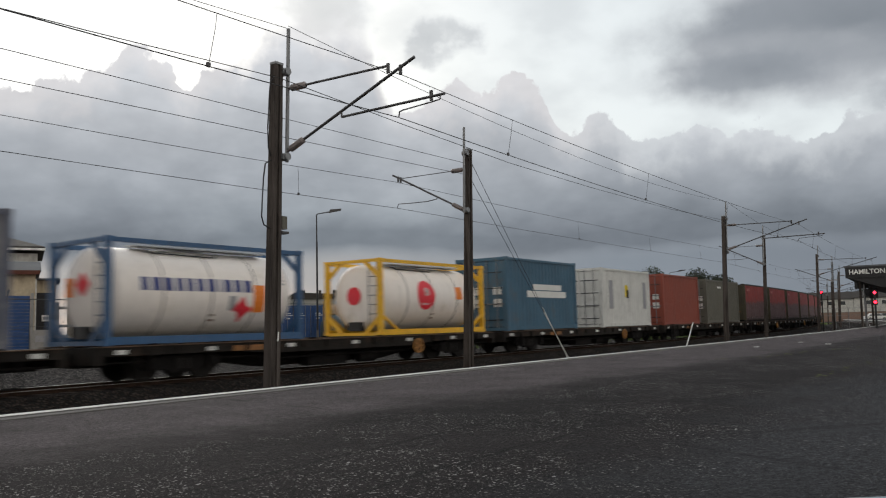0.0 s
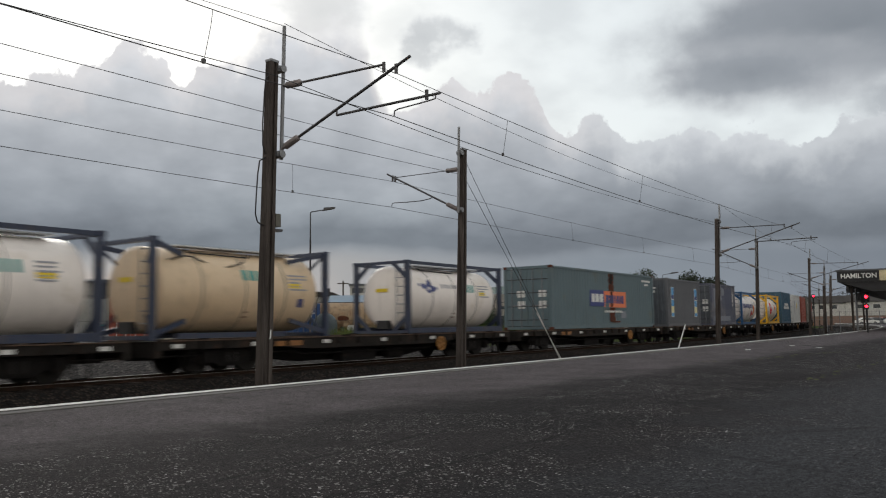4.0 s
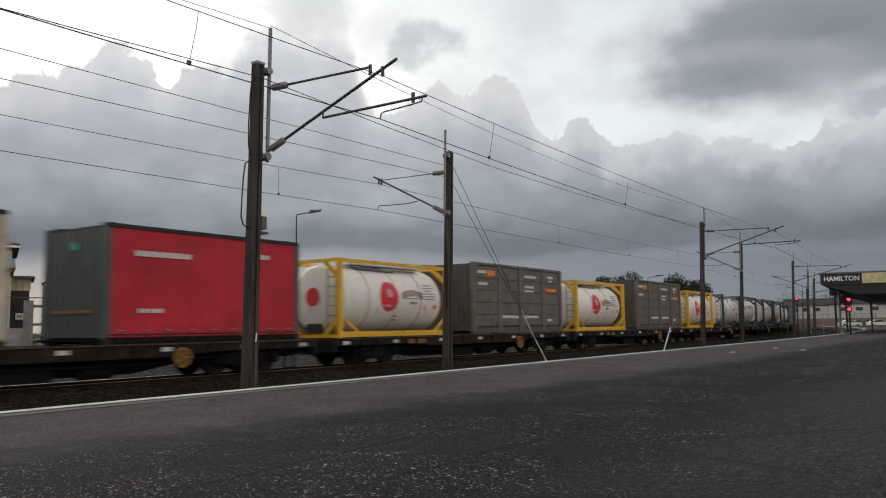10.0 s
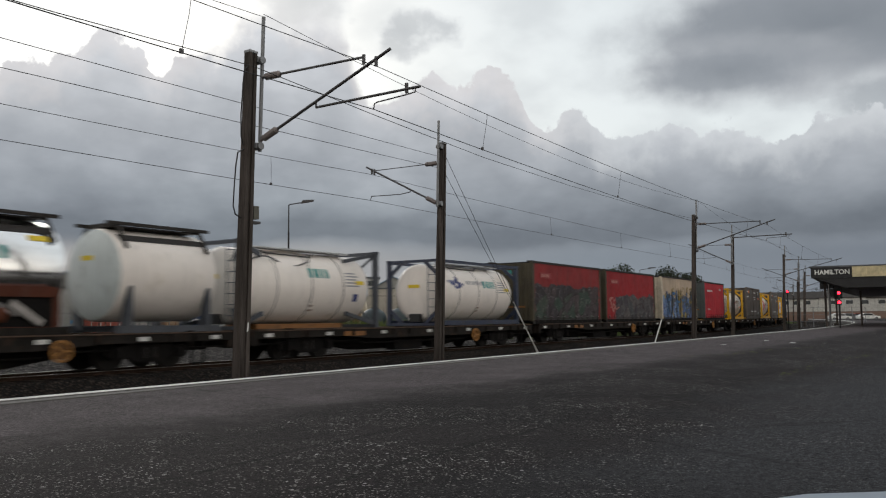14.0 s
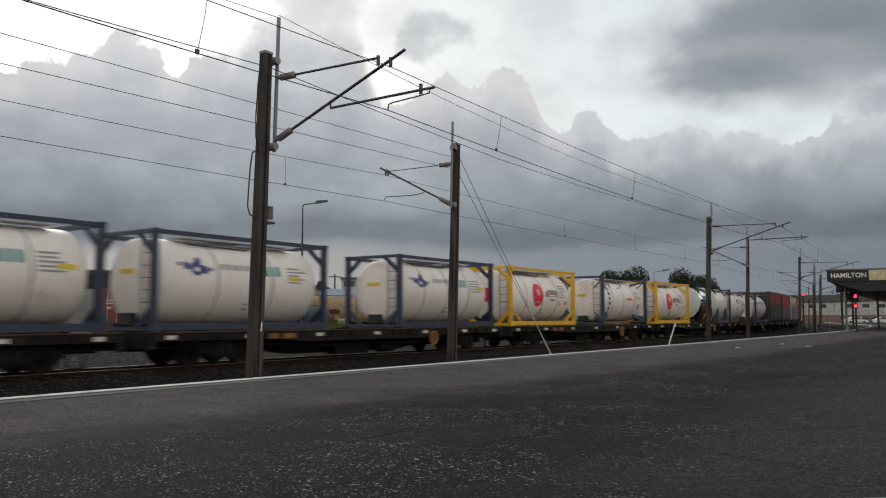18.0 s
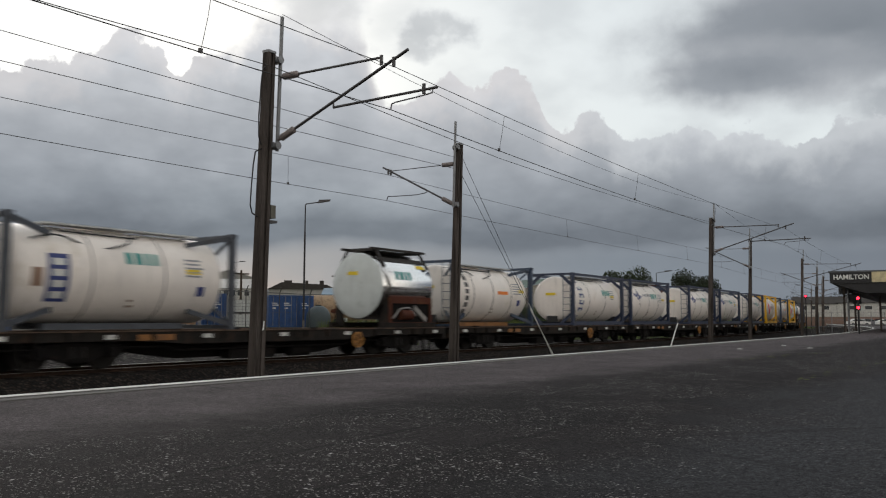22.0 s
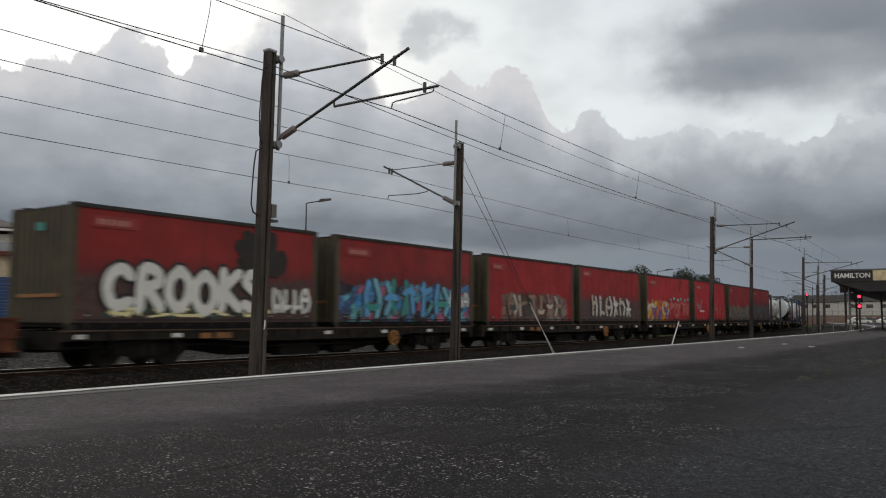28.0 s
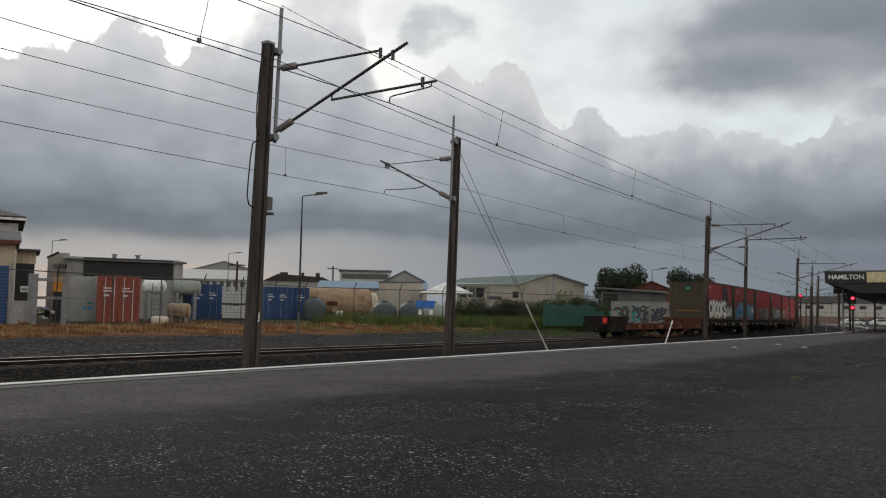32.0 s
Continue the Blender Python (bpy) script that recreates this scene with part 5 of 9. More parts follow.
    for k in range(7):
        part("rung", Geo().tube((xe, -0.62, 0.4 + k * 0.3), (xe, -0.98, 0.4 + k * 0.3), 0.014, 5), M["galv"], lad)
    xs = -L / 2 + 0.17
    if frame == "yellow" and style == "disc":
        part("end_disc", Geo().tube((xs - 0.012, 0.05, zc + 0.05), (xs - 0.004, 0.05, zc + 0.05), 0.30, 18), M["m_red"], ob)
    elif style == "letters":
        part("end_diamond", Geo().add([(xs - 0.01, 0.0, zc - 0.12), (xs - 0.01, -0.3, zc + 0.18), (xs - 0.01, 0.0, zc + 0.48), (xs - 0.01, 0.3, zc + 0.18)], [(0, 1, 2, 3)]), M["m_red"], ob)
        part("end_placard", Geo().box(xs - 0.01, xs - 0.004, 0.42, 0.72, zc - 0.1, zc + 0.35), M["m_orange"], ob)
    else:
        part("end_placard", Geo().box(xs - 0.012, xs - 0.004, -0.2, 0.32, zc + 0.18, zc + 0.30), M["m_yellow"], ob)
    part("outlet_box", Geo().box(xs - 0.08, xs + 0.15, -0.25, 0.25, 0.16, 0.45), M["black"], ob)
    tank_marks(ob, style, L, zc, r, seed)
    return ob


def short_tank(label, s, shell, frame, seed):
    """A ten-foot bare tank on a saddle, with a roof gantry."""
    L, r = 3.0, 1.13
    zc = 0.26 + r
    ob = rides(thing("short_tank", label, "tank container", None, "containers on the train"), s)
    h = L / 2
    part("tank", Geo().lathe([(-h + 0.10, r * 0.97), (-h + 0.18, r), (h - 0.18, r), (h - 0.10, r * 0.97)], 44, 0, zc), M[shell], ob)
    for x in (-1, 1):
        part("end_sheet", Geo().lathe([(x * h, 0.001), (x * (h - 0.01), r * 0.5), (x * (h - 0.05), r * 0.9), (x * (h - 0.10), r * 0.97)], 44, 0, zc), M["tank_end"], ob)
    for x in (-1, 1):
        for y in (-1, 1):
            g = Geo().add([(x * (h - 0.35) + u, y * v, z) for u in (-0.06, 0.06) for v, z in ((0.75, 0.05), (1.15, 0.05), (1.12, zc - 0.28), (1.02, zc - 0.45))],
                          [(0, 1, 2, 3), (7, 6, 5, 4), (0, 4, 5, 1), (1, 5, 6, 2), (2, 6, 7, 3), (3, 7, 4, 0)])
            part("saddle_leg", g, M[frame], ob)
    for y in (-1, 1):
        part("side_rail", Geo().box(-h, h, y * 1.1 - 0.09, y * 1.1 + 0.09, 0.0, 0.16), M[frame], ob)
        part("gantry_rail", Geo().box(-h, h, y * 0.62 - 0.05, y * 0.62 + 0.05, zc + r + 0.06, zc + r + 0.14), M["roof_dark"], ob)
    for x in (-1, 1):
        part("gantry_frame", Geo().beam((x * (h - 0.3), -1.0, zc + 0.62), (x * (h - 0.3), -0.6, zc + r + 0.1), 0.07).beam((x * (h - 0.3), 1.0, zc + 0.62), (x * (h - 0.3), 0.6, zc + r + 0.1), 0.07).box(x * (h - 0.3) - 0.05, x * (h - 0.3) + 0.05, -0.7, 0.7, zc + r + 0.06, zc + r + 0.13), M["roof_dark"], ob)
    part("walkway", Geo().box(-h + 0.2, h - 0.2, -0.55, 0.55, zc + r + 0.03, zc + r + 0.055), M["roof_dark"], ob)
    part("shell_plate", on_barrel(Geo(), -h + 0.25, h - 0.25, zc + 0.80, zc + 0.96, zc, r), M["roof_dark"], ob)
    if seed == 1 or seed == 3:
        # a solid near-black block stands for the shaded recess of the bay
        bay = part("machinery_bay", Geo().box(-1.0, 1.15, -1.10, -0.60, 0.12, 0.98), M["under"], ob, "solid dark block standing for the shade inside the machinery bay")
        part("bay_header", Geo().box(-1.08, 1.22, -1.17, -1.02, 0.80, 1.02), M["rust"], bay)
        for x in (-1.06, 1.20):
            part("bay_post", Geo().box(x - 0.07, x + 0.07, -1.16, -1.04, 0.05, 0.98), M["rust"], bay)
        part("bay_sill", Geo().box(-1.08, 1.22, -1.16, -1.02, 0.05, 0.17), M["rust"], bay)
        part("pump", Geo().tube((-0.55, -1.14, 0.42), (0.05, -1.14, 0.42), 0.17, 14), M["rust"], bay)
        part("chute", Geo().beam((0.2, -1.16, 0.68), (0.85, -1.18, 0.24), 0.08, 0.16), M["strap"], bay)
        part("hose", Geo().path([(-0.9, -1.14, 0.3), (-0.6, -1.2, 0.62), (-0.1, -1.2, 0.66), (0.3, -1.18, 0.4)], 0.035), M["strap"], bay)
    g = Geo()
    x = -0.72
    for w in (0.17, 0.19, 0.13, 0.13):
        on_barrel(g, x, x + w, zc + 0.20, zc + 0.48, zc, r, 3)
        x += w + 0.08
    if shell == "polished":
        part("teal_lettering", g, M["m_teal"], ob)
        part("yellow_label", on_barrel(Geo(), 0.65, 1.1, zc + 0.62, zc + 0.74, zc, r), M["m_yellow"], ob)
    part("end_label", Geo().box(-h - 0.006, -h + 0.03, -0.1, 0.35, zc + 0.35, zc + 0.47), M["m_yellow"], ob)
    return ob


def curtain_container(name, label, s, curtain, end, L=7.66, H=2.82, side=None, words=()):
    """A curtain-sided swap body: ribbed rear wall, roof rail, hanging curtain with buckled straps."""
    W = 2.5
    ob = rides(thing(name, label, "curtain-sided container", None, "containers on the train"), s)
    me = Geo()
    n = 60
    vs = []
    for i in range(n + 1):
        x = -L / 2 + 0.16 + (L - 0.32) * i / n
        for k in range(6):
            z = 0.13 + (H - 0.23) * k / 5
            vs.append((x, -W / 2 + 0.022 - 0.013 * math.sin(i * 1.1 + s) * (1 - k / 5) ** 1.5 - 0.006 * math.sin(i * 0.31 + k), z))
    me.add(vs, [(6 * i + k, 6 * i + 6 + k, 6 * i + 7 + k, 6 * i + k + 1) for i in range(n) for k in range(5)], True)
    cur = part("curtain", me, curtain, ob)
    far = Geo().box(-L / 2 + 0.16, L / 2 - 0.16, W / 2 - 0.06, W / 2 - 0.03, 0.2, H - 0.2)
    part("far_curtain", far, curtain, ob)
    for x in (-1, 1):
        e = Geo()
        corrugated_end(e, W - 0.26, x * (L / 2 - 0.03), 0.16, H - 0.12, flip=-x)
        part("end_wall", e, M[end], ob)
        for y in (-1, 1):
            part("corner_post", Geo().box(x * (L / 2 - 0.09) - 0.085, x * (L / 2 - 0.09) + 0.085, y * (W / 2 - 0.07) - 0.07, y * (W / 2 - 0.07) + 0.07, 0.1, H - 0.06), M[end], ob)
    part("roof", Geo().box(-L / 2 + 0.1, L / 2 - 0.1, -W / 2 + 0.1, W / 2 - 0.1, H - 0.10, H - 0.06), M["roof_dark"], ob)
    for y in (-1, 1):
        part("roof_rail", Geo().box(-L / 2 + 0.04, L / 2 - 0.04, y * (W / 2 - 0.04) - 0.055, y * (W / 2 - 0.04) + 0.055, H - 0.12, H - 0.03), M["roof_dark"], ob)
        part("bottom_rail", Geo().box(-L / 2 + 0.04, L / 2 - 0.04, y * (W / 2 - 0.05) - 0.05, y * (W / 2 - 0.05) + 0.05, 0.0, 0.16), M["under"], ob)
        part("roof_fitting", Geo().box(-L / 2 + 0.15, -L / 2 + 0.5, y * (W / 2 - 0.25) - 0.12, y * (W / 2 - 0.25) + 0.12, H - 0.07, H), M["roof_dark"], ob)
        part("roof_fitting", Geo().box(L / 2 - 0.5, L / 2 - 0.15, y * (W / 2 - 0.25) - 0.12, y * (W / 2 - 0.25) + 0.12, H - 0.07, H), M["roof_dark"], ob)
    corner_castings(ob, L, W, 0.12, M["roof_dark"])
    part("floor", Geo().box(-L / 2 + 0.1, L / 2 - 0.1, -W / 2 + 0.1, W / 2 - 0.1, 0.06, 0.15), M["under"], ob)
    k = 11 if L > 7 else 9
    for i in range(k):
        x = -L / 2 + 0.45 + (L - 0.9) * i / (k - 1)
        st = part("strap", Geo().box(x - 0.02, x + 0.02, -W / 2 - 0.012, -W / 2 + 0.01, 0.06, 0.40), M["roof_dark"], ob)
        part("buckle", Geo().box(x - 0.035, x + 0.035, -W / 2 - 0.022, -W / 2 - 0.008, 0.30, 0.34), M["strap"], st)
    part("hem", Geo().box(-L / 2 + 0.16, L / 2 - 0.16, -W / 2 - 0.002, -W / 2 + 0.02, 0.20, 0.235), M["roof_dark"], ob)
    part("end_number", Geo().box(-L / 2 - 0.012, -L / 2 - 0.004, -0.2, 0.1, H - 0.6, H - 0.42), M["m_teal"], ob)
    part("orange_tape", Geo().box(-L / 2 - 0.014, -L / 2 - 0.004, -0.85, 0.8, 0.72, 0.80), M["ochre"], ob)
    for word in words:
        word(ob, -W / 2 + 0.024)
    return ob


def logo_bars(x, z, w=0.9):
    def put(ob, y):
        part("logo_panel", Geo().box(x - 0.12, x + w + 0.12, y - 0.03, y - 0.022, z - 0.06, z + 0.2), M["logo_panel"], ob)
        word_bars(ob, y - 0.032, x, z, [0.1] * int(w / 0.14), 0.13, "logo_ink", 0.04)
    return put


def pale_bars(x, z, n, w, h):
    def put(ob, y):
        word_bars(ob, y - 0.03, x, z, [w] * n, h, "m_pale", 0.04)
    return put


def sprayed(text, x, z, size, fill, line, wide=1.0, fat=0.04):
    """Sprayed letters: a fat dark outline with a pale fill over it."""
    def put(ob, y):
        for m, b, d, nm in ((line, fat + 0.03, -0.034, "paint_outline"), (fill, fat, -0.044, "painted_letters")):
            lettering(text, size, m, nm, ob, Matrix.Translation((x, y + d, z)) @ Matrix.Rotation(radians(90), 4, "X") @ Matrix.Diagonal((wide, 1, 1, 1)), 0.004, b * size)
    return put


STROKES = {"C": (((0.85, 0.80), (0.55, 0.98), (0.18, 0.80), (0.08, 0.42), (0.35, 0.06), (0.85, 0.16)),), "R": (((0.15, 0.0), (0.2, 0.95), (0.7, 0.92), (0.78, 0.65), (0.25, 0.48)), ((0.4, 0.48), (0.9, 0.02))),
           "O": (((0.5, 1.0), (0.14, 0.72), (0.14, 0.28), (0.5, 0.0), (0.86, 0.28), (0.86, 0.72), (0.5, 1.0)),), "K": (((0.15, 0.0), (0.18, 1.0)), ((0.85, 0.98), (0.28, 0.5), (0.9, 0.0))),
           "S": (((0.85, 0.85), (0.45, 1.0), (0.15, 0.76), (0.5, 0.52), (0.85, 0.28), (0.5, 0.0), (0.1, 0.12)),)}


def ribbon(g, pts, w, y):
    """A flat sprayed stroke with blunt round ends along pts (x, z), in one strip."""
    vs, n = [], len(pts)
    for i, (x, z) in enumerate(pts):
        (xa, za), (xb, zb) = pts[max(i - 1, 0)], pts[min(i + 1, n - 1)]
        d = math.hypot(xb - xa, zb - za) or 1.0
        ux, uz = (xb - xa) / d * w / 2, (zb - za) / d * w / 2
        if i == 0:
            vs += [(x - ux - uz * 0.4, y, z - uz + ux * 0.4), (x - ux + uz * 0.4, y, z - uz - ux * 0.4)]
        vs += [(x - uz, y, z + ux), (x + uz, y, z - ux)]
        y -= 0.0004
        if i == n - 1:
            vs += [(x + ux - uz * 0.4, y, z + uz + ux * 0.4), (x + ux + uz * 0.4, y, z + uz - ux * 0.4)]
    g.add(vs, [(2 * k, 2 * k + 1, 2 * k + 3, 2 * k + 2) for k in range(len(vs) // 2 - 1)])
    return y


def rounded(pts, n=4):
    """Points along a smooth line through pts."""
    out, q = [], [pts[0]] + list(pts) + [pts[-1]]
    for a, b, c, d in zip(q, q[1:], q[2:], q[3:]):
        for k in range(n):
            t = k / n
            out.append(tuple(0.5 * (2 * b[i] + (c[i] - a[i]) * t + (2 * a[i] - 5 * b[i] + 4 * c[i] - d[i]) * t * t + (3 * b[i] - a[i] - 3 * c[i] + d[i]) * t ** 3) for i in (0, 1)))
    return out + [pts[-1]]


def bubble_word(text, x, z, w, h, fill, line, fat):
    """Fat round sprayed letters with a dark rim."""
    def put(ob, y):
        r = random.Random(5)
        for i, ch in enumerate(text):
            lift, lean = r.uniform(-0.05, 0.05), r.uniform(-0.06, 0.06)
            for j, st in enumerate(STROKES[ch]):
                pts = rounded([(x + i * w + (p + lean * q) * w * 0.92, z + lift + q * h) for p, q in st])
                rim, ink = Geo(), Geo()
                ribbon(rim, pts, fat * 1.62, y - 0.030 - 0.002 * i)
                ribbon(ink, pts, fat, y - 0.062 - 0.004 * j)
                part("paint_outline", rim, line, ob)
                part("painted_letter", ink, fill, ob)
    return put


def bar_piece(seed, x0, x1, z0, z1, n, fills, line, fat):
    """A sprayed piece that spells nothing: fat bent bars with dark rims, some joined by a foot or an arm."""
    def put(ob, y):
        r = random.Random(seed)
        w, h = (x1 - x0) / n, z1 - z0
        for i in range(n):
            cx = x0 + (i + 0.5) * w
            b = r.uniform(-0.22, 0.22) * w
            strokes = [[(cx - 0.25 * w + r.uniform(-0.1, 0.1) * w, z0 + r.uniform(0, 0.1) * h), (cx - 0.2 * w + b, z0 + 0.5 * h), (cx - 0.2 * w + r.uniform(-0.15, 0.15) * w, z1 - r.uniform(0, 0.15) * h)]]
            if r.random() < 0.75:
                strokes.append([(cx + 0.25 * w, z0 + r.uniform(0, 0.15) * h), (cx + 0.28 * w - b, z0 + 0.45 * h), (cx + 0.15 * w, z0 + r.uniform(0.7, 1.0) * h)])
            q = r.uniform(0.05, 0.9)
            strokes.append([(cx - 0.25 * w, z0 + q * h), (cx + 0.05 * w, z0 + (q + r.uniform(-0.1, 0.1)) * h), (cx + 0.3 * w, z0 + q * h)])
            for j, st in enumerate(strokes):
                pts = rounded(st)
                rim, ink = Geo(), Geo()
                ribbon(rim, pts, fat * 1.6, y - 0.022 - 0.001 * i)
                ribbon(ink, pts, fat, y - 0.042 - 0.003 * j)
                part("paint_outline", rim, M[line], ob)
                part("painted_bar", ink, M[fills[(i + j) % len(fills)]], ob)
    return put


def scribble(seed, x0, x1, z0, z1, paints, w, n, name="sprayed_line"):
    """Loose sprayed loops and strokes that spell nothing."""
    def put(ob, y):
        r = random.Random(seed)
        for j, m in enumerate(paints):
            yy = y - 0.032 - 0.006 * j
            for i in range(n):
                g = Geo()
                cx = x0 + (x1 - x0) * (i + r.uniform(0.1, 0.9)) / n
                h = (z1 - z0)
                a, turn = r.uniform(0, 6.28), r.choice((-1, 1)) * r.uniform(2.0, 5.5)
                rx, rz = h * r.uniform(0.16, 0.34), h * r.uniform(0.28, 0.5)
                pts = [(cx + rx * math.cos(a + turn * k / 7) + 0.08 * k * r.uniform(-0.5, 1), min(z1, max(z0, (z0 + z1) / 2 + rz * math.sin(a + turn * k / 7) + r.uniform(-0.1, 0.1)))) for k in range(8)]
                yy = ribbon(g, rounded(pts, 3), w * r.uniform(0.7, 1.3), yy)
                yy = max(yy, y - 0.037 - 0.006 * j)
                part(name, g, m if isinstance(m, bpy.types.Material) else M[m], ob)
    return put


def slat_container(label, s):
    """A 25-foot open-sided goods body of framed horizontal boards."""
    L, W, H = 7.68, 2.5, 2.80
    ob = rides(thing("slatted_container", label, "goods container", None, "containers on the train"), s)
    part("core", Geo().box(-L / 2 + 0.12, L / 2 - 0.12, -W / 2 + 0.13, W / 2 - 0.13, 0.12, H - 0.05), M["slat_dark"], ob)
    e = Geo()
    corrugated_end(e, W - 0.2, -L / 2 + 0.03, 0.14, H - 0.06, n=10)
    part("end_wall", e, M["slat_dark"], ob)
    xs = [-L / 2 + 0.11, -L / 2 + 2.05, -L / 2 + 3.78, -L / 2 + 5.85, L / 2 - 0.11]
    for y in (-1, 1):
        Y = y * (W / 2 - 0.07)
        for x in xs:
            wd = 0.11 if x in (xs[0], xs[-1]) else 0.15
            part("post", Geo().box(x - wd, x + wd, Y - 0.07, Y + 0.07, 0.1, H - 0.06), M["slat_grey"], ob)
        part("top_rail", Geo().box(-L / 2, L / 2, Y - 0.06, Y + 0.06, H - 0.10, H), M["slat_grey"], ob)
        part("bottom_rail", Geo().box(-L / 2, L / 2, Y - 0.05, Y + 0.05, 0.02, 0.26), M["slat_dark"], ob)
        if y < 0:
            for a, b in zip(xs, xs[1:]):
                for k in range(5):
                    z0 = 0.32 + k * 0.475
                    part("board", Geo().box(a + 0.16, b - 0.16, Y - 0.035, Y + 0.02, z0, z0 + 0.445), M["slat_grey"], ob)
                    if k:
                        part("ledge", Geo().box(a + 0.14, b - 0.14, Y - 0.06, Y + 0.0, z0 - 0.028, z0 - 0.004), M["slat_dark"], ob)
        else:
            part("far_wall", Geo().box(-L / 2 + 0.2, L / 2 - 0.2, Y - 0.03, Y + 0.03, 0.26, H - 0.1), M["slat_grey"], ob)
    y = -W / 2 + 0.03
    for x, z, n, w in ((-3.45, 2.38, 4, 0.14), (-3.4, 1.92, 5, 0.11), (0.35, 2.33, 7, 0.12), (0.35, 1.90, 5, 0.13), (0.35, 1.70, 5, 0.13), (2.5, 2.38, 3, 0.14), (2.6, 2.2, 2, 0.12), (-1.6, 0.62, 9, 0.12), (0.3, 0.62, 8, 0.12), (2.4, 0.48, 3, 0.12)):
        word_bars(ob, y, x, z, [w] * n, 0.11, "m_pale", 0.03)
    part("orange_logo", Geo().box(-2.75, -2.15, y - 0.006, y + 0.004, 2.30, 2.52), M["m_orange"], ob)
    part("orange_logo", Geo().box(2.2, 3.3, y - 0.006, y + 0.004, 1.78, 1.95), M["m_red"], ob)
    part("yellow_bar", Geo().box(2.35, 3.2, y - 0.010, y - 0.005, 1.83, 1.90), M["m_yellow"], ob)
    return ob


# wagons: built once, copied, and coupled every 17.06 m
PITCH, FRONT = 17.06, 26.85


def frame_geo(x, z):
    """Two cast side frames, waisted over the springs and horned at the axles."""
    pts = [(-1.16, 0.36), (-1.02, 0.53), (-0.48, 0.62), (0.48, 0.62), (1.02, 0.53), (1.16, 0.36), (1.0, 0.26), (0.72, 0.36), (0.36, 0.19), (-0.36, 0.19), (-0.72, 0.36), (-1.0, 0.26)]
    g = Geo()
    for y in (-0.89, 0.89):
        g.prism([(x + p, z + q) for p, q in pts], y - 0.06, y + 0.06)
    return g


def bogie(ob, x):
    z = RAIL_Z - DECK_Z
    b = part("bogie", frame_geo(x, z).box(x - 0.28, x + 0.28, -0.98, 0.98, z + 0.24, z + 0.62), M["under"], ob)
    for k in (-0.85, 0.85):
        for y in (-1, 1):
            Y = y * 0.5685
            w = part("wheel", Geo().tube((x + k, Y - 0.06, z + 0.42), (x + k, Y + 0.06, z + 0.42), 0.42, 26).tube((x + k, Y - y * 0.09, z + 0.42), (x + k, Y - y * 0.055, z + 0.42), 0.45, 26), M["wheel"], ob)
        part("axle_box", Geo().box(x + k - 0.13, x + k + 0.13, -1.06, -0.93, z + 0.28, z + 0.56).tube((x + k, -1.10, z + 0.42), (x + k, -1.05, z + 0.42), 0.085, 12), M["under"], b)
    for k in (-0.13, 0.13):
        part("spring", Geo().tube((x + k, -0.93, z + 0.28), (x + k, -0.93, z + 0.53), 0.075, 9), M["wheel"], b)


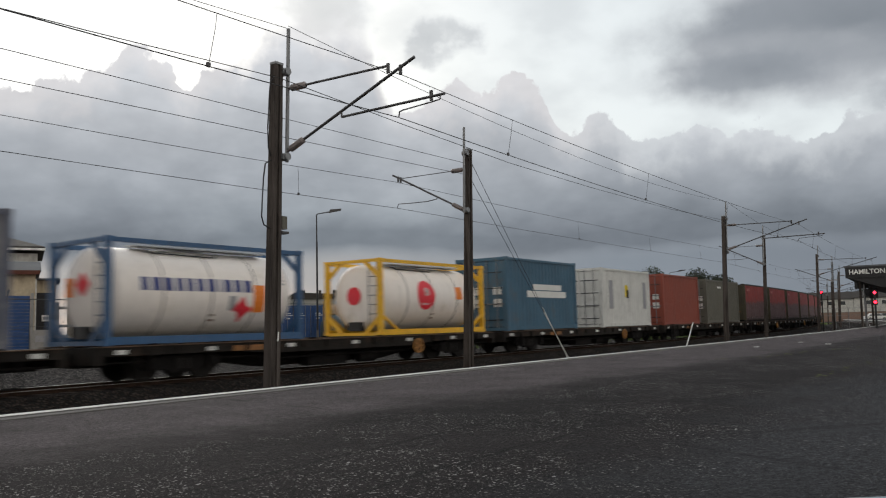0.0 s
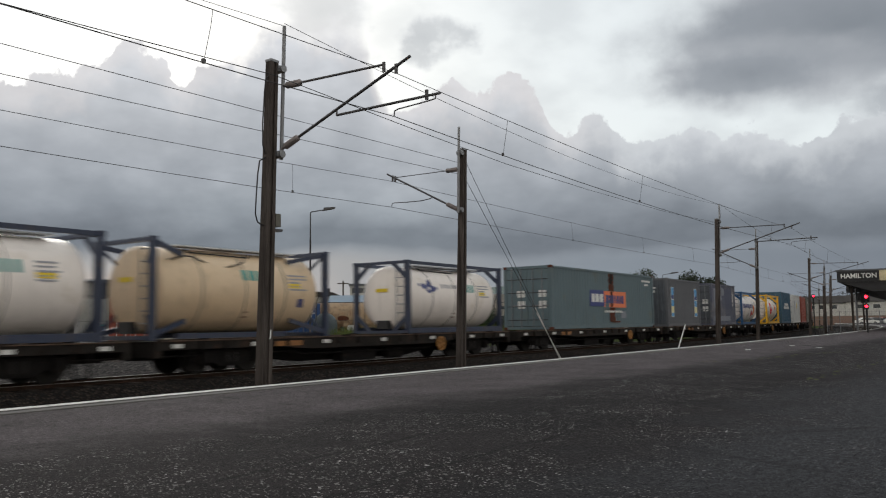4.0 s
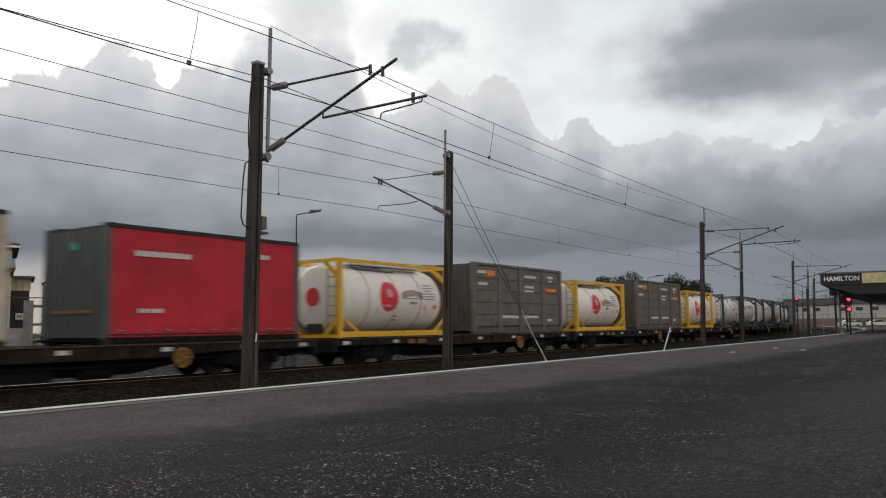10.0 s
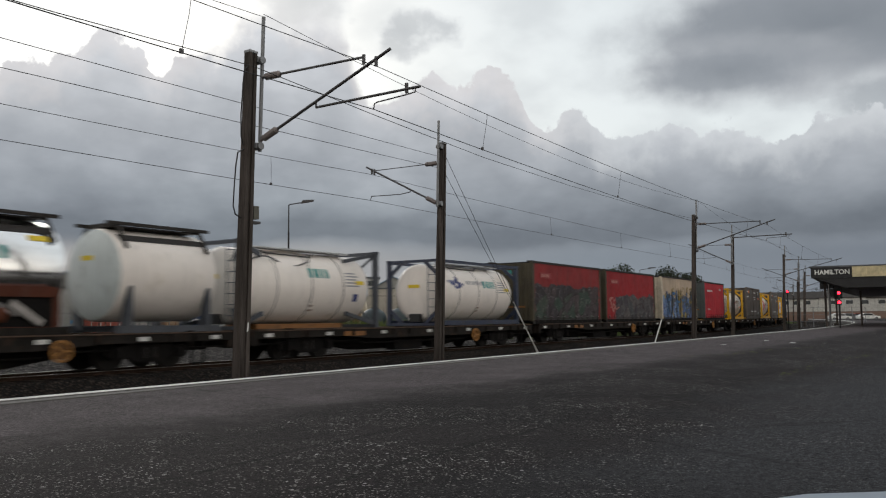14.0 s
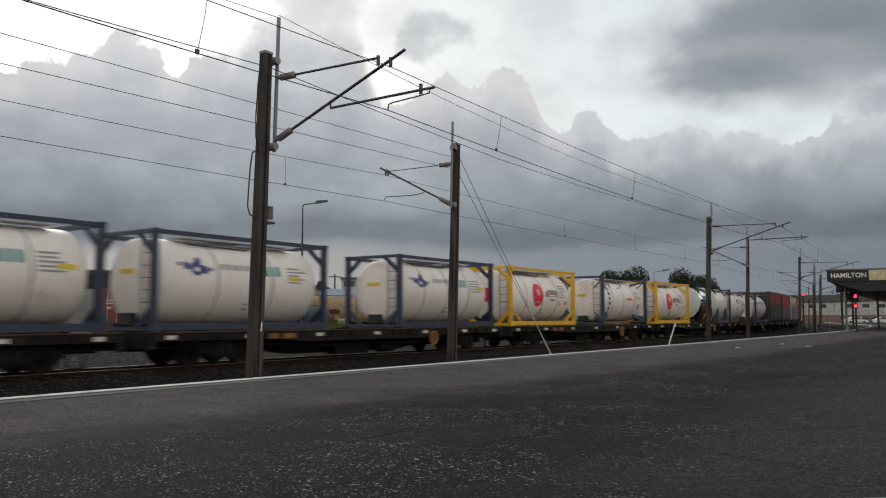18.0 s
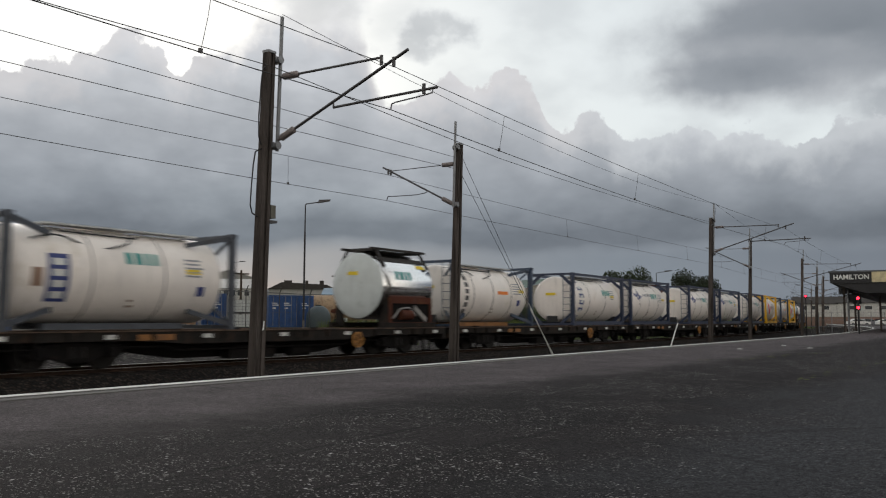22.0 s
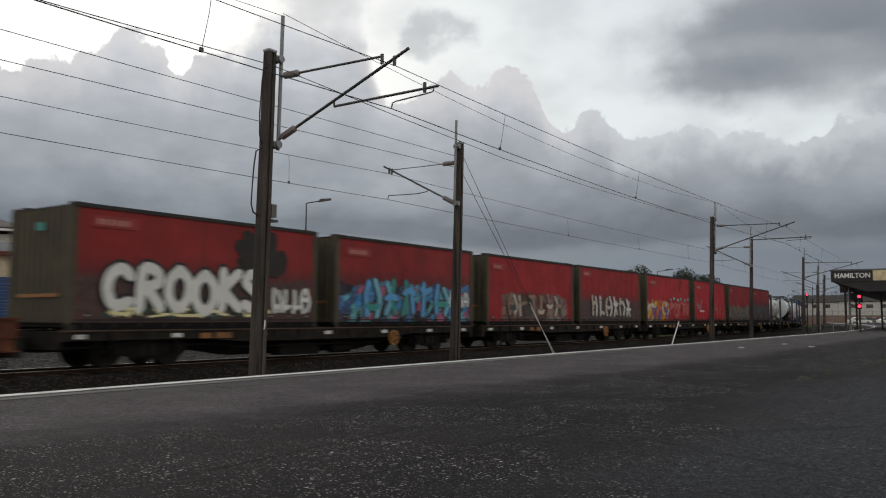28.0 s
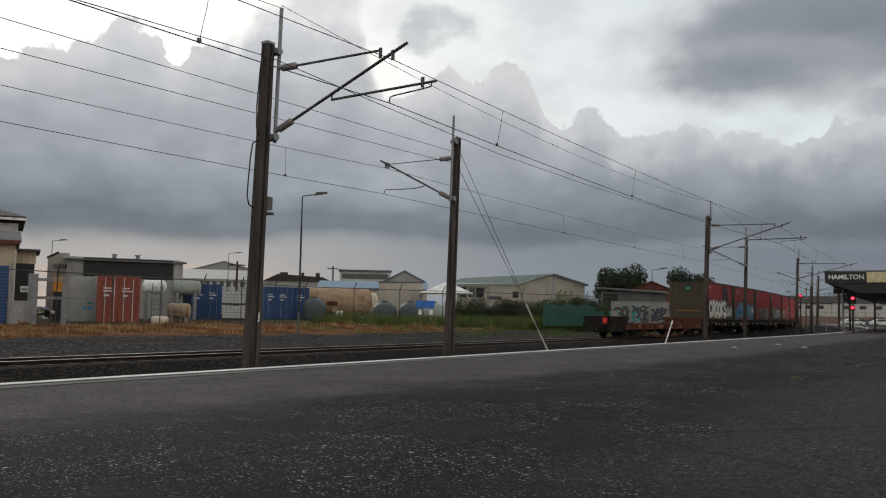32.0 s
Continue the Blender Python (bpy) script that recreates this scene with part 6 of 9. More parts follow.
def flat_wagon():
    ob = thing("flat_wagon", "black container flat wagon with bogies and pale reflector plates", "railway wagon", None, "wagons of the train")
    h = PITCH / 2 - 0.42
    for y in (-1, 1):
        Y = y * 1.16
        g = Geo().prism([(-h, -0.24), (-4.4, -0.24), (-3.0, -0.34), (3.0, -0.34), (4.4, -0.24), (h, -0.24), (h, -0.02), (-h, -0.02)], Y - 0.05, Y + 0.05)
        part("side_sill", g, M["wagon"], ob)
        part("deck_edge", Geo().box(-h, h, Y - 0.09, Y + 0.09, -0.035, -0.008), M["deck_edge"], ob, "worn brown deck edge")
        for x in (-6.9, -6.1, -4.0, -1.9, -1.0, 1.1, 2.0, 4.2, 6.2, 6.9):
            part("sill_bracket", Geo().box(x - 0.035, x + 0.035, Y + y * 0.09 - 0.04, Y + y * 0.09 + 0.04, -0.23, -0.04), M["wagon"], ob)
        for x in (-6.75, -1.45, 1.45, 6.75):
            part("twist_lock", Geo().box(x - 0.09, x + 0.09, Y - 0.08, Y + 0.10, -0.05, 0.03), M["under"], ob)
        part("train_pipe", Geo().path([(-h, Y * 0.8, -0.40), (-3.4, Y * 0.8, -0.40), (-3.1, Y * 0.8, -0.50), (3.1, Y * 0.8, -0.50), (3.4, Y * 0.8, -0.40), (h, Y * 0.8, -0.40)], 0.028), M["under"], ob)
        for x in (-7.6, -5.1, -2.4, 0.25, 2.9, 5.4, 7.55):
            part("reflector", Geo().box(x - 0.14, x + 0.14, Y + y * 0.055 - 0.008, Y + y * 0.055 + 0.008, -0.20, -0.10), M["plate"], ob)
        part("ochre_plate", Geo().box(-4.4, -3.4, Y + y * 0.055 - 0.008, Y + y * 0.055 + 0.008, -0.24, -0.1), M["ochre"], ob)
    part("deck", Geo().box(-h, h, -1.12, 1.12, -0.10, -0.05), M["wagon"], ob)
    part("centre_sill", Geo().prism([(-h, -0.50), (-4.2, -0.50), (-2.6, -0.74), (2.6, -0.74), (4.2, -0.50), (h, -0.50), (h, -0.1), (-h, -0.1)], -0.26, 0.26), M["under"], ob)
    for x in (-7.0, 7.0):
        part("shunter_step", Geo().box(x - 0.2, x + 0.2, -1.28, -1.16, -0.80, -0.76).box(x - 0.2, x - 0.17, -1.24, -1.18, -0.78, -0.2).box(x + 0.17, x + 0.2, -1.24, -1.18, -0.78, -0.2), M["under"], ob)
    for k in range(9):
        x = -6.8 + k * 1.7
        part("crossbearer", Geo().box(x - 0.06, x + 0.06, -1.1, 1.1, -0.3, -0.1), M["under"], ob)
    for x in (-1, 1):
        part("headstock", Geo().box(x * h - 0.08, x * h + 0.08, -1.2, 1.2, -0.42, -0.03), M["wagon"], ob)
        part("coupler", Geo().box(min(x * h, x * (h + 0.42)), max(x * h, x * (h + 0.42)), -0.13, 0.13, -0.42, -0.16), M["under"], ob)
        bogie(ob, x * 5.75)
    part("brake_cylinder", Geo().tube((0.9, -0.7, -0.62), (1.7, -0.7, -0.62), 0.17, 14).box(-1.4, 0.2, -0.9, -0.5, -0.78, -0.45), M["under"], ob)
    hw = Geo()
    for k in range(20):
        a, b = 2 * math.pi * k / 20, 2 * math.pi * (k + 1) / 20
        hw.beam((3.3 + 0.22 * math.cos(a), -1.29, -0.36 + 0.22 * math.sin(a)), (3.3 + 0.22 * math.cos(b), -1.29, -0.36 + 0.22 * math.sin(b)), 0.05)
    for k in range(5):
        a = 2 * math.pi * k / 5
        hw.beam((3.3, -1.29, -0.36), (3.3 + 0.21 * math.cos(a), -1.29, -0.36 + 0.21 * math.sin(a)), 0.04)
    bw = part("brake_wheel", hw, M["hand_wheel"], ob, "ochre hand-brake wheel")
    part("wheel_disc", Geo().tube((3.3, -1.27, -0.36), (3.3, -1.2, -0.36), 0.17, 18), M["wheel_disc"], bw)
    return ob


EMPTY_L = 14.5


def empty_wagon():
    """A short flat wagon with a raised step at each end and trussed sides."""
    ob = thing("empty_wagon", "empty rust-red flat wagon with raised ends and a truss underframe", "railway wagon", None, "wagons of the train")
    h, top = EMPTY_L / 2 - 0.42, -0.12
    for y in (-1, 1):
        Y = y * 1.16
        g = Geo().box(-h, h, Y - 0.05, Y + 0.05, top - 0.30, top).box(-h, h, Y - 0.09, Y + 0.09, top - 0.03, top).box(-h, h, Y - 0.09, Y + 0.09, top - 0.31, top - 0.28)
        part("side_sill", g, M["rust"], ob)
        for k in range(14):
            x = -5.7 + k * 0.877
            part("stake_pocket", Geo().box(x - 0.09, x + 0.09, Y + y * 0.07 - 0.04, Y + y * 0.07 + 0.04, top - 0.25, top - 0.03), M["ochre" if k % 4 == 1 else "rust"], ob)
        for xa, xb, za, zb in ((-4.3, -2.0, top - 0.3, top - 0.72), (-2.0, 2.0, top - 0.72, top - 0.72), (2.0, 4.3, top - 0.72, top - 0.3)):
            part("truss_bar", Geo().beam((xa, Y * 0.93, za), (xb, Y * 0.93, zb), 0.07, 0.11), M["rust"], ob)
        for x in (-2.0, 0.0, 2.0):
            part("truss_post", Geo().box(x - 0.05, x + 0.05, Y * 0.93 - 0.04, Y * 0.93 + 0.04, top - 0.72, top - 0.28), M["rust"], ob)
        part("side_lettering", Geo().box(-1.6, -0.7, Y + y * 0.052 - 0.004, Y + y * 0.052 + 0.004, top - 0.2, top - 0.1), M["ochre"], ob)
    for k in range(26):
        x = -h + 0.95 + k * (2 * h - 1.9) / 25
        part("deck_plank", Geo().box(x - 0.235, x + 0.235, -1.10, 1.10, top - 0.05, top - 0.004 - 0.006 * (k % 3)), M["rust"], ob)
    part("centre_sill", Geo().box(-h, h, -0.28, 0.28, -0.62, top - 0.05), M["under"], ob)
    for x in (-1, 1):
        e = x * (h - 0.22)
        part("raised_end", Geo().box(e - 0.20, e + 0.20, -1.2, 1.2, top, top + 0.36).box(e - 0.24, e + 0.24, -1.24, 1.24, top + 0.34, top + 0.39), M["rust"] if x > 0 else M["wagon"], ob)
        for y in (-0.8, 0.0, 0.8):
            part("end_rib", Geo().box(min(x * h, x * h + x * 0.05), max(x * h, x * h + x * 0.05), y - 0.06, y + 0.06, top, top + 0.28), M["wagon"], ob)
        part("headstock", Geo().box(x * h - 0.09, x * h + 0.09, -1.22, 1.22, -0.55, top), M["wagon"], ob)
        part("coupler", Geo().box(min(x * h, x * (h + 0.42)), max(x * h, x * (h + 0.42)), -0.13, 0.13, -0.52, -0.26).tube((x * (h + 0.25), 0, -0.6), (x * (h + 0.25), 0, -0.2), 0.12, 10), M["under"], ob)
        part("step", Geo().box(x * (h - 0.5) - 0.2, x * (h - 0.5) + 0.2, -1.3, -1.18, -0.75, -0.71).box(x * (h - 0.5) - 0.2, x * (h - 0.5) - 0.17, -1.28, -1.22, -0.73, -0.4).box(x * (h - 0.5) + 0.17, x * (h - 0.5) + 0.2, -1.28, -1.22, -0.73, -0.4), M["under"], ob)
        bogie(ob, x * 4.85)
    lamp = part("tail_lamp", Geo().box(-h - 0.2, -h - 0.06, -0.20, 0.0, -0.12, 0.20), M["m_red"], ob, "red tail lamp")
    part("lamp_glass", Geo().tube((-h - 0.215, -0.10, 0.10), (-h - 0.195, -0.10, 0.10), 0.05, 12), M["m_orange"], lamp)
    part("tail_hose", Geo().path([(-h - 0.05, 0.35, -0.3), (-h - 0.2, 0.38, -0.42), (-h - 0.22, 0.4, -0.65), (-h - 0.14, 0.4, -0.75)], 0.025), M["black"], ob)
    return ob


def build_train():
    first = flat_wagon()
    rides(first, FRONT + 7.5 * PITCH)
    for i in range(-7, 21):
        rides(copy_thing(first, Matrix()), FRONT - (i - 0.5) * PITCH - PITCH)
    rides(empty_wagon(), FRONT - 21.0 * PITCH - EMPTY_L / 2)

    L2, c = 6.06 / 2, 7.66 / 2
    # boxes ahead, seen going away
    box_container("shipping_container", "faded blue steel shipping container with a pale sign", 6.06, "box_blue", "box_blue", 30.55, 2.95, spec=[("pale_panel", -1.4, 2.0, 1.35, 1.62, "m_pale"), ("pale_panel", -0.9, 1.6, 1.66, 1.9, "m_pale")])
    box_container("shipping_container", "white steel shipping container with a yellow and black emblem", 6.06, "box_white", "box_white", 39.4, 2.9, spec=[("emblem", -0.25, 0.1, 1.5, 2.1, "m_yellow"), ("emblem_figure", -0.1, 0.2, 1.45, 1.85, "m_dark"), ("grey_patch", -2.2, -1.75, 0.9, 2.3, "m_grey"), ("grey_patch", 2.1, 2.5, 0.9, 2.3, "m_grey")])
    box_container("shipping_container", "oxide-red steel shipping container", 6.06, "box_red", "box_red", 47.5, 2.9)
    box_container("shipping_container", "grey-brown steel shipping container", 7.66, "box_brown", "box_brown", 56.0, 2.85, spec=[("small_print", -1.3, -0.5, 2.3, 2.42, "m_pale")])
    dark = [(0.05, 0.05, 0.055), (0.09, 0.085, 0.085), (0.035, 0.04, 0.05), (0.12, 0.10, 0.10)]
    red, red2 = (0.30, 0.017, 0.022), (0.25, 0.024, 0.025)
    old = tagged_curtain("old_red_curtain", (0.27, 0.045, 0.04), dark, 1.5, 3, 0.8)
    for k in range(8):
        curtain_container("curtain_container", "dull red curtain-sided container with dark paint low down", 65.5 + k * 8.53, old, "olive_end", words=[logo_bars(-3.2, 2.3)])
    # tanks and boxes, in order from the front
    tank_container("white tank container in a bright yellow frame with a red disc", 22.8, "yellow", "disc", 3)
    tank_container("white tank container in a blue frame with dark blue lettering bars", 13.35, "teal_blue", "letters", 5)
    box_container("shipping_container", "blue-grey patched steel shipping container with dark doors", 6.06, "blue_grey", "dark_door", 5.2, spec=[("paint_patch", -2.5, -1.9, 1.2, 2.5, "patch_blue"), ("paint_patch", -1.55, -0.55, 1.7, 2.68, "patch_blue"), ("paint_patch", -1.0, 0.1, 2.05, 2.55, "patch_blue"), ("paint_patch", 0.35, 2.1, 1.1, 2.55, "patch_slate"), ("paint_patch", -2.6, 1.6, 0.3, 0.62, "patch_blue"), ("small_print", 2.3, 2.4, 1.3, 2.3, "m_pale")])
    box_container("shipping_container", "purple-grey steel shipping container with blue and yellow stickers", 6.06, "purple_grey", "dark_door", -3.55, door_end=False,
                  spec=[("sticker_border", x - 0.03, x + 0.45, 0.57, 2.33, "m_pale") for x in (-2.35, 1.95)] + [(n, x, x + 0.42, z0, z1, m) for x in (-2.35, 1.95) for n, z0, z1, m in (("blue_sticker", 1.85, 2.3, "m_blue"), ("emblem", 1.62, 1.85, "m_navy"), ("blue_sticker", 1.2, 1.57, "m_blue"), ("yellow_sticker", 0.82, 1.17, "m_pcream"), ("blue_sticker", 0.6, 0.8, "m_blue"))])

    def panels(ob, y):
        part("navy_panel", Geo().box(-2.15, -0.50, y - 0.008, y + 0.004, 1.08, 1.86), M["m_navy"], ob)
        part("orange_panel", Geo().box(-0.50, 2.2, y - 0.008, y + 0.004, 1.04, 1.84), M["m_salmon"], ob)
        word_bars(ob, y - 0.01, -1.95, 1.28, [0.32, 0.38, 0.38], 0.40, "m_pale", 0.10)
        word_bars(ob, y - 0.01, -0.32, 1.24, [0.32, 0.22, 0.26, 0.08, 0.08, 0.24, 0.2, 0.24], 0.40, "m_navy", 0.08)
        word_bars(ob, y, -0.45, 0.78, [0.14] * 11, 0.10, "m_pale", 0.06)
        r = random.Random(3)
        for x0, x1, z0, z1, m, lift in ((0.08, 0.66, 1.86, 2.72, "rust", 0.003), (0.20, 0.52, 2.2, 2.72, "wagon", 0.005), (0.15, 0.75, 0.30, 1.02, "rust", 0.003), (-0.4, 0.1, 1.0, 1.3, "green_grey", 0.013), (-0.2, 0.25, 1.25, 1.4, "green_grey", 0.013), (0.25, 0.5, 1.04, 1.84, "rust", 0.0125), (0.5, 1.5, 0.28, 0.36, "rust", 0.003), (1.6, 2.2, 0.5, 0.85, "patch_blue", 0.003)):
            n = 9
            left = [(x0 + r.uniform(-0.07, 0.07), z0 + (z1 - z0) * k / n) for k in range(n + 1)]
            right = [(x1 + r.uniform(-0.09, 0.09), z0 + (z1 - z0) * k / n) for k in range(n, -1, -1)]
            part("rust_stain" if m == "rust" else "paint_scar", Geo().prism(left + right, y - lift, y + 0.002 - lift), M[m], ob)
        word_bars(ob, y, 4.5, 2.45, [0.14] * 7, 0.1, "m_pale", 0.04)
        word_bars(ob, y, 4.9, 2.25, [0.14] * 3, 0.1, "m_pale", 0.04)

    box_container("long_container", "long green-grey shipping container with navy and orange panels", 12.19, "green_grey", "green_grey", -14.95, rust=True, extra=panels)
    N, O = "white tank container in a dark navy frame with teal lettering bars", "white tank container held between end frames by short arms"
    tank_container(N, -28.3, "navy", "horse", 2)
    tank_container("tan tank container held between end frames by short arms", -38.2, "navy", "teal", 2, "tank_tan", True)
    tank_container(N, -45.45, "navy", "horse", 4)
    tank_container(N, -55.45, "navy", "horse", 6)
    tank_container(O, -62.55, "slate_blue", "stripe", 1, "tank", True)
    Y = "white tank container in a yellow frame with a red disc"
    tank_container(Y, -71.8, "yellow", "disc", 7)
    slat_container("grey framed goods container of horizontal boards with pale lettering bars", -80.35)
    tank_container(Y, -88.95, "yellow", "disc", 8)
    slat_container("grey framed goods container of horizontal boards with pale lettering bars", -97.5)
    tank_container(Y, -106.0, "yellow", "disc", 10)
    fresh = tagged_curtain("fresh_red_curtain", (0.52, 0.03, 0.045), [], 0, 1, grime=0.15)
    curtain_container("curtain_container", "clean red curtain-sided container with a grey ribbed end", -113.9, fresh, "grey_end", 6.2, 2.80, words=[pale_bars(-2.3, 2.05, 8, 0.16, 0.13), pale_bars(1.4, 2.2, 3, 0.14, 0.12), pale_bars(-2.2, 0.72, 5, 0.10, 0.1)])
    cream = tagged_curtain("cream_painted_curtain", (0.52, 0.41, 0.31), [(0.11, 0.20, 0.42), (0.08, 0.14, 0.32), (0.30, 0.24, 0.08), (0.17, 0.28, 0.48), (0.10, 0.18, 0.38), (0.12, 0.13, 0.16)], 1.6, 2, 0.95, 0.2, 2.6)
    curtain_container("curtain_container", "cream curtain-sided container with blue and ochre sprayed paint", -123.0, cream, "cream", words=[bar_piece(2, -3.0, 3.0, 0.45, 1.95, 6, ["m_blue_dull", "m_slate", "m_blue_dull", "m_ochre_dull"], "m_slate", 0.15), scribble(22, -2.6, 3.0, 1.4, 2.2, ["m_ochre_dull"], 0.06, 7)])
    r2 = tagged_curtain("red_dark_painted_curtain", red, [(0.045, 0.055, 0.065), (0.075, 0.085, 0.09), (0.05, 0.07, 0.075), (0.10, 0.10, 0.10)], 1.4, 5, 0.95, 0.4, 1.9, -2.4, 3.7)
    r3 = tagged_curtain("red_green_black_curtain", red2, [(0.03, 0.03, 0.035), (0.045, 0.065, 0.05), (0.05, 0.045, 0.05), (0.03, 0.060, 0.045), (0.06, 0.05, 0.052)], 1.78, 7, 0.97, 0.4, 1.5)
    curtain_container("curtain_container", "red curtain-sided container half covered with blue-grey paint", -131.9, r2, "olive_end", words=[logo_bars(-3.0, 2.1), scribble(6, -3.4, -2.5, 0.5, 1.4, ["logo_ink"], 0.07, 4)])
    curtain_container("curtain_container", "red curtain-sided container half covered with black-green paint", -140.2, r3, "olive_end", words=[logo_bars(-3.0, 2.1)])
    tank_container(N, -148.35, "navy", "horse", 3)
    tank_container("white tank container held between grey end frames by short arms", -158.0, "grey_frame", "teal", 3, "tank", True)
    short_tank("short bare white tank on a dark saddle", -163.1, "tank", "grey_frame", 2)
    short_tank("short polished steel tank on a dark saddle with rusty box", -167.3, "polished", "wagon", 1)
    tank_container(Y, -174.6, "yellow", "disc", 11)
    tank_container(O, -182.2, "slate_blue", "stripe", 3, "tank", True)
    tank_container(Y, -191.55, "yellow", "disc", 13)
    tank_container(N, -199.0, "navy", "horse", 5)
    tank_container(N, -208.6, "navy", "horse", 8)
    tank_container(N, -215.9, "navy", "horse", 7)
    tank_container(N, -225.8, "navy", "horse", 9)
    tank_container("white tank container in a navy frame with a blue upright panel", -232.9, "navy", "blue_stripe", 4)
    tank_container(O, -242.9, "slate_blue", "stripe", 5, "tank", True)
    short_tank("short polished steel tank on a dark saddle with rusty box", -248.5, "polished", "wagon", 3)
    tank_container("white tank container held between grey end frames by short arms", -259.2, "grey_frame", "teal", 4, "tank", True)
    A = "red curtain-sided container with "
    green = [(0.10, 0.17, 0.145), (0.13, 0.19, 0.165), (0.09, 0.12, 0.10), (0.16, 0.19, 0.17), (0.20, 0.10, 0.05)]
    mixd = [(0.055, 0.063, 0.067), (0.07, 0.115, 0.12), (0.10, 0.10, 0.105), (0.045, 0.05, 0.054), (0.15, 0.04, 0.04), (0.08, 0.095, 0.095)]
    hot = [(0.62, 0.15, 0.02), (0.66, 0.44, 0.03), (0.14, 0.09, 0.30), (0.58, 0.56, 0.54), (0.60, 0.11, 0.02), (0.12, 0.09, 0.28), (0.66, 0.44, 0.03)]
    cyan = [(0.05, 0.25, 0.52), (0.12, 0.42, 0.55), (0.04, 0.10, 0.22), (0.45, 0.12, 0.22), (0.10, 0.36, 0.40), (0.06, 0.2, 0.45), (0.02, 0.02, 0.03)]
    ash = [(0.17, 0.15, 0.13), (0.09, 0.08, 0.07), (0.24, 0.21, 0.18), (0.12, 0.11, 0.10)]
    W1, K1 = M["m_pale"], M["m_dark"]

    def cover_bars(ob, y):
        scribble(40, 1.15, 2.3, 1.5, 2.45, ["roof_dark", "roof_dark"], 0.42, 4, "sprayed_patch")(ob, y + 0.012)

    def pink_letters(ob, y):
        faint = mat("faint_pink_paint", (0.45, 0.055, 0.055), 0.5)
        scribble(4, 0.1, 3.5, 0.35, 1.35, [faint, "m_logo_pale"], 0.10, 6)(ob, y)
        for k, x in enumerate((0.15, 0.75, 1.45, 2.0, 2.75, 3.4)):
            part("teal_drip", Geo().add([(x + (0.11 + 0.04 * (k % 3)) * (1 + 0.35 * math.sin(3 * j + k)) * math.cos(j * 0.6283), y - 0.034, 1.40 + 0.07 * (k % 2) + 0.09 * (1 + 0.4 * math.cos(2 * j + k)) * math.sin(j * 0.6283)) for j in range(10)], [tuple(range(10))]), M["m_aqua"], ob)
        # flat dark strip painting the shade of a fold in the curtain
        part("curtain_fold", Geo().add([(1.95, y - 0.03, 2.6), (2.12, y - 0.035, 2.6), (1.82, y - 0.035, 1.85), (1.72, y - 0.03, 1.85)], [(0, 1, 2, 3)]), M["roof_dark"], ob)

    curtain_container("curtain_container", A + "grey and teal sprayed paint", -267.6, tagged_curtain("red_curtain_mixed", red, mixd, 1.45, 9, 0.95, cells=2.4, smoke=0.5), "olive_end", words=[logo_bars(-3.2, 2.25)])
    curtain_container("curtain_container", A + "grey-green sprayed paint", -275.9, tagged_curtain("red_curtain_green", red, green, 1.25, 11, 0.85, cells=2.0), "olive_end", words=[logo_bars(-3.3, 2.3, 0.7)])
    thin = tagged_curtain("red_curtain_plain", (0.42, 0.02, 0.03), [], 0, 4, grime=0.25)
    curtain_container("curtain_container", A + "thin pale sprayed outlines", -284.5, thin, "olive_end", words=[logo_bars(-3.2, 2.25), pale_bars(-2.6, 0.72, 6, 0.13, 0.1), scribble(31, -0.9, 3.2, 0.5, 1.35, ["logo_ink"], 0.045, 7), scribble(7, -3.4, -2.2, 0.9, 1.5, ["m_grey"], 0.06, 3)])
    curtain_container("curtain_container", A + "orange, yellow and violet sprayed paint", -293.0, tagged_curtain("red_curtain_hot", (0.40, 0.02, 0.03), hot, 1.3, 13, 0.97, 0.3, 3.2, -3.6, -0.1), "olive_end", words=[logo_bars(-3.2, 2.25), pink_letters])
    curtain_container("curtain_container", A + "pale letters on black paint", -301.6, tagged_curtain("red_curtain_ash", red, [(0.05, 0.045, 0.045), (0.07, 0.06, 0.06)], 1.2, 15, 0.9, smoke=0.4), "olive_end", words=[logo_bars(-3.3, 2.35, 0.7), bar_piece(12, -2.6, 2.5, 0.42, 1.35, 6, ["m_cream_paint", "m_pale"], "m_dark", 0.16)])
    curtain_container("curtain_container", A + "brown-grey sprayed paint", -309.9, tagged_curtain("red_curtain_brown", red, ash, 1.25, 17, 0.8, 0.4, 1.4, -2.6, 3.2), "olive_end", words=[logo_bars(-3.3, 2.25, 0.7), bar_piece(14, -2.3, 2.6, 0.4, 1.3, 6, ["m_brown", "m_cream_paint", "m_moss", "m_brown"], "m_dark", 0.15)])
    curtain_container("curtain_container", A + "blue and pink sprayed paint", -318.55, tagged_curtain("red_curtain_cyan", red2, cyan, 1.4, 19, 0.95, 0.4, 3.0, smoke=0.55), "olive_end", words=[logo_bars(-3.2, 2.25), bar_piece(3, -2.6, 2.2, 0.35, 1.5, 5, ["m_blue", "m_sky", "m_teal", "m_blue"], "m_dark", 0.2), bar_piece(8, 2.2, 3.5, 0.7, 1.2, 3, ["m_pale"], "m_dark", 0.10)])
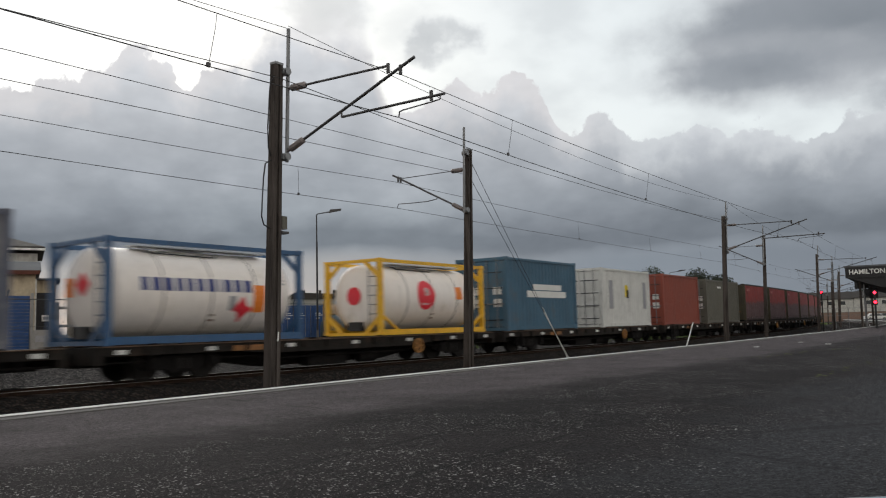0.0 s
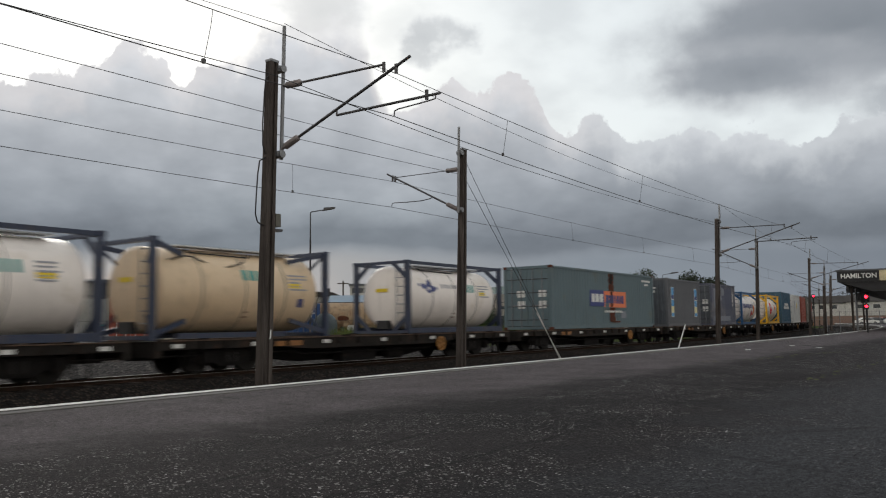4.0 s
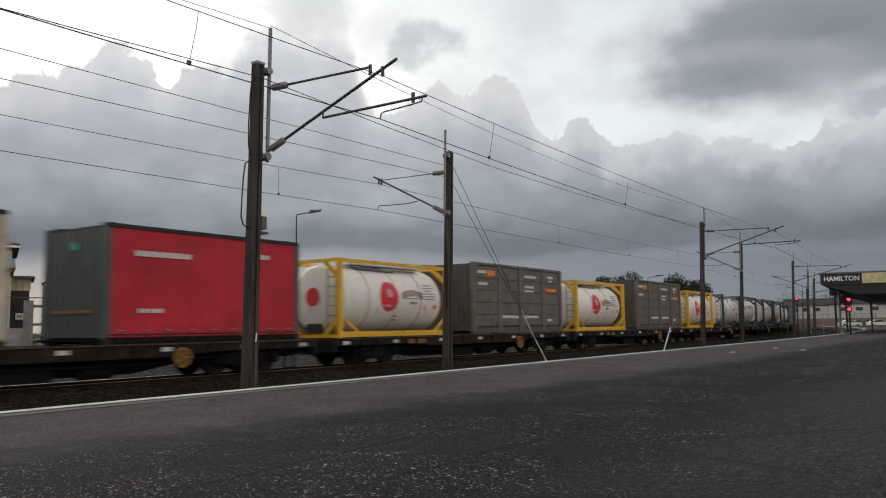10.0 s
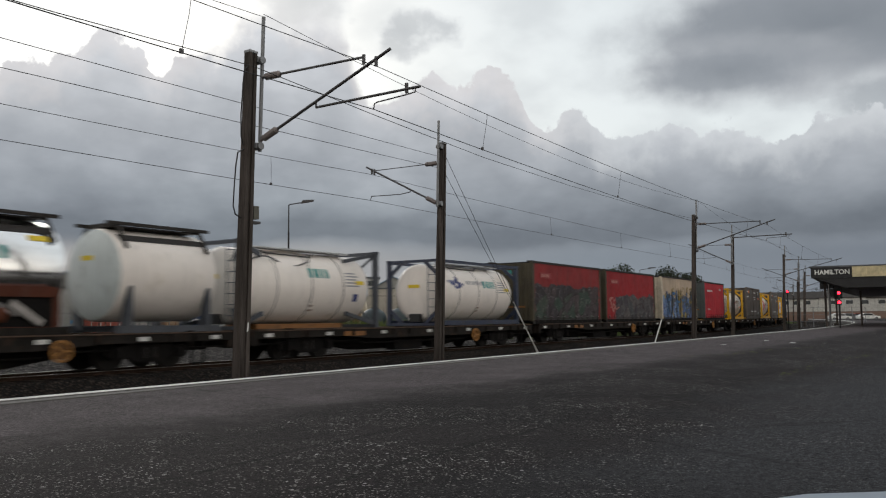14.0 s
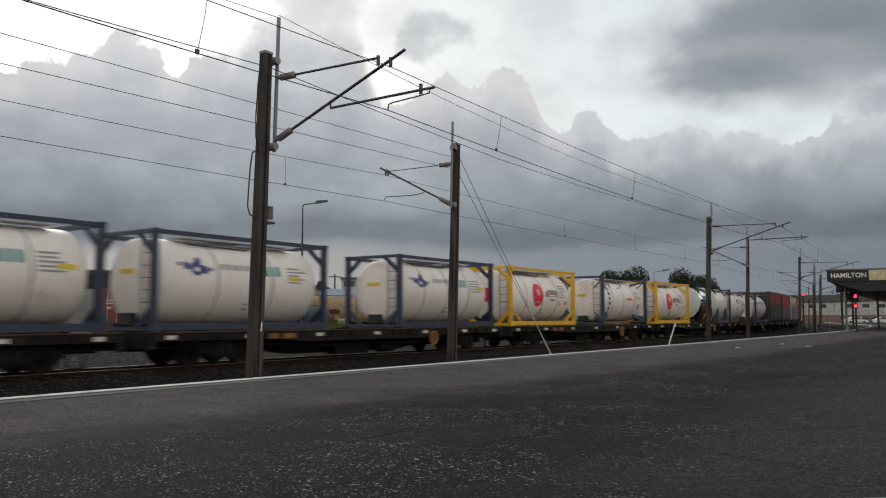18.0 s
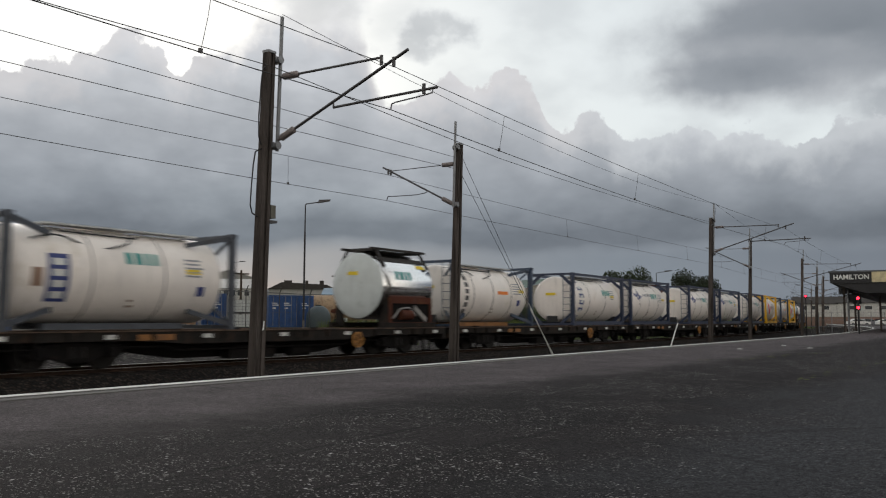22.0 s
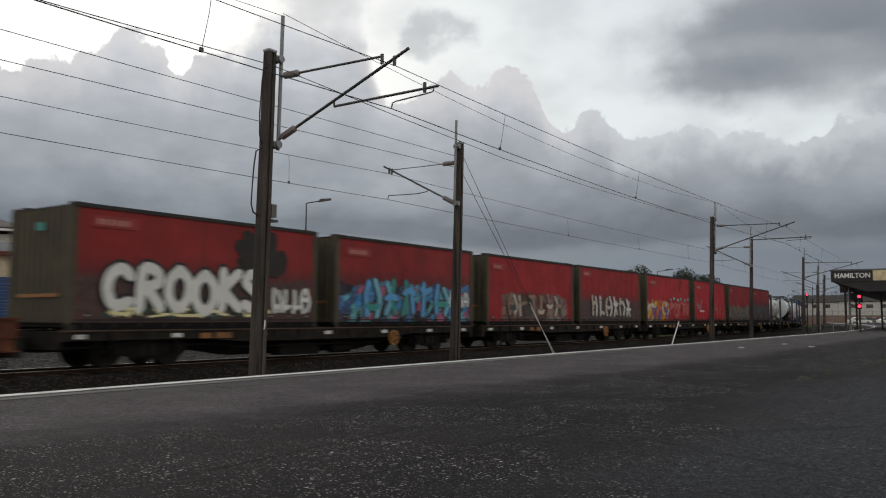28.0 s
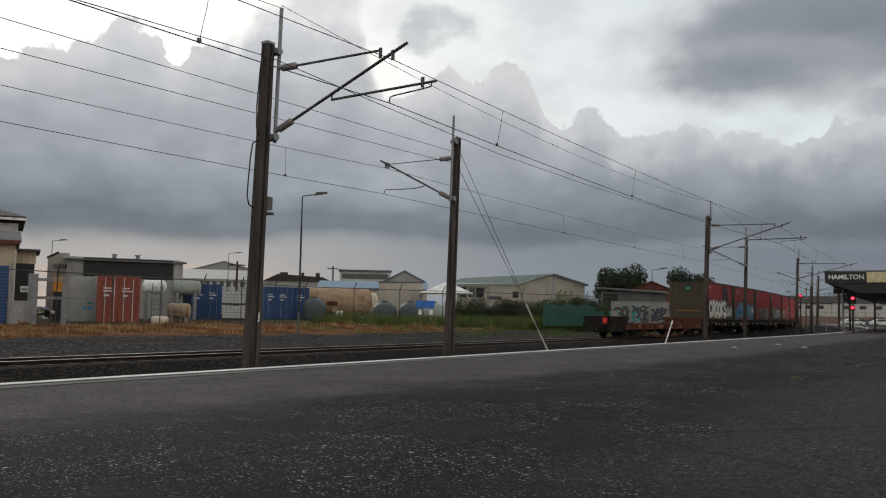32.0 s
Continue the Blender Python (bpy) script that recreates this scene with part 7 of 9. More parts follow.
    curtain_container("curtain_container", A + "large white bubble letters", -327.0, tagged_curtain("red_curtain_letters", red2, [(0.05, 0.045, 0.045), (0.08, 0.06, 0.055)], 1.25, 21, 0.8, smoke=0.55), "olive_end", words=[logo_bars(-3.2, 2.35), cover_bars, bubble_word("CROOKS", -3.0, 0.48, 0.80, 0.92, W1, M["black"], 0.265), bar_piece(18, 2.05, 3.5, 0.42, 1.10, 4, ["m_pale"], "m_dark", 0.12), scribble(25, -3.2, 1.8, 0.28, 0.48, ["m_moss", "m_pcream"], 0.07, 8)])


build_train()
# ---- the yard beyond the line: bearings in degrees and distances from the camera ----
M["box_red2"] = mat("yard_red_box", (0.255, 0.064, 0.043), 0.6, streak=0.3)
M["box_pale"] = mat("yard_pale_box", (0.368, 0.380, 0.372), 0.6, var=0.06, streak=0.12)
M["box_deep_blue"] = mat("yard_blue_box", (0.021, 0.064, 0.187), 0.5, streak=0.25)
M["sheet_pale"] = mat("pale_cladding", (0.302, 0.295, 0.284), 0.6, streak=0.2, scale=0.4)
M["sheet_black"] = mat("black_cladding", (0.022, 0.021, 0.023), 0.6)
M["sheet_cream"] = mat("cream_cladding", (0.390, 0.351, 0.308), 0.65, streak=0.2, scale=0.3)
M["sheet_green"] = mat("green_roof", (0.045, 0.088, 0.068), 0.6, streak=0.2, scale=0.3)
M["sheet_grey"] = mat("grey_roof", (0.120, 0.124, 0.132), 0.85, streak=0.2, scale=0.3)
M["sheet_blue"] = mat("blue_roof", (0.115, 0.194, 0.274), 0.55, scale=0.3)
M["tan_sheet"] = mat("tan_ribbed_sheet", (0.450, 0.375, 0.270), 0.7, streak=0.3)
M["roof_tile"] = mat("dark_roof_tile", (0.05, 0.045, 0.042), 0.75)
M["brick_red"] = mat("red_brown_wall", (0.12, 0.05, 0.038), 0.8)
M["glass_dark"] = mat("dark_window", (0.03, 0.035, 0.04), 0.12, bump=0)
M["tank_rust"] = mat("rusty_tan_tank", (0.336, 0.240, 0.152), 0.7, dirt=((0.20, 0.085, 0.04), 0.65, 0.7), streak=0.5)
M["tank_grey"] = mat("grey_green_tank", (0.30, 0.33, 0.30), 0.6, streak=0.3)
M["poly_tank"] = mat("slate_poly_tank", (0.053, 0.070, 0.078), 0.5, var=0.08)
M["poly_white"] = mat("pale_plastic", (0.496, 0.520, 0.512), 0.45, var=0.1)
M["concrete"] = mat("concrete", (0.264, 0.256, 0.240), 0.85, streak=0.2)
M["bark"] = mat("bark", (0.06, 0.045, 0.035), 0.9, stretch=(1, 1, 0.2))
M["leaf_dark"] = mat("dark_foliage", (0.024, 0.036, 0.016), 0.7, var=0.4, scale=1.0, each=0.2)
M["leaf_mid"] = mat("foliage", (0.036, 0.058, 0.020), 0.7, var=0.4, scale=1.0)
M["leaf_yellow"] = mat("yellow_green_foliage", (0.078, 0.090, 0.022), 0.7, var=0.35, scale=1.0)
M["weed_rust"] = mat("dry_weeds", (0.20, 0.098, 0.045), 0.9, var=0.35, scale=0.8)
M["weed_straw"] = mat("straw_weeds", (0.34, 0.225, 0.115), 0.9, var=0.35, scale=0.8)
M["weed_green"] = mat("green_weeds", (0.10, 0.14, 0.045), 0.9, var=0.35, scale=0.8)
M["screen_green"] = mat("green_fence_screen", (0.030, 0.095, 0.075), 0.6, var=0.2)
M["fence_wire"] = mat("dark_fence_wire", (0.085, 0.085, 0.085), 0.6, 0.5)
M["amber"] = mat("amber_machine", (0.60, 0.26, 0.03), 0.5)
M["sign_cream"] = mat("cream_fascia", (0.62, 0.53, 0.33), 0.6, streak=0.2)
M["skin_white"] = mat("white_wall", (0.480, 0.473, 0.450), 0.7, streak=0.15)
M["lamp_glow"] = glow("lit_window", (1.0, 0.85, 0.6), 2.0)


def spot(az, d, z=0.0, turn=0.0):
    """A place seen from the camera at bearing az and distance d; its own x axis runs to the viewer's right, y away."""
    a = radians(az)
    return Matrix.Translation((d * math.cos(a), d * math.sin(a), z)) @ pose(0, 0, 0, 0, 0, az - 90 + turn)


def ribbed(g, x0, x1, y, z0, z1, pitch=0.3, depth=0.03):
    n = max(2, int((x1 - x0) / pitch))
    vs = []
    for i in range(2 * n + 1):
        x = x0 + (x1 - x0) * i / (2 * n)
        vs += [(x, y + (depth if i % 2 else 0), z0), (x, y + (depth if i % 2 else 0), z1)]
    g.add(vs, [(2 * i, 2 * i + 2, 2 * i + 3, 2 * i + 1) for i in range(2 * n)])
    return g


def yard_container(label, m, door, side, L=6.06, H=2.85, doors=True):
    """A box standing with its door end towards the camera (its -y side)."""
    W = 2.44
    ob = thing("shipping_container", label, "shipping container", m, "containers in the yard")
    for x in (-1, 1):
        g = Geo()
        n = 22
        vs = []
        for i in range(2 * n + 1):
            y = 0.15 + (L - 0.3) * i / (2 * n)
            q = x * (W / 2 - 0.03 - (0.03 if i % 2 else 0))
            vs += [(q, y, 0.15), (q, y, H - 0.1)]
        g.add(vs, [(2 * i, 2 * i + 2, 2 * i + 3, 2 * i + 1) for i in range(2 * n)])
        part("side_wall", g, M[side], ob)
        for z in (0.02, H - 0.13):
            part("side_rail", Geo().box(x * (W / 2 - 0.04) - 0.04, x * (W / 2 - 0.04) + 0.04, 0.1, L - 0.1, z, z + 0.13), M[side], ob)
        part("corner_post", Geo().box(x * (W / 2 - 0.08) - 0.08, x * (W / 2 - 0.08) + 0.08, 0, 0.16, 0.0, H), M[door], ob)
        part("rear_post", Geo().box(x * (W / 2 - 0.08) - 0.08, x * (W / 2 - 0.08) + 0.08, L - 0.16, L, 0.0, H), M[side], ob)
    part("roof", Geo().box(-W / 2 + 0.05, W / 2 - 0.05, 0.05, L - 0.05, H - 0.06, H - 0.02), M[side], ob)
    part("rear_wall", Geo().box(-W / 2 + 0.15, W / 2 - 0.15, L - 0.09, L - 0.05, 0.1, H - 0.06), M[side], ob)
    part("header", Geo().box(-W / 2 + 0.16, W / 2 - 0.16, 0.0, 0.12, H - 0.14, H), M[door], ob)
    part("sill", Geo().box(-W / 2 + 0.16, W / 2 - 0.16, 0.0, 0.12, 0.0, 0.14), M[door], ob)
    for x0, x1 in ((-W / 2 + 0.16, -0.01), (0.01, W / 2 - 0.16)):
        d = part("door", ribbed(Geo(), x0, x1, 0.05, 0.15, H - 0.15, 0.25, 0.03), M[door], ob)
        for k in (0.25, 0.75):
            q = x0 + (x1 - x0) * k
            part("lock_rod", Geo().tube((q, 0.015, 0.08), (q, 0.015, H - 0.08), 0.022, 6), M["plate"] if door == "box_red2" else M["galv"], d)
        part("number_plate", Geo().box(x0 + 0.15, x0 + 0.6, 0.028, 0.04, H - 0.75, H - 0.68).box(x0 + 0.15, x0 + 0.75, 0.028, 0.04, H - 0.92, H - 0.85).box(x0 + 0.2, x0 + 0.5, 0.028, 0.04, H - 1.2, H - 1.1), M["m_pale"], d)
    return ob


def gable_hall(name, label, m, w, d, eave, ridge, wall, roof, along_x=True, category="building"):
    """A hall with a pitched roof; along_x: ridge runs across the view."""
    ob = thing(name, label, category, m)
    if along_x:
        part("wall", ribbed(Geo(), -w / 2, w / 2, 0, -0.4, eave, 0.5), M[wall], ob)
        for x in (-w / 2, w / 2):
            part("gable_wall", Geo().add([(x + u, y, z) for u in (-0.05, 0.05) for y, z in ((0, -0.4), (d, -0.4), (d, eave), (d / 2, ridge), (0, eave))],
                                         [(0, 1, 2, 3, 4), (9, 8, 7, 6, 5)] + [(i, 5 + i, 5 + (i + 1) % 5, (i + 1) % 5) for i in range(5)]), M[wall], ob)
        for y0, y1, z0, z1 in ((-0.3, d / 2, eave - 0.1, ridge), (d / 2, d + 0.3, ridge, eave - 0.1)):
            part("roof", Geo().add([(x, y, z + t) for t in (0, 0.12) for x, y, z in ((-w / 2 - 0.3, y0, z0), (w / 2 + 0.3, y0, z0), (w / 2 + 0.3, y1, z1), (-w / 2 - 0.3, y1, z1))],
                                   [(3, 2, 1, 0), (4, 5, 6, 7), (0, 1, 5, 4), (1, 2, 6, 5), (2, 3, 7, 6), (3, 0, 4, 7)]), M[roof], ob)
        part("back_wall", Geo().box(-w / 2, w / 2, d - 0.1, d, -0.4, eave), M[wall], ob)
    else:
        part("front_wall", Geo().prism([(-w / 2, -0.4), (w / 2, -0.4), (w / 2, eave), (0, ridge), (-w / 2, eave)], 0, 0.2), M[wall], ob)
        for x in (-w / 2, w / 2):
            part("side_wall", Geo().box(x - 0.08, x + 0.08, 0.2, d, -0.4, eave), M[wall], ob)
        for s in (-1, 1):
            part("roof", Geo().add([(x, y, z + t) for t in (0, 0.12) for x, y, z in ((s * (w / 2 + 0.35), -0.3, eave - 0.12), (0, -0.3, ridge), (0, d, ridge), (s * (w / 2 + 0.35), d, eave - 0.12))],
                                   [(3, 2, 1, 0), (4, 5, 6, 7), (0, 1, 5, 4), (1, 2, 6, 5), (2, 3, 7, 6), (3, 0, 4, 7)]), M[roof], ob)
        part("back_wall", Geo().box(-w / 2, w / 2, d - 0.1, d, -0.4, eave), M[wall], ob)
    return ob


def add_windows(ob, xs, z0, z1, w, y=-0.02):
    for x in xs:
        f = part("window", Geo().box(x - w / 2 - 0.06, x + w / 2 + 0.06, y - 0.03, y + 0.02, z0 - 0.06, z1 + 0.06), M["white"], ob)
        part("pane", Geo().box(x - w / 2, x + w / 2, y - 0.05, y - 0.032, z0, z1), M["glass_dark"], f)


def lying_tank(label, m, L, r, material, stand, category="tank", name="storage_tank"):
    ob = thing(name, label, category, m)
    part("shell", Geo().lathe(tank_profile(L, r), 28, 0, stand + r), M[material], ob)
    for x in (-L * 0.3, L * 0.3):
        part("saddle", Geo().box(x - 0.12, x + 0.12, -r * 0.7, r * 0.7, 0.0, stand + r * 0.45), M["concrete"] if stand < 0.8 else M["galv"], ob)
    for k in (-0.33, 0.0, 0.33):
        part("hoop", Geo().lathe([(L * k - 0.04, r), (L * k - 0.03, r + 0.015), (L * k + 0.03, r + 0.015), (L * k + 0.04, r)], 28, 0, stand + r), M[material], ob)
    return ob


def poly_tank(label, m, r, h, material="poly_tank"):
    ob = thing("water_tank", label, "water tank", m, "round plastic tanks")
    prof = [(0.0, r * 0.98), (0.03, r)] + [(h * 0.45 * k / 4, r) for k in range(1, 5)] + [(h * (0.45 + 0.55 * math.sin(k * math.pi / 16)), r * math.cos(k * math.pi / 16)) for k in range(1, 8)] + [(h, 0.02)]
    n = 28
    vs = [(q * math.cos(2 * math.pi * k / n), r + q * math.sin(2 * math.pi * k / n), z) for z, q in prof for k in range(n)]
    part("body", Geo().add(vs, [(a * n + k, a * n + (k + 1) % n, (a + 1) * n + (k + 1) % n, (a + 1) * n + k) for a in range(len(prof) - 1) for k in range(n)], True), M[material], ob)
    part("lid", Geo().tube((0, r, h - 0.06), (0, r, h + 0.04), 0.28, 14), M["black"], ob)
    return ob


def street_lamp(label, m, h, arm):
    ob = thing("street_lamp", label, "street lamp", m, "lamps in the yard")
    part("pole", Geo().tube((0, 0, -0.3), (0, 0, h * 0.8), 0.055, 10, 0.045), M["black"], ob)
    part("pole_foot", Geo().tube((0, 0, -0.3), (0, 0, h * 0.16), 0.062, 10, 0.058), M["kerb"], ob, "pale lower length of the pole")
    part("upper_pole", Geo().tube((0, 0, h * 0.8), (0, 0, h), 0.036, 8, 0.028), M["black"], ob)
    part("arm", Geo().path([(0, 0, h - 0.05), (0.05, 0, h + 0.02), (arm * 0.4, 0, h + 0.1), (arm * 0.6, 0, h + 0.14)], 0.03), M["tube"], ob)
    part("lamp_head", Geo().prism([(arm * 0.5, h + 0.08), (arm * 1.0, h + 0.20), (arm * 1.02, h + 0.28), (arm * 0.55, h + 0.24)], -0.12, 0.12), M["tube"], ob)
    return ob


def leaves(g, c, rad, n, size, rnd, flat=0.8):
    """Many small leaf sheets thrown over a lumpy crown."""
    for _ in range(n):
        d = Vector((rnd.gauss(0, 1), rnd.gauss(0, 1), rnd.gauss(0, 1) * flat)).normalized()
        p = Vector(c) + d * rad * (rnd.random() ** 0.35)
        u = Vector((rnd.gauss(0, 1), rnd.gauss(0, 1), rnd.gauss(0, 1))).normalized()
        w = u.cross(Vector((rnd.gauss(0, 1), rnd.gauss(0, 1), rnd.gauss(0, 1)))).normalized()
        s = size * rnd.uniform(0.6, 1.4)
        g.add([p - u * s, p + w * s * 0.6, p + u * s, p - w * s * 0.6], [(0, 1, 2, 3)])


def tree(label, m, h, r, leaf, seed, n=2600, trunk=0.35):
    rnd = random.Random(seed)
    ob = thing("tree", label, "tree", m)
    t = Geo().tube((0, 0, -0.3), (0.1, 0, h * trunk), 0.035 * h, 10, 0.024 * h)
    part("trunk", t, M["bark"], ob)
    crown = Geo()
    for k in range(15):
        a, q = rnd.uniform(0, 6.28), r * rnd.uniform(0.2, 0.78)
        c = Vector((q * math.cos(a), q * math.sin(a), h * rnd.uniform(trunk + 0.12, 0.82)))
        part("limb", Geo().tube((0.1, 0, h * trunk * rnd.uniform(0.8, 1.0)), c, 0.012 * h, 6, 0.003 * h), M["bark"], ob)
        leaves(crown, c, r * rnd.uniform(0.36, 0.60), n * 3 // 15, 0.028 * r + 0.05, rnd)
    tagged(part("crown", crown, M[leaf], ob), kind="stuff")
    return ob


def bush(label, m, w, h, leaf, seed, n=3000):
    rnd = random.Random(seed)
    ob = thing("bush", label, "bush", m)
    g = Geo()
    for k in range(9):
        x = (k / 8 - 0.5) * w * 0.85
        leaves(g, (x, rnd.uniform(0, 1.2), h * rnd.uniform(0.2, 0.68)), min(h * 0.40, w * 0.30), n * 4 // 9, 0.038 + 0.006 * h, rnd, 0.9)
    tagged(part("crown", g, M[leaf], ob), kind="stuff")
    for k in range(5):
        x = (k / 4 - 0.5) * w * 0.6
        part("stem", Geo().tube((x, 0.5, -0.2), (x * 1.2, 0.5, h * 0.6), 0.03, 6, 0.015), M["bark"], ob)
    return ob


def build_yard():
    # house and sheds at the far left
    hs = thing("house", "pale two-storey house with a dark tiled roof", "house", spot(62.78, 62.0, 0.05))
    part("wall", Geo().box(-9.0, 0.67, 0, 9, -0.4, 6.39), M["skin_white"], hs)
    part("roof", Geo().add([(x, y, z) for x, y, z in ((-9.6, -0.7, 6.65), (1.1, -0.7, 6.65), (1.1, 9.6, 6.65), (-9.6, 9.6, 6.65), (-6.0, 4.4, 8.02), (-1.6, 4.4, 8.02), (-9.6, -0.7, 6.81), (1.1, -0.7, 6.81), (1.1, 9.6, 6.81), (-9.6, 9.6, 6.81))],
                           [(3, 2, 1, 0), (6, 7, 5, 4), (7, 8, 5), (8, 9, 4, 5), (9, 6, 4), (0, 1, 7, 6), (1, 2, 8, 7), (2, 3, 9, 8), (3, 0, 6, 9)]), M["roof_tile"], hs)
    part("gutter", Geo().box(-9.5, 1.13, -0.85, -0.7, 6.54, 6.69), M["white"], hs)
    add_windows(hs, (-3.0, -5.5), 3.6, 4.8, 1.0)
    hut = gable_hall("workshop", "low workshop with a grey roof over tan ribbed sheet", spot(62.96, 46.0, 0.0), 7.0, 5.0, 4.11, 4.67, "tan_sheet", "sheet_grey")
    hut.matrix_basis = spot(62.96, 46.0, 0.0) @ Matrix.Translation((-2.98, 0, 0))
    part("fascia", Geo().box(-3.6, 3.75, -0.42, -0.30, 3.91, 4.11), M["brick_red"], hut)
    rd = thing("roller_door", "bright blue ribbed roller door", "roller door", spot(62.96, 45.2, 0.0))
    for k in range(17):
        part("slat", Geo().box(-2.0, 0.34, -0.03 if k % 2 else 0.0, 0.04, 0.02 + k * 0.165, 0.175 + k * 0.165), M["box_deep_blue"], rd)
    part("jamb", Geo().box(0.36, 0.51, -0.08, 0.1, -0.1, 2.95), M["sheet_pale"], rd)
    lean = thing("lean_to", "tan ribbed lean-to over dark boards", "shed", spot(61.6, 47.0, 0.0))
    part("fascia", ribbed(Geo(), -0.47, 0.44, 0, 3.05, 3.69, 0.25), M["tan_sheet"], lean)
    part("roof", Geo().box(-0.47, 0.62, -0.4, 4, 3.69, 3.78), M["sheet_grey"], lean)
    part("dark_wall", Geo().box(-0.47, 0.39, 0.05, 0.2, -0.2, 3.05), M["sheet_black"], lean)
    part("notice", Geo().box(-0.21, 0.16, 0.02, 0.046, 1.57, 1.89), M["white"], lean)
    part("notice_text", Geo().box(-0.16, 0.1, 0.01, 0.018, 1.66, 1.8), M["m_grey"], lean)
    mc = thing("white_machine", "white cabinet-like machine with a dark slot", "machine", spot(61.85, 45.0, 0.0))
    part("body", Geo().box(-0.42, 0.42, 0, 1.0, -0.1, 1.12), M["sheet_pale"], mc)
    part("slot", Geo().box(-0.27, 0.2, -0.02, 0.01, 0.53, 0.84), M["m_grey"], mc)
    gt = thing("gate_frame", "grey steel gate frame with square posts", "gate", spot(60.19, 45.0, 0.0))
    for x in (-28, -22, 23):
        part("post", Geo().box(0.03 * x - 0.13, 0.03 * x + 0.13, -0.13, 0.13, -0.2, 2.47), M["galv"], gt)
    for y in (495, 527):
        z = 2.19 if y == 495 else 1.29
        part("rail", Geo().box(-0.71, 0.61, -0.05, 0.05, z - 0.07, z + 0.07), M["galv"], gt)
    am = thing("loader", "amber and dark yard machine behind the gate", "machine", spot(59.67, 52.0, 0.0))
    part("cab", Geo().box(-0.3, 0.35, 0, 1.2, 1.73, 2.58), M["amber"], am)
    part("base", Geo().box(-0.27, 0.27, 0.0, 1.2, -0.1, 1.73), M["black"], am)
    jk = thing("scrap_heap", "pale and dark scrap heaped on the ground", "scrap", spot(60.45, 47.0, 0.0))
    rnd = random.Random(4)
    for k in range(9):
        x, z = rnd.uniform(-0.7, 0.6), rnd.uniform(-0.05, 0.7)
        part("scrap_piece", Geo().beam((x, rnd.uniform(0, 0.6), z), (x + rnd.uniform(-0.6, 0.6), rnd.uniform(0, 0.6), z + rnd.uniform(0.05, 0.4)), 0.25, 0.12), M[rnd.choice(("white", "galv", "black", "plate"))], jk)
    # the long shed with a black band
    sh = gable_hall("long_shed", "long pale shed with a black upper band and roof vents", spot(55.71, 66.0, 0.0, 3), 8.08, 12.0, 4.43, 4.82, "sheet_pale", "sheet_grey")
    part("black_band", Geo().box(-2.99, 3.38, -0.06, -0.02, 3.06, 4.56), M["sheet_black"], sh)
    for x in (-18, 26):
        part("roof_vent", Geo().tube((0.04 * x, 4.5, 4.82), (0.04 * x, 4.5, 5.07), 0.16, 12).tube((0.04 * x, 4.5, 5.07), (0.04 * x, 4.5, 5.16), 0.22, 12), M["galv"], sh)
    ax = thing("end_annex", "gabled annex, cream for its lit interior, with a row of small panes", "shed", spot(59.77, 72.0, 0.0))
    # the cream wall colour stands for the lit interior behind the gable
    part("wall", Geo().prism([(-0.78, -0.2), (0.78, -0.2), (0.78, 5.18), (-0.08, 5.18), (-0.78, 4.73)], 0, 4), M["sheet_cream"], ax)
    part("verge", Geo().beam((-0.86, -0.05, 4.73), (0, -0.05, 5.22), 0.2, 0.16), M["sheet_black"], ax)
    for k in range(5):
        part("pane", Geo().box(-0.37 + k * 0.2, -0.2 + k * 0.2, -0.03, -0.008, 3.91, 4.27), M["glass_dark"], ax)
    bl = thing("bulkhead_lamp", "small lit bulkhead lamp under the annex eave", "lamp", spot(59.82, 70.5, 0.0))
    part("lamp_arm", Geo().tube((0, 0.1, 3.0), (0, 1.5, 3.0), 0.03, 6), M["galv"], bl)
    part("lamp_glass", Geo().tube((0, 0.0, 2.93), (0, 0.12, 2.93), 0.10, 12), M["lamp_glow"], bl, "lit warm lamp glass")
    # boxes, tanks and clutter along the fence
    yard_container("shipping container with oxide-red doors and a pale grey side", spot(56.09, 52.5, -0.12, 12), "box_red2", "box_pale")
    sg = thing("pale_wall_panel", "pale grey panel wall with a small blue sign", "wall panel", spot(58.16, 53.5, -0.1, 4))
    part("panel", Geo().box(-0.87, 0.84, 0, 0.15, -0.1, 2.81), M["box_pale"], sg)
    for k, (u, q) in enumerate(((6, 9), (-1, 5), (8, 6), (16, 5))):
        part("sign_bar", Geo().box(0.03 * u, 0.03 * (u + q), -0.02, -0.004, 1.14 - (0.0 if k == 0 else 0.32), 1.28 - (0.0 if k == 0 else 0.25)), M["m_teal" if k == 0 else "m_blue"], sg)
    lying_tank("white lying tank raised on a steel stand", spot(53.93, 60.0, -0.05), 1.63, 0.46, "white", 1.94)
    lying_tank("grey-green lying tank raised on a steel stand", spot(51.89, 66.0, -0.05), 2.17, 0.58, "tank_grey", 1.97)
    lying_tank("small rusty white drum tank", spot(52.32, 56.0, -0.1), 1.55, 0.53, "tank_rust", 0.25)
    st = thing("pipe_rack", "thin steel pipe rack and ladder", "rack", spot(53.11, 55.0, -0.1))
    for x in (-0.9, -0.3, 0.3, 0.9):
        part("upright", Geo().tube((x, 0, -0.1), (x, 0, 2.52 if x < 0 else 1.2), 0.035, 6), M["galv"], st)
    for k in range(6):
        part("bar", Geo().tube((-0.9, 0, 0.25 + 0.32 * k), (-0.3 if k > 2 else 0.9, 0, 0.25 + 0.32 * k), 0.025, 6), M["galv"], st)
    bd = thing("rolled_bundle", "pale rolled bundle lying by the fence", "bundle", spot(53.5, 48.0, -0.1))
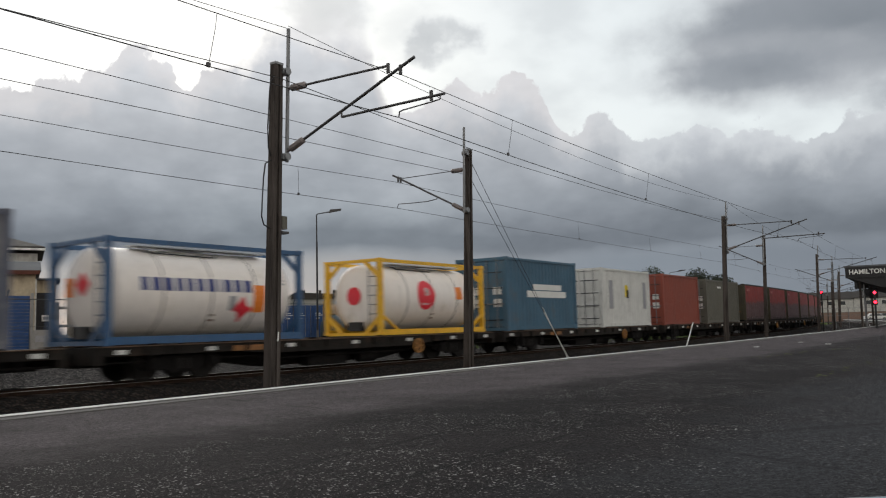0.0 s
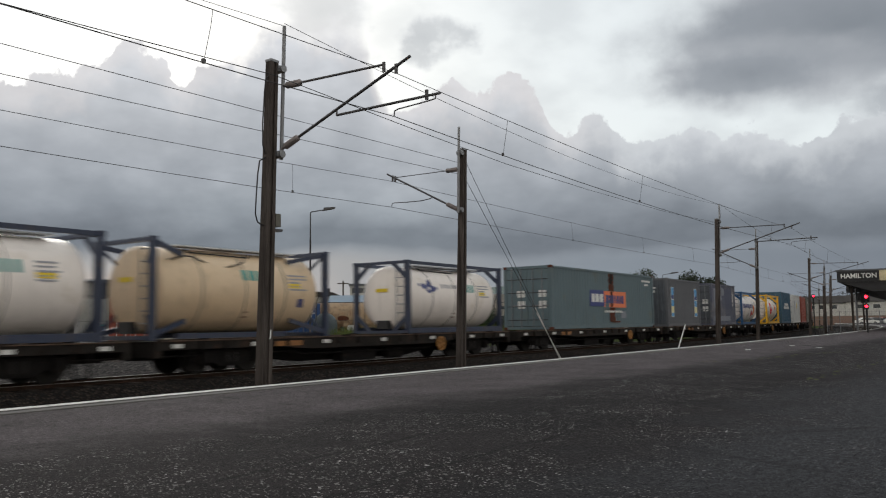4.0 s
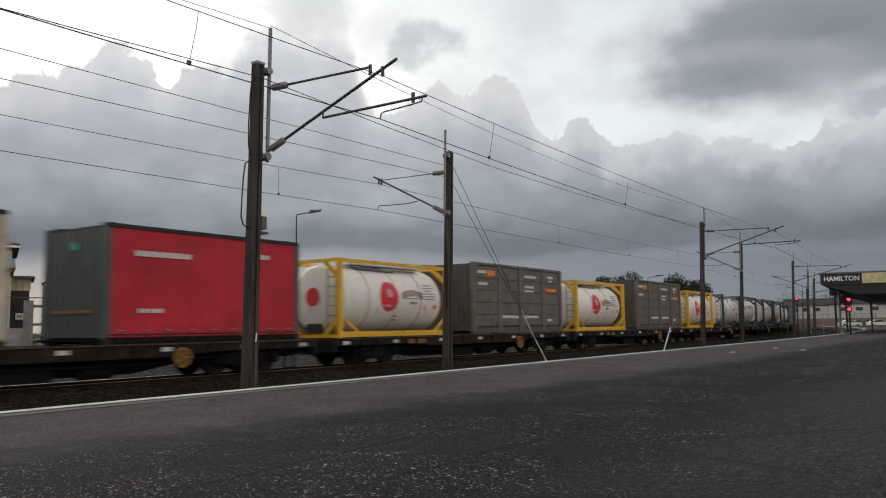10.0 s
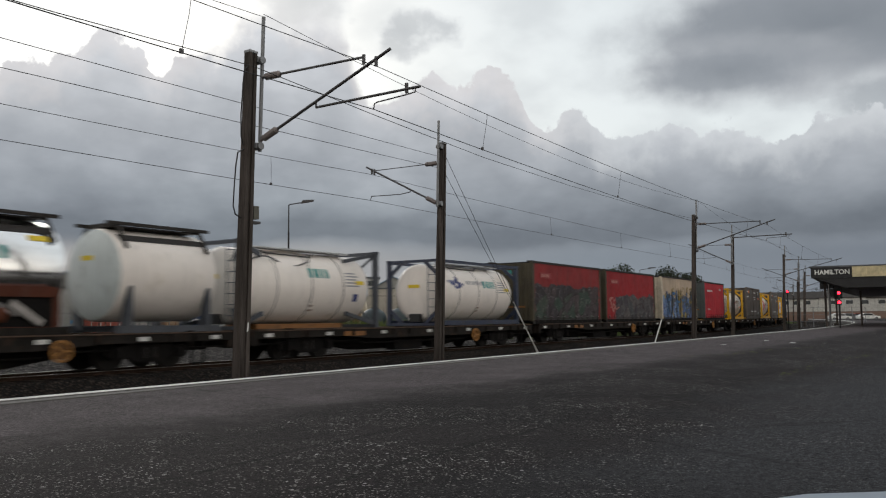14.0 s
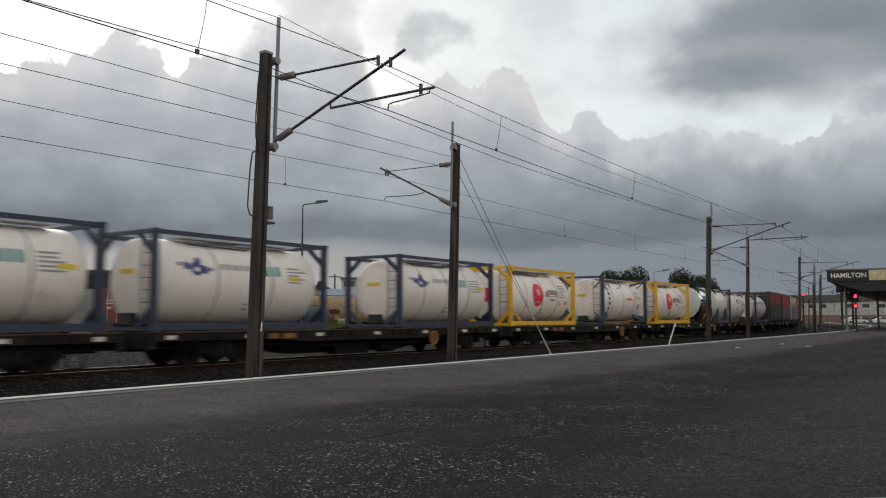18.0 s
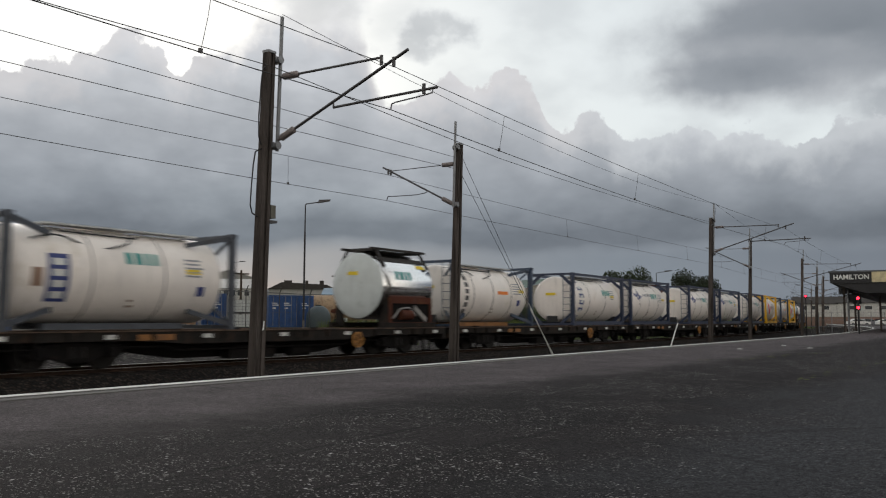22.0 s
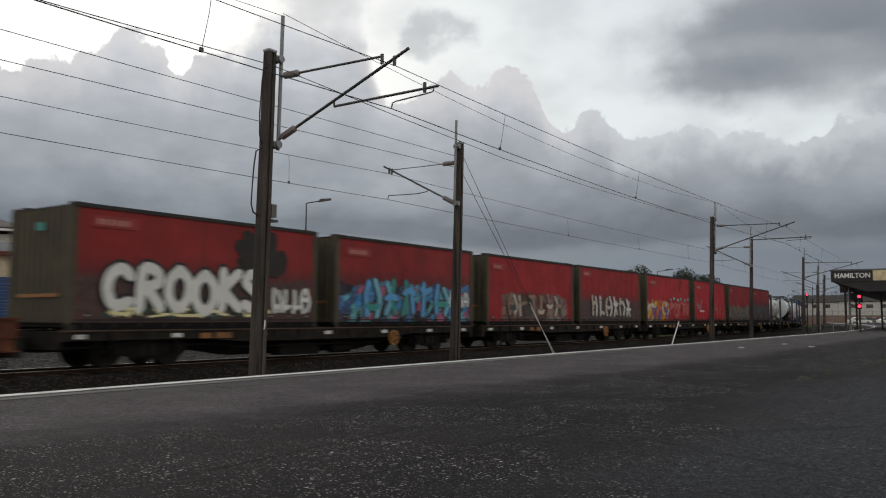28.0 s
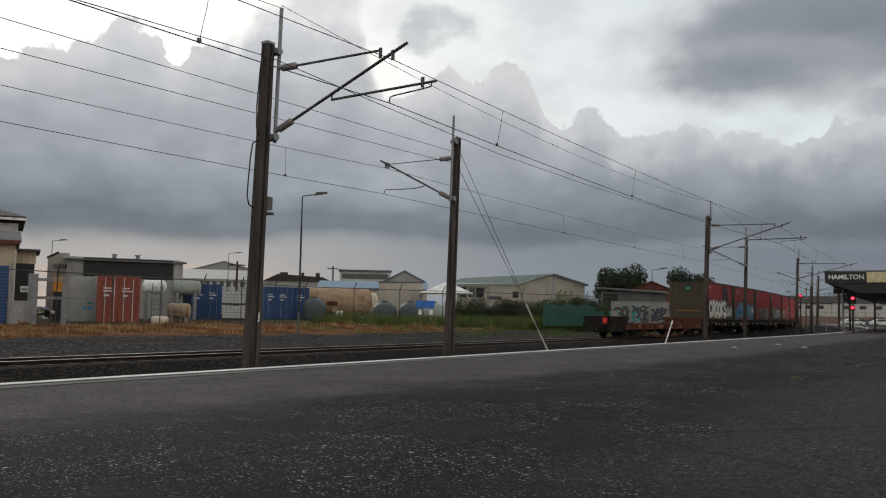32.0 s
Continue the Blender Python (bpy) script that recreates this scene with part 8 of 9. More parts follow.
    part("roll", Geo().lathe([(-0.45, 0.02), (-0.45, 0.22), (-0.33, 0.27), (0.33, 0.27), (0.45, 0.22), (0.45, 0.02)], 16, 0, 0.25), M["cream"], bd)
    yard_container("deep blue shipping container with closed doors", spot(50.57, 69.0, 0.05, 8), "box_deep_blue", "box_deep_blue")
    for k, y in ((0, 538), (1, 511)):
        ib = thing("ibc_tote", "white plastic tote in a wire cage", "bulk container", spot(48.76, 66.0, 0.08 + k * 1.16), "stacked plastic totes")
        part("bottle", Geo().box(-0.86, 0.86, 0.05, 1.05, 0.14, 1.10), M["poly_white"], ib)
        part("pallet", Geo().box(-0.9, 0.9, 0, 1.1, 0.0, 0.12), M["black"], ib)
        for i in range(7):
            x = 0.86 * (i / 3 - 1)
            part("cage_bar", Geo().tube((x, 0.03, 0.12), (x, 0.03, 1.12), 0.014, 5), M["galv"], ib)
        for i in range(4):
            part("cage_bar", Geo().tube((-0.86, 0.03, 0.3 + 0.26 * i), (0.86, 0.03, 0.3 + 0.26 * i), 0.014, 5), M["galv"], ib)
    yard_container("deep blue shipping container with closed doors", spot(45.85, 74.0, 0.1, 6), "box_deep_blue", "box_deep_blue")
    yard_container("deep blue shipping container with closed doors", spot(44.66, 74.5, 0.1, 0), "box_deep_blue", "box_deep_blue")
    lying_tank("big rust-stained tan lying tank", spot(41.74, 78.0, 0.1, 10), 6.31, 1.39, "tank_rust", 0.2)
    pm = thing("rusty_pump_set", "rusty pump set and pipes in front of the tan tank", "machine", spot(41.19, 74.0, 0.1))
    rnd = random.Random(31)
    for k in range(16):
        x, z = rnd.uniform(-1.6, 1.6), rnd.uniform(0.0, 1.7)
        q = rnd.uniform(0.15, 0.42)
        part("casing" if k % 3 else "flange", Geo().box(x - q, x + q * 0.6, -0.2, 0.2, z, z + q * 1.3) if k % 3 else Geo().tube((x, -0.25, z + 0.2), (x, 0.0, z + 0.2), q * 0.55, 12), M[rnd.choice(("rust", "rust", "tank_rust", "plate", "black"))], pm)
    lying_tank("pale weathered lying tank", spot(39.69, 80.0, 0.1, 10), 1.99, 1.21, "cream", 0.2)
    fr = thing("dark_sheds", "low dark sheds with roof boxes against the sky", "shed", spot(44.77, 118.0, 0.2))
    part("wall", Geo().box(-4.13, 5.24, 0, 6, -0.4, 4.88), M["sheet_pale"], fr)
    part("roof", Geo().prism([(-4.29, 4.88), (5.4, 4.88), (3.97, 5.53), (-2.38, 5.85)], -0.3, 6.2), M["roof_tile"], fr)
    for x, w in ((-26, 14), (12, 5), (38, 7)):
        part("roof_box", Geo().box(0.08 * x, 0.08 * (x + w), 1, 3, 5.37, 6.17), M["roof_tile"], fr)
    poly_tank("slate grey round plastic water tank", spot(43.38, 72.0, 0.1), 1.07, 1.95)
    for x, mt in ((681, "poly_tank"), (727, "poly_tank"), (768, "tank_grey")):
        az = {681: 38.47, 727: 36.64, 768: 35.01}[x]
        poly_tank("slate grey domed plastic water tank" if mt == "poly_tank" else "pale domed plastic water tank", spot(az, 70.0, 0.1), 1.09, 1.7, mt)
    bn = thing("blue_skip", "bright blue bin raised on legs", "bin", spot(35.6, 60.0, 0.05))
    part("tub", Geo().prism([(-0.71, 1.72), (0.71, 1.72), (0.63, 1.14), (-0.63, 1.14)], 0, 1.0), mat("bright_blue_plastic", (0.02, 0.16, 0.55), 0.4), bn)
    for x in (-0.4, 0.4):
        part("leg", Geo().box(x - 0.04, x + 0.04, 0.1, 0.2, -0.1, 1.18), M["galv"], bn)
        part("paper", Geo().box(x - 0.12, x + 0.12, 0.06, 0.08, 0.68, 1.06), M["white"], bn)
    street_lamp("slender grey street lamp with a flat head", spot(44.4, 42.0, -0.35), 6.81 + 0.25, 1.25)
    street_lamp("far slender street lamp", spot(60.19, 95.0, 0.1), 7.66, 1.4)
    street_lamp("far slender street lamp", spot(49.24, 120.0, 0.1), 8.75, 1.8)
    street_lamp("slender grey street lamp with a flat head", spot(19.98, 88.0, 0.1), 5.64, 1.6)
    # far halls and roofs
    a = gable_hall("far_hall", "far white hall with a row of dark windows", spot(49.87, 150.0, 0.2), 14.53, 20, 6.04, 8.05, "skin_white", "sheet_pale")
    add_windows(a, [(-6.6 + 1.2 * k) for k in range(12)], 4.75, 5.74, 0.8)
    gable_hall("far_hall", "far pale hall with a stepped gable", spot(49.5, 185.0, 0.2), 15.58, 24, 9.02, 11.26, "sheet_pale", "sheet_pale", False)
    gable_hall("far_hall", "far white hall with dark windows", spot(45.35, 140.0, 0.2), 11.26, 18, 4.45, 5.89, "sheet_pale", "sheet_grey")
    for x, d in ((418, 96.0), (588, 130.0)):
        up = thing("utility_pole", "dark wooden utility pole with a crossarm", "utility pole", spot(48.65 if x == 418 else 42.13, d, 0.1))
        h = 6.3 if x == 418 else 7.94
        part("pole", Geo().tube((0, 0, -0.4), (0, 0, h), 0.16, 8, 0.11), M["bark"], up)
        part("crossarm", Geo().box(-0.9, 0.9, -0.06, 0.06, h - 0.5, h - 0.35), M["bark"], up)
    fb = thing("flat_roof_building", "pale flat-roofed building with a band of windows", "building", spot(39.77, 135.0, 0.2))
    part("wall", Geo().box(-4.47, 3.91, 0, 14, -0.4, 7.31), M["skin_white"], fb)
    part("roof", Geo().box(-4.65, 4.09, -0.4, 14.4, 7.31, 7.59), M["sheet_grey"], fb)
    part("window_band", Geo().box(-4.09, 3.54, -0.05, -0.01, 6.1, 6.94), M["glass_dark"], fb)
    gable_hall("blue_roof_hall", "hall with a pale blue roof", spot(37.12, 125.0, 0.2), 6.07, 14, 5.39, 7.04, "sheet_pale", "sheet_blue", False)
    gable_hall("blue_roof_hall", "long low hall with a grey-blue roof", spot(39.3, 105.0, 0.2), 13.77, 10, 3.71, 4.66, "sheet_cream", "sheet_blue")
    cw = thing("cream_block", "plain cream wall block", "building", spot(37.24, 92.0, 0.15))
    part("wall", Geo().box(-2.68, 2.3, 0, 6, -0.3, 4.06), M["sheet_cream"], cw)
    part("coping", Geo().box(-2.74, 2.36, -0.1, 6.1, 4.06, 4.19), M["sheet_grey"], cw)
    tn = thing("white_canopy_tent", "white peaked tent roof on thin posts", "tent", spot(34.13, 88.0, 0.15))
    w = 2.94
    part("roof", Geo().add([(-w, 0, 2.91), (w, 0, 2.91), (w, 2 * w, 2.91), (-w, 2 * w, 2.91), (0, w, 4.25)], [(0, 1, 4), (1, 2, 4), (2, 3, 4), (3, 0, 4), (3, 2, 1, 0)]), M["white"], tn)
    for x in (-1, 1):
        for y in (0.05, 2 * w - 0.05):
            part("post", Geo().tube((x * (w - 0.1), y, -0.1), (x * (w - 0.1), y, 2.91), 0.06, 6), M["galv"], tn)
    gw = thing("green_roof_warehouse", "cream warehouse with a dull green roof and pale gable", "warehouse", spot(28.77, 130.0, 0.2))
    x0, xe, xr, x1 = -10.56, 0.9, 4.66, 9.67
    part("front_wall", ribbed(Geo(), x0, x1, 0, -0.4, 5.43, 0.8, 0.05), M["sheet_cream"], gw)
    part("gable", Geo().prism([(xe - 2.0, 5.43), (x1, 5.43), (xr, 7.14)], -0.02, 0.2), M["sheet_cream"], gw)
    part("roof", Geo().add([(x0 - 1, -0.5, 5.61), (xe - 2.2, -0.5, 5.43), (xr, -0.5, 7.19), (xr - 2, 24, 7.41), (x0 - 1, 24, 7.41)], [(0, 1, 2, 3, 4)]), M["sheet_green"], gw)
    part("verge", Geo().beam((xr, -0.5, 7.14), (x1 + 0.5, -0.5, 5.43), 0.25, 0.3), M["sheet_grey"], gw)
    part("gable_roof", Geo().add([(xr, -0.5, 7.14), (x1 + 0.4, -0.5, 5.43), (x1 + 0.4, 24, 5.43), (xr, 24, 7.14)], [(0, 1, 2, 3)]), M["sheet_green"], gw)
    for k, (x, w, z0, z1) in enumerate(((-9.6, 1.1, 3.3, 4.9), (-8.2, 1.0, 3.3, 4.7), (-6.9, 1.3, 3.3, 4.8), (-4.6, 2.2, 3.0, 3.5), (-1.2, 0.9, 3.3, 4.3))):
        part("opening", Geo().box(x - w / 2, x + w / 2, -0.09, -0.02, z0, z1), M["glass_dark" if k % 2 else "sheet_black"], gw)
    part("pipe_rack", Geo().box(-10.2, -5.4, -0.5, -0.3, 4.9, 5.05).box(-10.0, -9.85, -0.45, -0.3, 0.0, 5.0).box(-7.6, -7.45, -0.45, -0.3, 0.0, 5.0).box(-5.6, -5.45, -0.45, -0.3, 0.0, 5.0), M["galv"], gw)
    for x in (40, 50):
        part("grey_stripe", Geo().box(0.09 * x, 0.45 + 0.09 * x, -0.10, -0.03, 3.99, 6.96 - (0.0 if x == 50 else 0.6)), M["m_grey"], gw)
    # greenery
    tree("dark full-crowned tree beyond the sheds", spot(22.4, 125.0, 0.1), 8.14 + 0.2, 3.91, "leaf_dark", 3, 6000, 0.34)
    tree("dark tree behind the train", spot(17.43, 120.0, 0.1), 7.96, 3.05, "leaf_dark", 8, 2600, 0.36)
    for az, d, w, h, leaf, sd in ((32.54, 72.0, 3.4, 2.2, "leaf_mid", 1), (30.55, 72.0, 4.0, 2.3, "leaf_dark", 2), (28.65, 74.0, 4.2, 2.1, "leaf_mid", 3), (25.36, 84.0, 5.0, 3.9, "leaf_yellow", 4), (26.81, 80.0, 4.0, 2.3, "leaf_mid", 5), (24.28, 82.0, 3.0, 3.0, "leaf_mid", 6), (18.42, 92.0, 4.0, 2.6, "leaf_mid", 7)):
        bush("dense green shrub by the fence", spot(az, d, 0.05), w, h, leaf, sd)
    # low sheds, painted wall and brick house to the right
    ls = thing("low_sheds", "low grey sheds with a black sheet for a shaded recess", "shed", spot(21.52, 92.0, 0.1))
    part("wall", Geo().box(-3.04, 4.01, 0, 5, -0.3, 3.48), M["sheet_grey"], ls)
    part("roof", Geo().add([(x, y, z + t) for t in (0, 0.15) for x, y, z in ((-3.65, -0.6, 3.79), (4.26, -0.6, 3.29), (4.26, 5, 3.54), (-3.65, 5, 3.98))], [(3, 2, 1, 0), (4, 5, 6, 7), (0, 1, 5, 4), (1, 2, 6, 5), (2, 3, 7, 6), (3, 0, 4, 7)]), M["sheet_grey"], ls)
    # thin black sheet on the wall stands for the shade in a recess
    part("opening", Geo().box(-2.8, -1.22, -0.04, -0.01, -0.1, 3.23), M["sheet_black"], ls)
    pw = thing("painted_wall", "white yard wall with dark sprayed marks", "wall", spot(20.77, 82.0, 0.05))
    part("wall", Geo().box(-2.69, 2.69, 0, 0.25, -0.3, 2.21), M["sheet_pale"], pw)
    scribble(9, -2.4, -0.2, 0.3, 1.8, ["m_slate", "m_teal", "m_dark"], 0.17, 5)(pw, 0.02)
    scribble(19, 0.1, 2.5, 0.3, 1.8, ["m_dark", "m_slate"], 0.15, 7)(pw, 0.02)
    for x in (-2.69, -0.9, 0.9, 2.69):
        part("pier", Geo().box(x - 0.12, x + 0.12, -0.06, 0.3, -0.3, 2.3), M["concrete"], pw)
    part("coping", Geo().box(-2.8, 2.8, -0.08, 0.33, 2.21, 2.3), M["concrete"], pw)
    gable_hall("brick_house", "small red-brown gabled house", spot(20.02, 110.0, 0.1), 4.45, 9, 4.39, 5.36, "brick_red", "brick_red", False, "house")
    # fence along the yard
    fn = thing("yard_fence", "chain-link yard fence on thin posts with cranked tops", "fence")
    run = [(8.0, 36.4), (21.2, 36.4), (40.0, 38.6), (59.0, 29.2), (66.0, 27.6)]
    mesh = Geo()
    for (xa, ya), (xb, yb) in zip(run, run[1:]):
        n = max(1, int(math.hypot(xb - xa, yb - ya) / 3.1))
        for k in range(n):
            x, y = xa + (xb - xa) * k / n, ya + (yb - ya) * k / n
            part("post", Geo().path([(x, y, -0.4), (x, y, 2.5), (x - 0.05, y - 0.25, 2.86)], 0.035, 6), M["fence_wire"], fn)
        d = Vector((xb - xa, yb - ya, 0))
        for z in (0.05, 1.25, 2.48):
            part("wire", Geo().tube((xa, ya, z), (xb, yb, z), 0.026 if z > 1.5 else 0.008, 5), M["fence_wire"], fn)
        m = int(d.length / 0.28)
        for k in range(m):
            p, q = Vector((xa, ya, 0)) + d * (k / m), Vector((xa, ya, 0)) + d * ((k + 1) / m)
            for s0, s1 in ((0.05, 2.45), (2.45, 0.05)):
                mesh.beam((p.x, p.y, s0), (q.x + (q.x - p.x) * 5, q.y + (q.y - p.y) * 5, s1), 0.0022)
    tagged(part("mesh", mesh, M["fence_wire"], fn), kind="stuff")
    sc = thing("green_screen", "torn green mesh screen tied to the fence", "screen")
    g = Geo()
    vs = []
    for k in range(25):
        x = 57.6 + 7.2 * k / 24
        y = 38.6 - 0.4947 * (x - 40) if x < 59 else 29.2 - 0.2286 * (x - 59)
        vs += [(x, y - 0.06 + 0.03 * math.sin(k * 1.7), 0.0), (x, y - 0.06 + 0.05 * math.sin(k * 2.3), 1.72 + 0.10 * math.sin(k * 0.9) - (0.5 if k > 20 else 0))]
    g.add(vs, [(2 * i, 2 * i + 2, 2 * i + 3, 2 * i + 1) for i in range(24)])
    part("screen_cloth", g, M["screen_green"], sc)
    rnd = random.Random(77)
    g = Geo()
    for _ in range(12000):
        x = rnd.uniform(43, 66)
        y = (38.6 - 0.4947 * (x - 40) if x < 59 else 29.2 - 0.2286 * (x - 59)) + rnd.uniform(0.15, 4.0)
        h, a = rnd.uniform(0.35, 1.0), rnd.uniform(0, 3.14)
        dx, dy = 0.035 * math.cos(a), 0.035 * math.sin(a)
        g.add([(x - dx, y - dy, -0.3), (x + dx, y + dy, -0.3), (x + rnd.uniform(-0.2, 0.2), y + rnd.uniform(-0.2, 0.2), h - 0.1)], [(0, 1, 2)])
    tagged(part("tall_grass", g, mat("tall_grass", (0.105, 0.135, 0.042), 0.9, var=0.4, scale=0.6)), "tall green grass behind the yard fence", "grass", kind="stuff")
    # weeds in front of the fence, in low patchy mats
    rnd = random.Random(12)
    for nm, leaf, x0, x1, y0, y1, n, tall in (("dry rust-brown weeds along the fence", "weed_rust", 8, 52, 30.0, 37.0, 26000, 0.8), ("bleached straw-coloured grass among the weeds", "weed_straw", 8, 56, 31.0, 36.8, 12000, 1.0), ("green weeds and grass along the fence", "weed_green", 34, 66, 25.5, 36.5, 20000, 1.1)):
        g = Geo()
        for _ in range(n):
            x = rnd.uniform(x0, x1)
            y = rnd.uniform(y0, y1) - (0.25 * max(0, x - 44) if leaf == "weed_green" else 0)
            q = 0.0 if leaf == "weed_rust" else 1.9 if leaf == "weed_straw" else 3.1
            clump = math.sin(x * 0.9 + q) * math.sin(x * 0.37 + y * 1.3 + q) + 0.5 * math.sin(x * 2.3 + y + q) + 0.35 * math.sin(x * 5.1 - y * 2.2)
            if clump < rnd.uniform(-0.3, 0.7) or (leaf == "weed_green" and x < 42 and rnd.random() < 0.55):
                continue
            h = rnd.uniform(0.04, 0.13) * (1 + 1.3 * max(0, clump) ** 2) * tall
            z = min(-0.5 + 0.07 * max(0, y - 28), 0.0) - 0.05
            a, w = rnd.uniform(0, 3.14), rnd.uniform(0.015, 0.045)
            dx, dy = w * math.cos(a), w * math.sin(a)
            g.add([(x - dx, y - dy, z), (x + dx, y + dy, z), (x + rnd.uniform(-0.14, 0.14), y + rnd.uniform(-0.14, 0.14), z + h)], [(0, 1, 2)])
        tagged(part("weeds", g, M[leaf]), nm, "weeds", kind="stuff")


def build_station_end():
    """Canopy with the station's name, signals, and houses beyond the curve."""
    cn = thing("station_canopy", "station platform canopy with a cream fascia and dark underside", "station canopy", spot(9.23, 64.0, 0.0, -4))
    w, zt, zb, zl = 13.0, 4.23, 3.51, 2.76
    part("sheltered_roof", Geo().prism([(0.0, zb), (2.21, zl), (w, zl), (w, zt - 0.02), (0.0, zt - 0.02)], 0.0, 34.0), M["black"], cn, "dark raked underside")
    part("fascia", Geo().box(2.64, w, -0.08, -0.004, zb, zt), M["sign_cream"], cn)
    part("roof", Geo().box(-0.1, w, -0.1, 34.0, zt, zt + 0.10), M["sheet_grey"], cn)
    bd = part("sign_board", Geo().box(0.0, 2.64, -0.10, -0.005, zb - 0.04, zt), M["black"], cn, "black name board")
    lettering("HAMILTON", 0.455, M["white"], "sign_letters", bd, Matrix.Translation((1.36, -0.11, (zb + zt) / 2)) @ Matrix.Rotation(radians(90), 4, "X") @ Matrix.Diagonal((0.98, 1, 1, 1)), 0.01, 0.012)
    for x, y in ((0.75, 2.0), (2.9, 9.0), (0.9, 14.0), (6.0, 9.0), (6.0, 22.0)):
        part("post", Geo().box(x - 0.075, x + 0.075, y - 0.075, y + 0.075, -0.02, zb - 0.05), M["mast"], cn)
    # colour-light signals
    for az, d, lights, top in ((10.68, 88.0, (523,), 516), (7.68, 58.0, (528, 545), 520)):
        sg = thing("railway_signal", "colour-light railway signal showing red", "railway signal", spot(az, d, -0.3))
        hor = 541 + 27 * (1415 if len(lights) == 1 else 1507) / 1568
        k = d * (0.90 if len(lights) == 1 else 0.88) / 1438.3
        zs = [1.15 + (hor - y) * k for y in lights]
        part("post", Geo().tube((0, 0.1, -0.4), (0, 0.1, zs[0] + 0.1), 0.06, 8), M["black"], sg)
        for z in zs:
            part("lamp_case", Geo().box(-0.14, 0.14, 0.0, 0.22, z - 0.15, z + 0.17), M["black"], sg)
            part("visor", Geo().tube((0, 0.0, z + 0.02), (0, -0.22, z + 0.02), 0.08, 12, 0.09), M["black"], sg)
            part("red_lens", Geo().tube((0, -0.225, z + 0.02), (0, -0.24, z + 0.02), 0.088, 14), M["red_light"], sg, "glowing red lens")
    # houses past the curve
    for az, d, h in ((8.23, 70.0, 4.0), (8.48, 92.0, 4.6)):
        eq = thing("signal_gantry", "dark signal post with boxes and backboards", "railway signal", spot(az, d, 0.0))
        part("post", Geo().tube((0, 0, -0.3), (0, 0, h - 0.6), 0.08, 8), M["galv"], eq)
        part("backboard", Geo().box(-0.45, 0.35, -0.05, 0.05, h - 1.1, h - 0.4), M["black"], eq)
        part("relay_box", Geo().box(0.3, 0.9, -0.2, 0.2, h - 1.9, h - 1.1), M["black"], eq)
    for x, wd, d in ((1430, 80, 215.0), (1525, 110, 215.0), (1610, 100, 215.0)):
        az = {1430: 10.18, 1525: 7.11, 1610: 4.5}[x]
        h = gable_hall("house", "long white house with a dark low-pitched roof", spot(az, d, 0.2), wd * d / 1438.3 * 0.8, 9, 4.6 + (0.2 if x == 1525 else 0), 6.3, "skin_white", "roof_tile", True, "house")
        add_windows(h, [(-0.25 + 0.25 * k) * wd * d / 1438.3 * 0.8 for k in range(3)], 3.2, 4.1, 1.5, -0.05)
    bw = thing("brick_wall", "long low pinkish brick wall", "wall", spot(7.59, 205.0, 0.0))
    part("wall", Geo().box(-13, 20, 0, 0.25, -0.5, 1.6), mat("pink_brick", (0.24, 0.165, 0.135), 0.85, var=0.2, scale=6), bw)
    part("coping", Geo().box(-13, 20, -0.05, 0.3, 1.6, 1.68), M["concrete"], bw)
    fe = thing("mesh_fence", "galvanised mesh fence beside the curve", "fence", spot(9.85, 108.0, -0.1))
    for k in range(8):
        part("post", Geo().tube((-3 + k * 1.4, 0, -0.5), (-3 + k * 1.4, 0, 1.9), 0.04, 6), M["galv"], fe)
    for z in (0.2, 1.0, 1.85):
        part("wire", Geo().tube((-3, 0, z), (6.8, 0, z), 0.02, 5), M["galv"], fe)
    for az, d, c in ((7.71, 185.0, "white"), (7.14, 188.0, "galv"), (6.61, 190.0, "box_red"), (6.11, 186.0, "white")):
        parked_car(spot(az, d, -0.25, 20), M[c])
    for az, d, h, r, sd in ((11.42, 245.0, 7.0, 4.0, 21), (8.55, 250.0, 7.5, 5.0, 22), (6.02, 250.0, 7.5, 6.0, 23)):
        tree("dark tree behind the houses", spot(az, d, 0.2), h, r, "leaf_dark", sd, 1500, 0.3)
    # nose of a parked car beside the camera
    pc = thing("parked_car", "small pale silver-blue car parked on the asphalt", "car", pose(1.105, -0.136, 0.0))
    g = Geo()
    n, m = 32, 33
    ys = [-3.55, -3.5, -3.35, -3.0, -2.0, -1.0, 0.0] + [0.75 * math.sin(radians(a)) for a in (15, 30, 45, 55, 65, 73, 80, 85, 88)]
    vs = []
    for y in ys:
        q = math.sqrt(max(0.0, 1 - (max(0.0, y) / 0.75) ** 2)) if y > -3 else math.sqrt(max(0.0, 1 - ((-3 - y) / 0.56) ** 2))
        vs += [(-0.618 * q * math.cos(math.pi * k / n), y, 0.40 + 0.232 * q * math.sin(math.pi * k / n) ** 0.9) for k in range(m)]
    g.add(vs, [(i * m + k, i * m + k + 1, (i + 1) * m + k + 1, (i + 1) * m + k) for i in range(len(ys) - 1) for k in range(n)], True)
    part("bonnet", g, M["car_paint"], pc)
    part("lower_body", Geo().box(-0.60, 0.60, -3.4, 0.1, 0.2, 0.42), M["car_paint"], pc)
    part("cabin", Geo().add([(x * w, y, z) for y, z, w in ((-0.95, 0.60, 0.56), (-1.55, 1.18, 0.45), (-2.75, 1.20, 0.45), (-3.35, 0.60, 0.54)) for x in (-1, 1)], [(0, 1, 3, 2), (2, 3, 5, 4), (4, 5, 7, 6), (0, 2, 4, 6), (1, 7, 5, 3), (0, 6, 7, 1)]), M["car_paint"], pc)
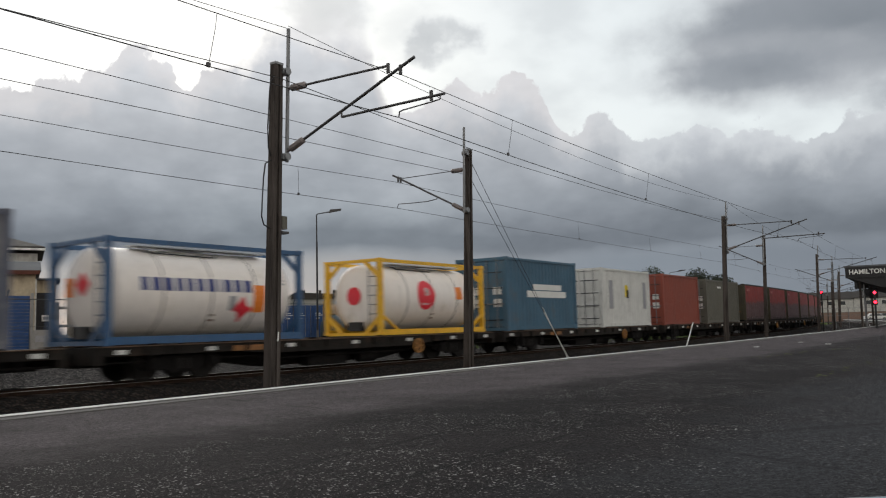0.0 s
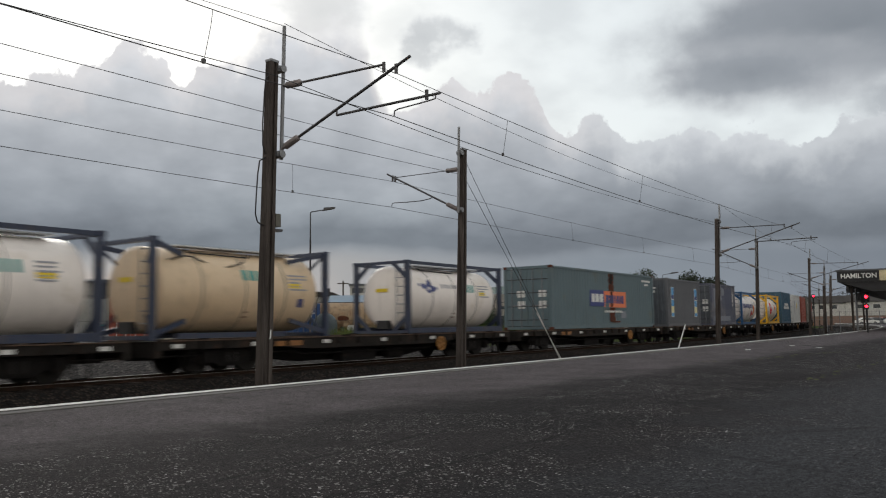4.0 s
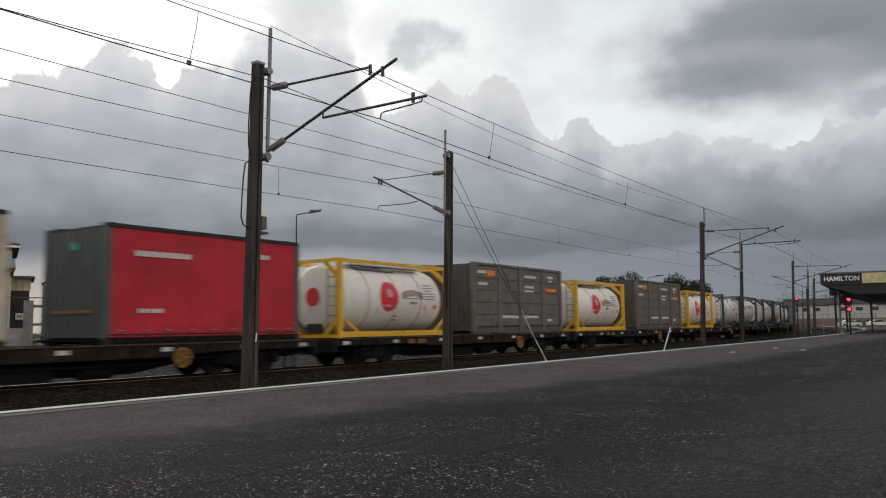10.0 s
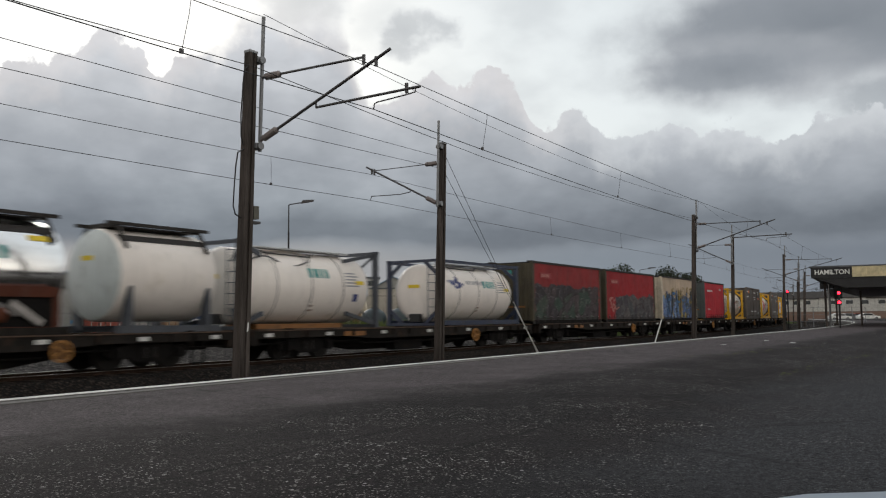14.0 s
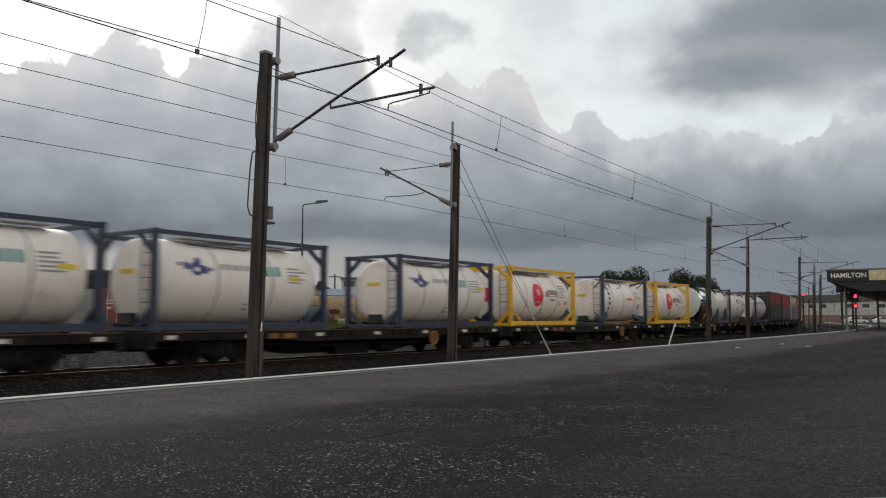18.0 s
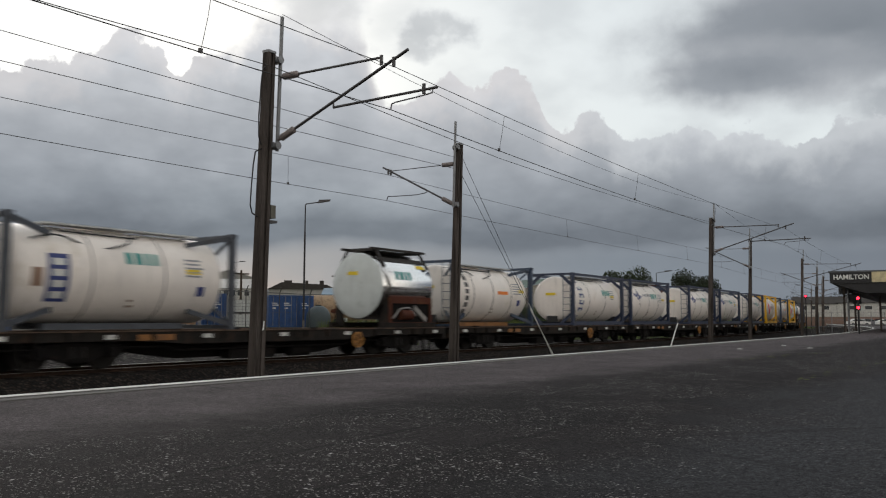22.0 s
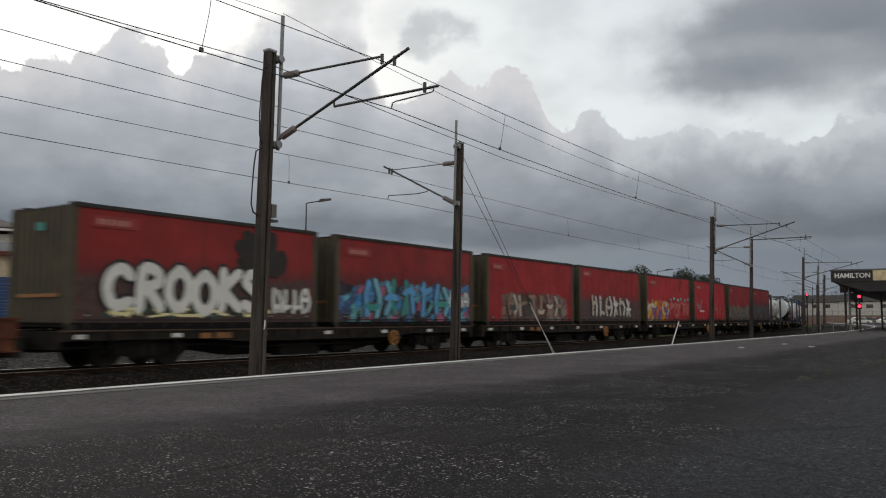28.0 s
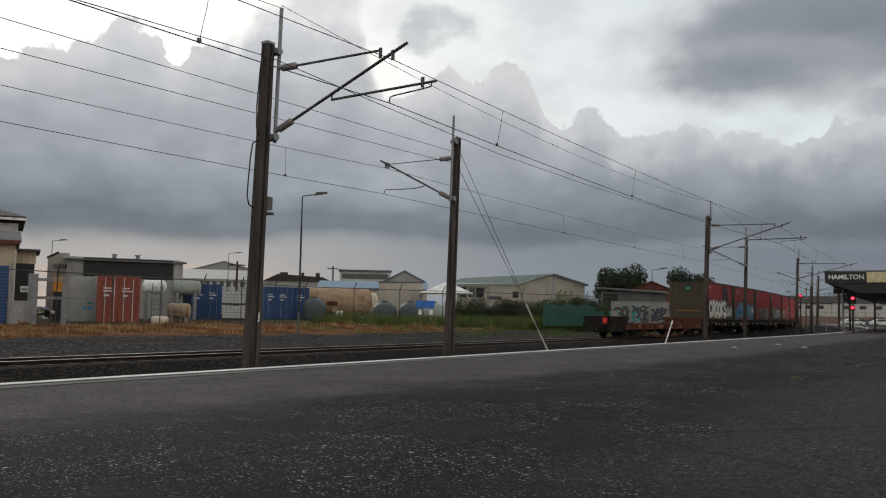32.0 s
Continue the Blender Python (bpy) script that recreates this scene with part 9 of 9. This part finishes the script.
    part("windscreen", Geo().add([(x * w, y + 0.01, z + 0.012) for y, z, w in ((-1.02, 0.68, 0.50), (-1.5, 1.14, 0.42)) for x in (-1, 1)], [(0, 1, 3, 2)]), M["glass_dark"], pc)
    for x in (-1, 1):
        part("side_window", Geo().add([(x * w, y, z) for y, z, w in ((-1.2, 0.72, 0.548), (-1.62, 1.12, 0.474), (-2.7, 1.12, 0.474), (-3.1, 0.72, 0.548))], [(0, 1, 2, 3)]), M["glass_dark"], pc)
        for y in (-0.35, -2.85):
            w = part("wheel", Geo().tube((x * 0.42, y, 0.28), (x * 0.61, y, 0.28), 0.28, 22), M["black"], pc)
            part("rim", Geo().tube((x * 0.61, y, 0.28), (x * 0.618, y, 0.28), 0.17, 16), M["galv"], w)
    # loose pale scraps on the asphalt
    for k, (x, y) in enumerate(((24.7, 6.5), (29.0, 6.2), (27.0, 5.0))):
        lt = thing("litter", "flat scrap of pale paper on the asphalt", "litter", pose(x, y, 0.0, 0, 0, 30 * k))
        part("paper", Geo().box(-0.07, 0.07, -0.06, 0.06, 0.002, 0.014), M["plate"], lt)


def parked_car(m, paint):
    ob = thing("parked_car", "small parked car seen far off", "car", m, "parked cars")
    side = [(-2.05, 0.32), (2.05, 0.32), (2.1, 0.62), (1.95, 0.82), (1.1, 0.92), (0.5, 1.38), (-0.9, 1.42), (-1.7, 0.98), (-2.1, 0.9)]
    part("body", Geo().prism(side, -0.84, 0.84), paint, ob)
    part("window", Geo().prism([(0.95, 0.94), (0.45, 1.32), (-0.85, 1.36), (-1.45, 0.98)], -0.85, 0.85), M["glass_dark"], ob)
    for x in (-1.3, 1.3):
        for y in (-0.8, 0.8):
            w = part("wheel", Geo().tube((x, y - 0.1, 0.31), (x, y + 0.1, 0.31), 0.31, 16), M["black"], ob)
            part("rim", Geo().tube((x, y * 1.13, 0.31), (x, y * 1.15, 0.31), 0.19, 12), M["galv"], w)
    for y in (-0.6, 0.6):
        part("headlight", Geo().box(2.0, 2.1, y - 0.15, y + 0.15, 0.6, 0.74), M["white"], ob)


build_yard()
build_station_end()


def motions():
    """The train rolls by on the goods line and away round the curve."""
    for ob, s in TRAIN:
        rows = []
        for k in range(33):
            p, a = along(s + travel(k), FAR_Y)
            p.z = DECK_Z
            rows.append((float(k), Matrix.Translation(p) @ pose(0, 0, 0, 0, 0, math.degrees(a))))
        walk(ob, rows)


motions()
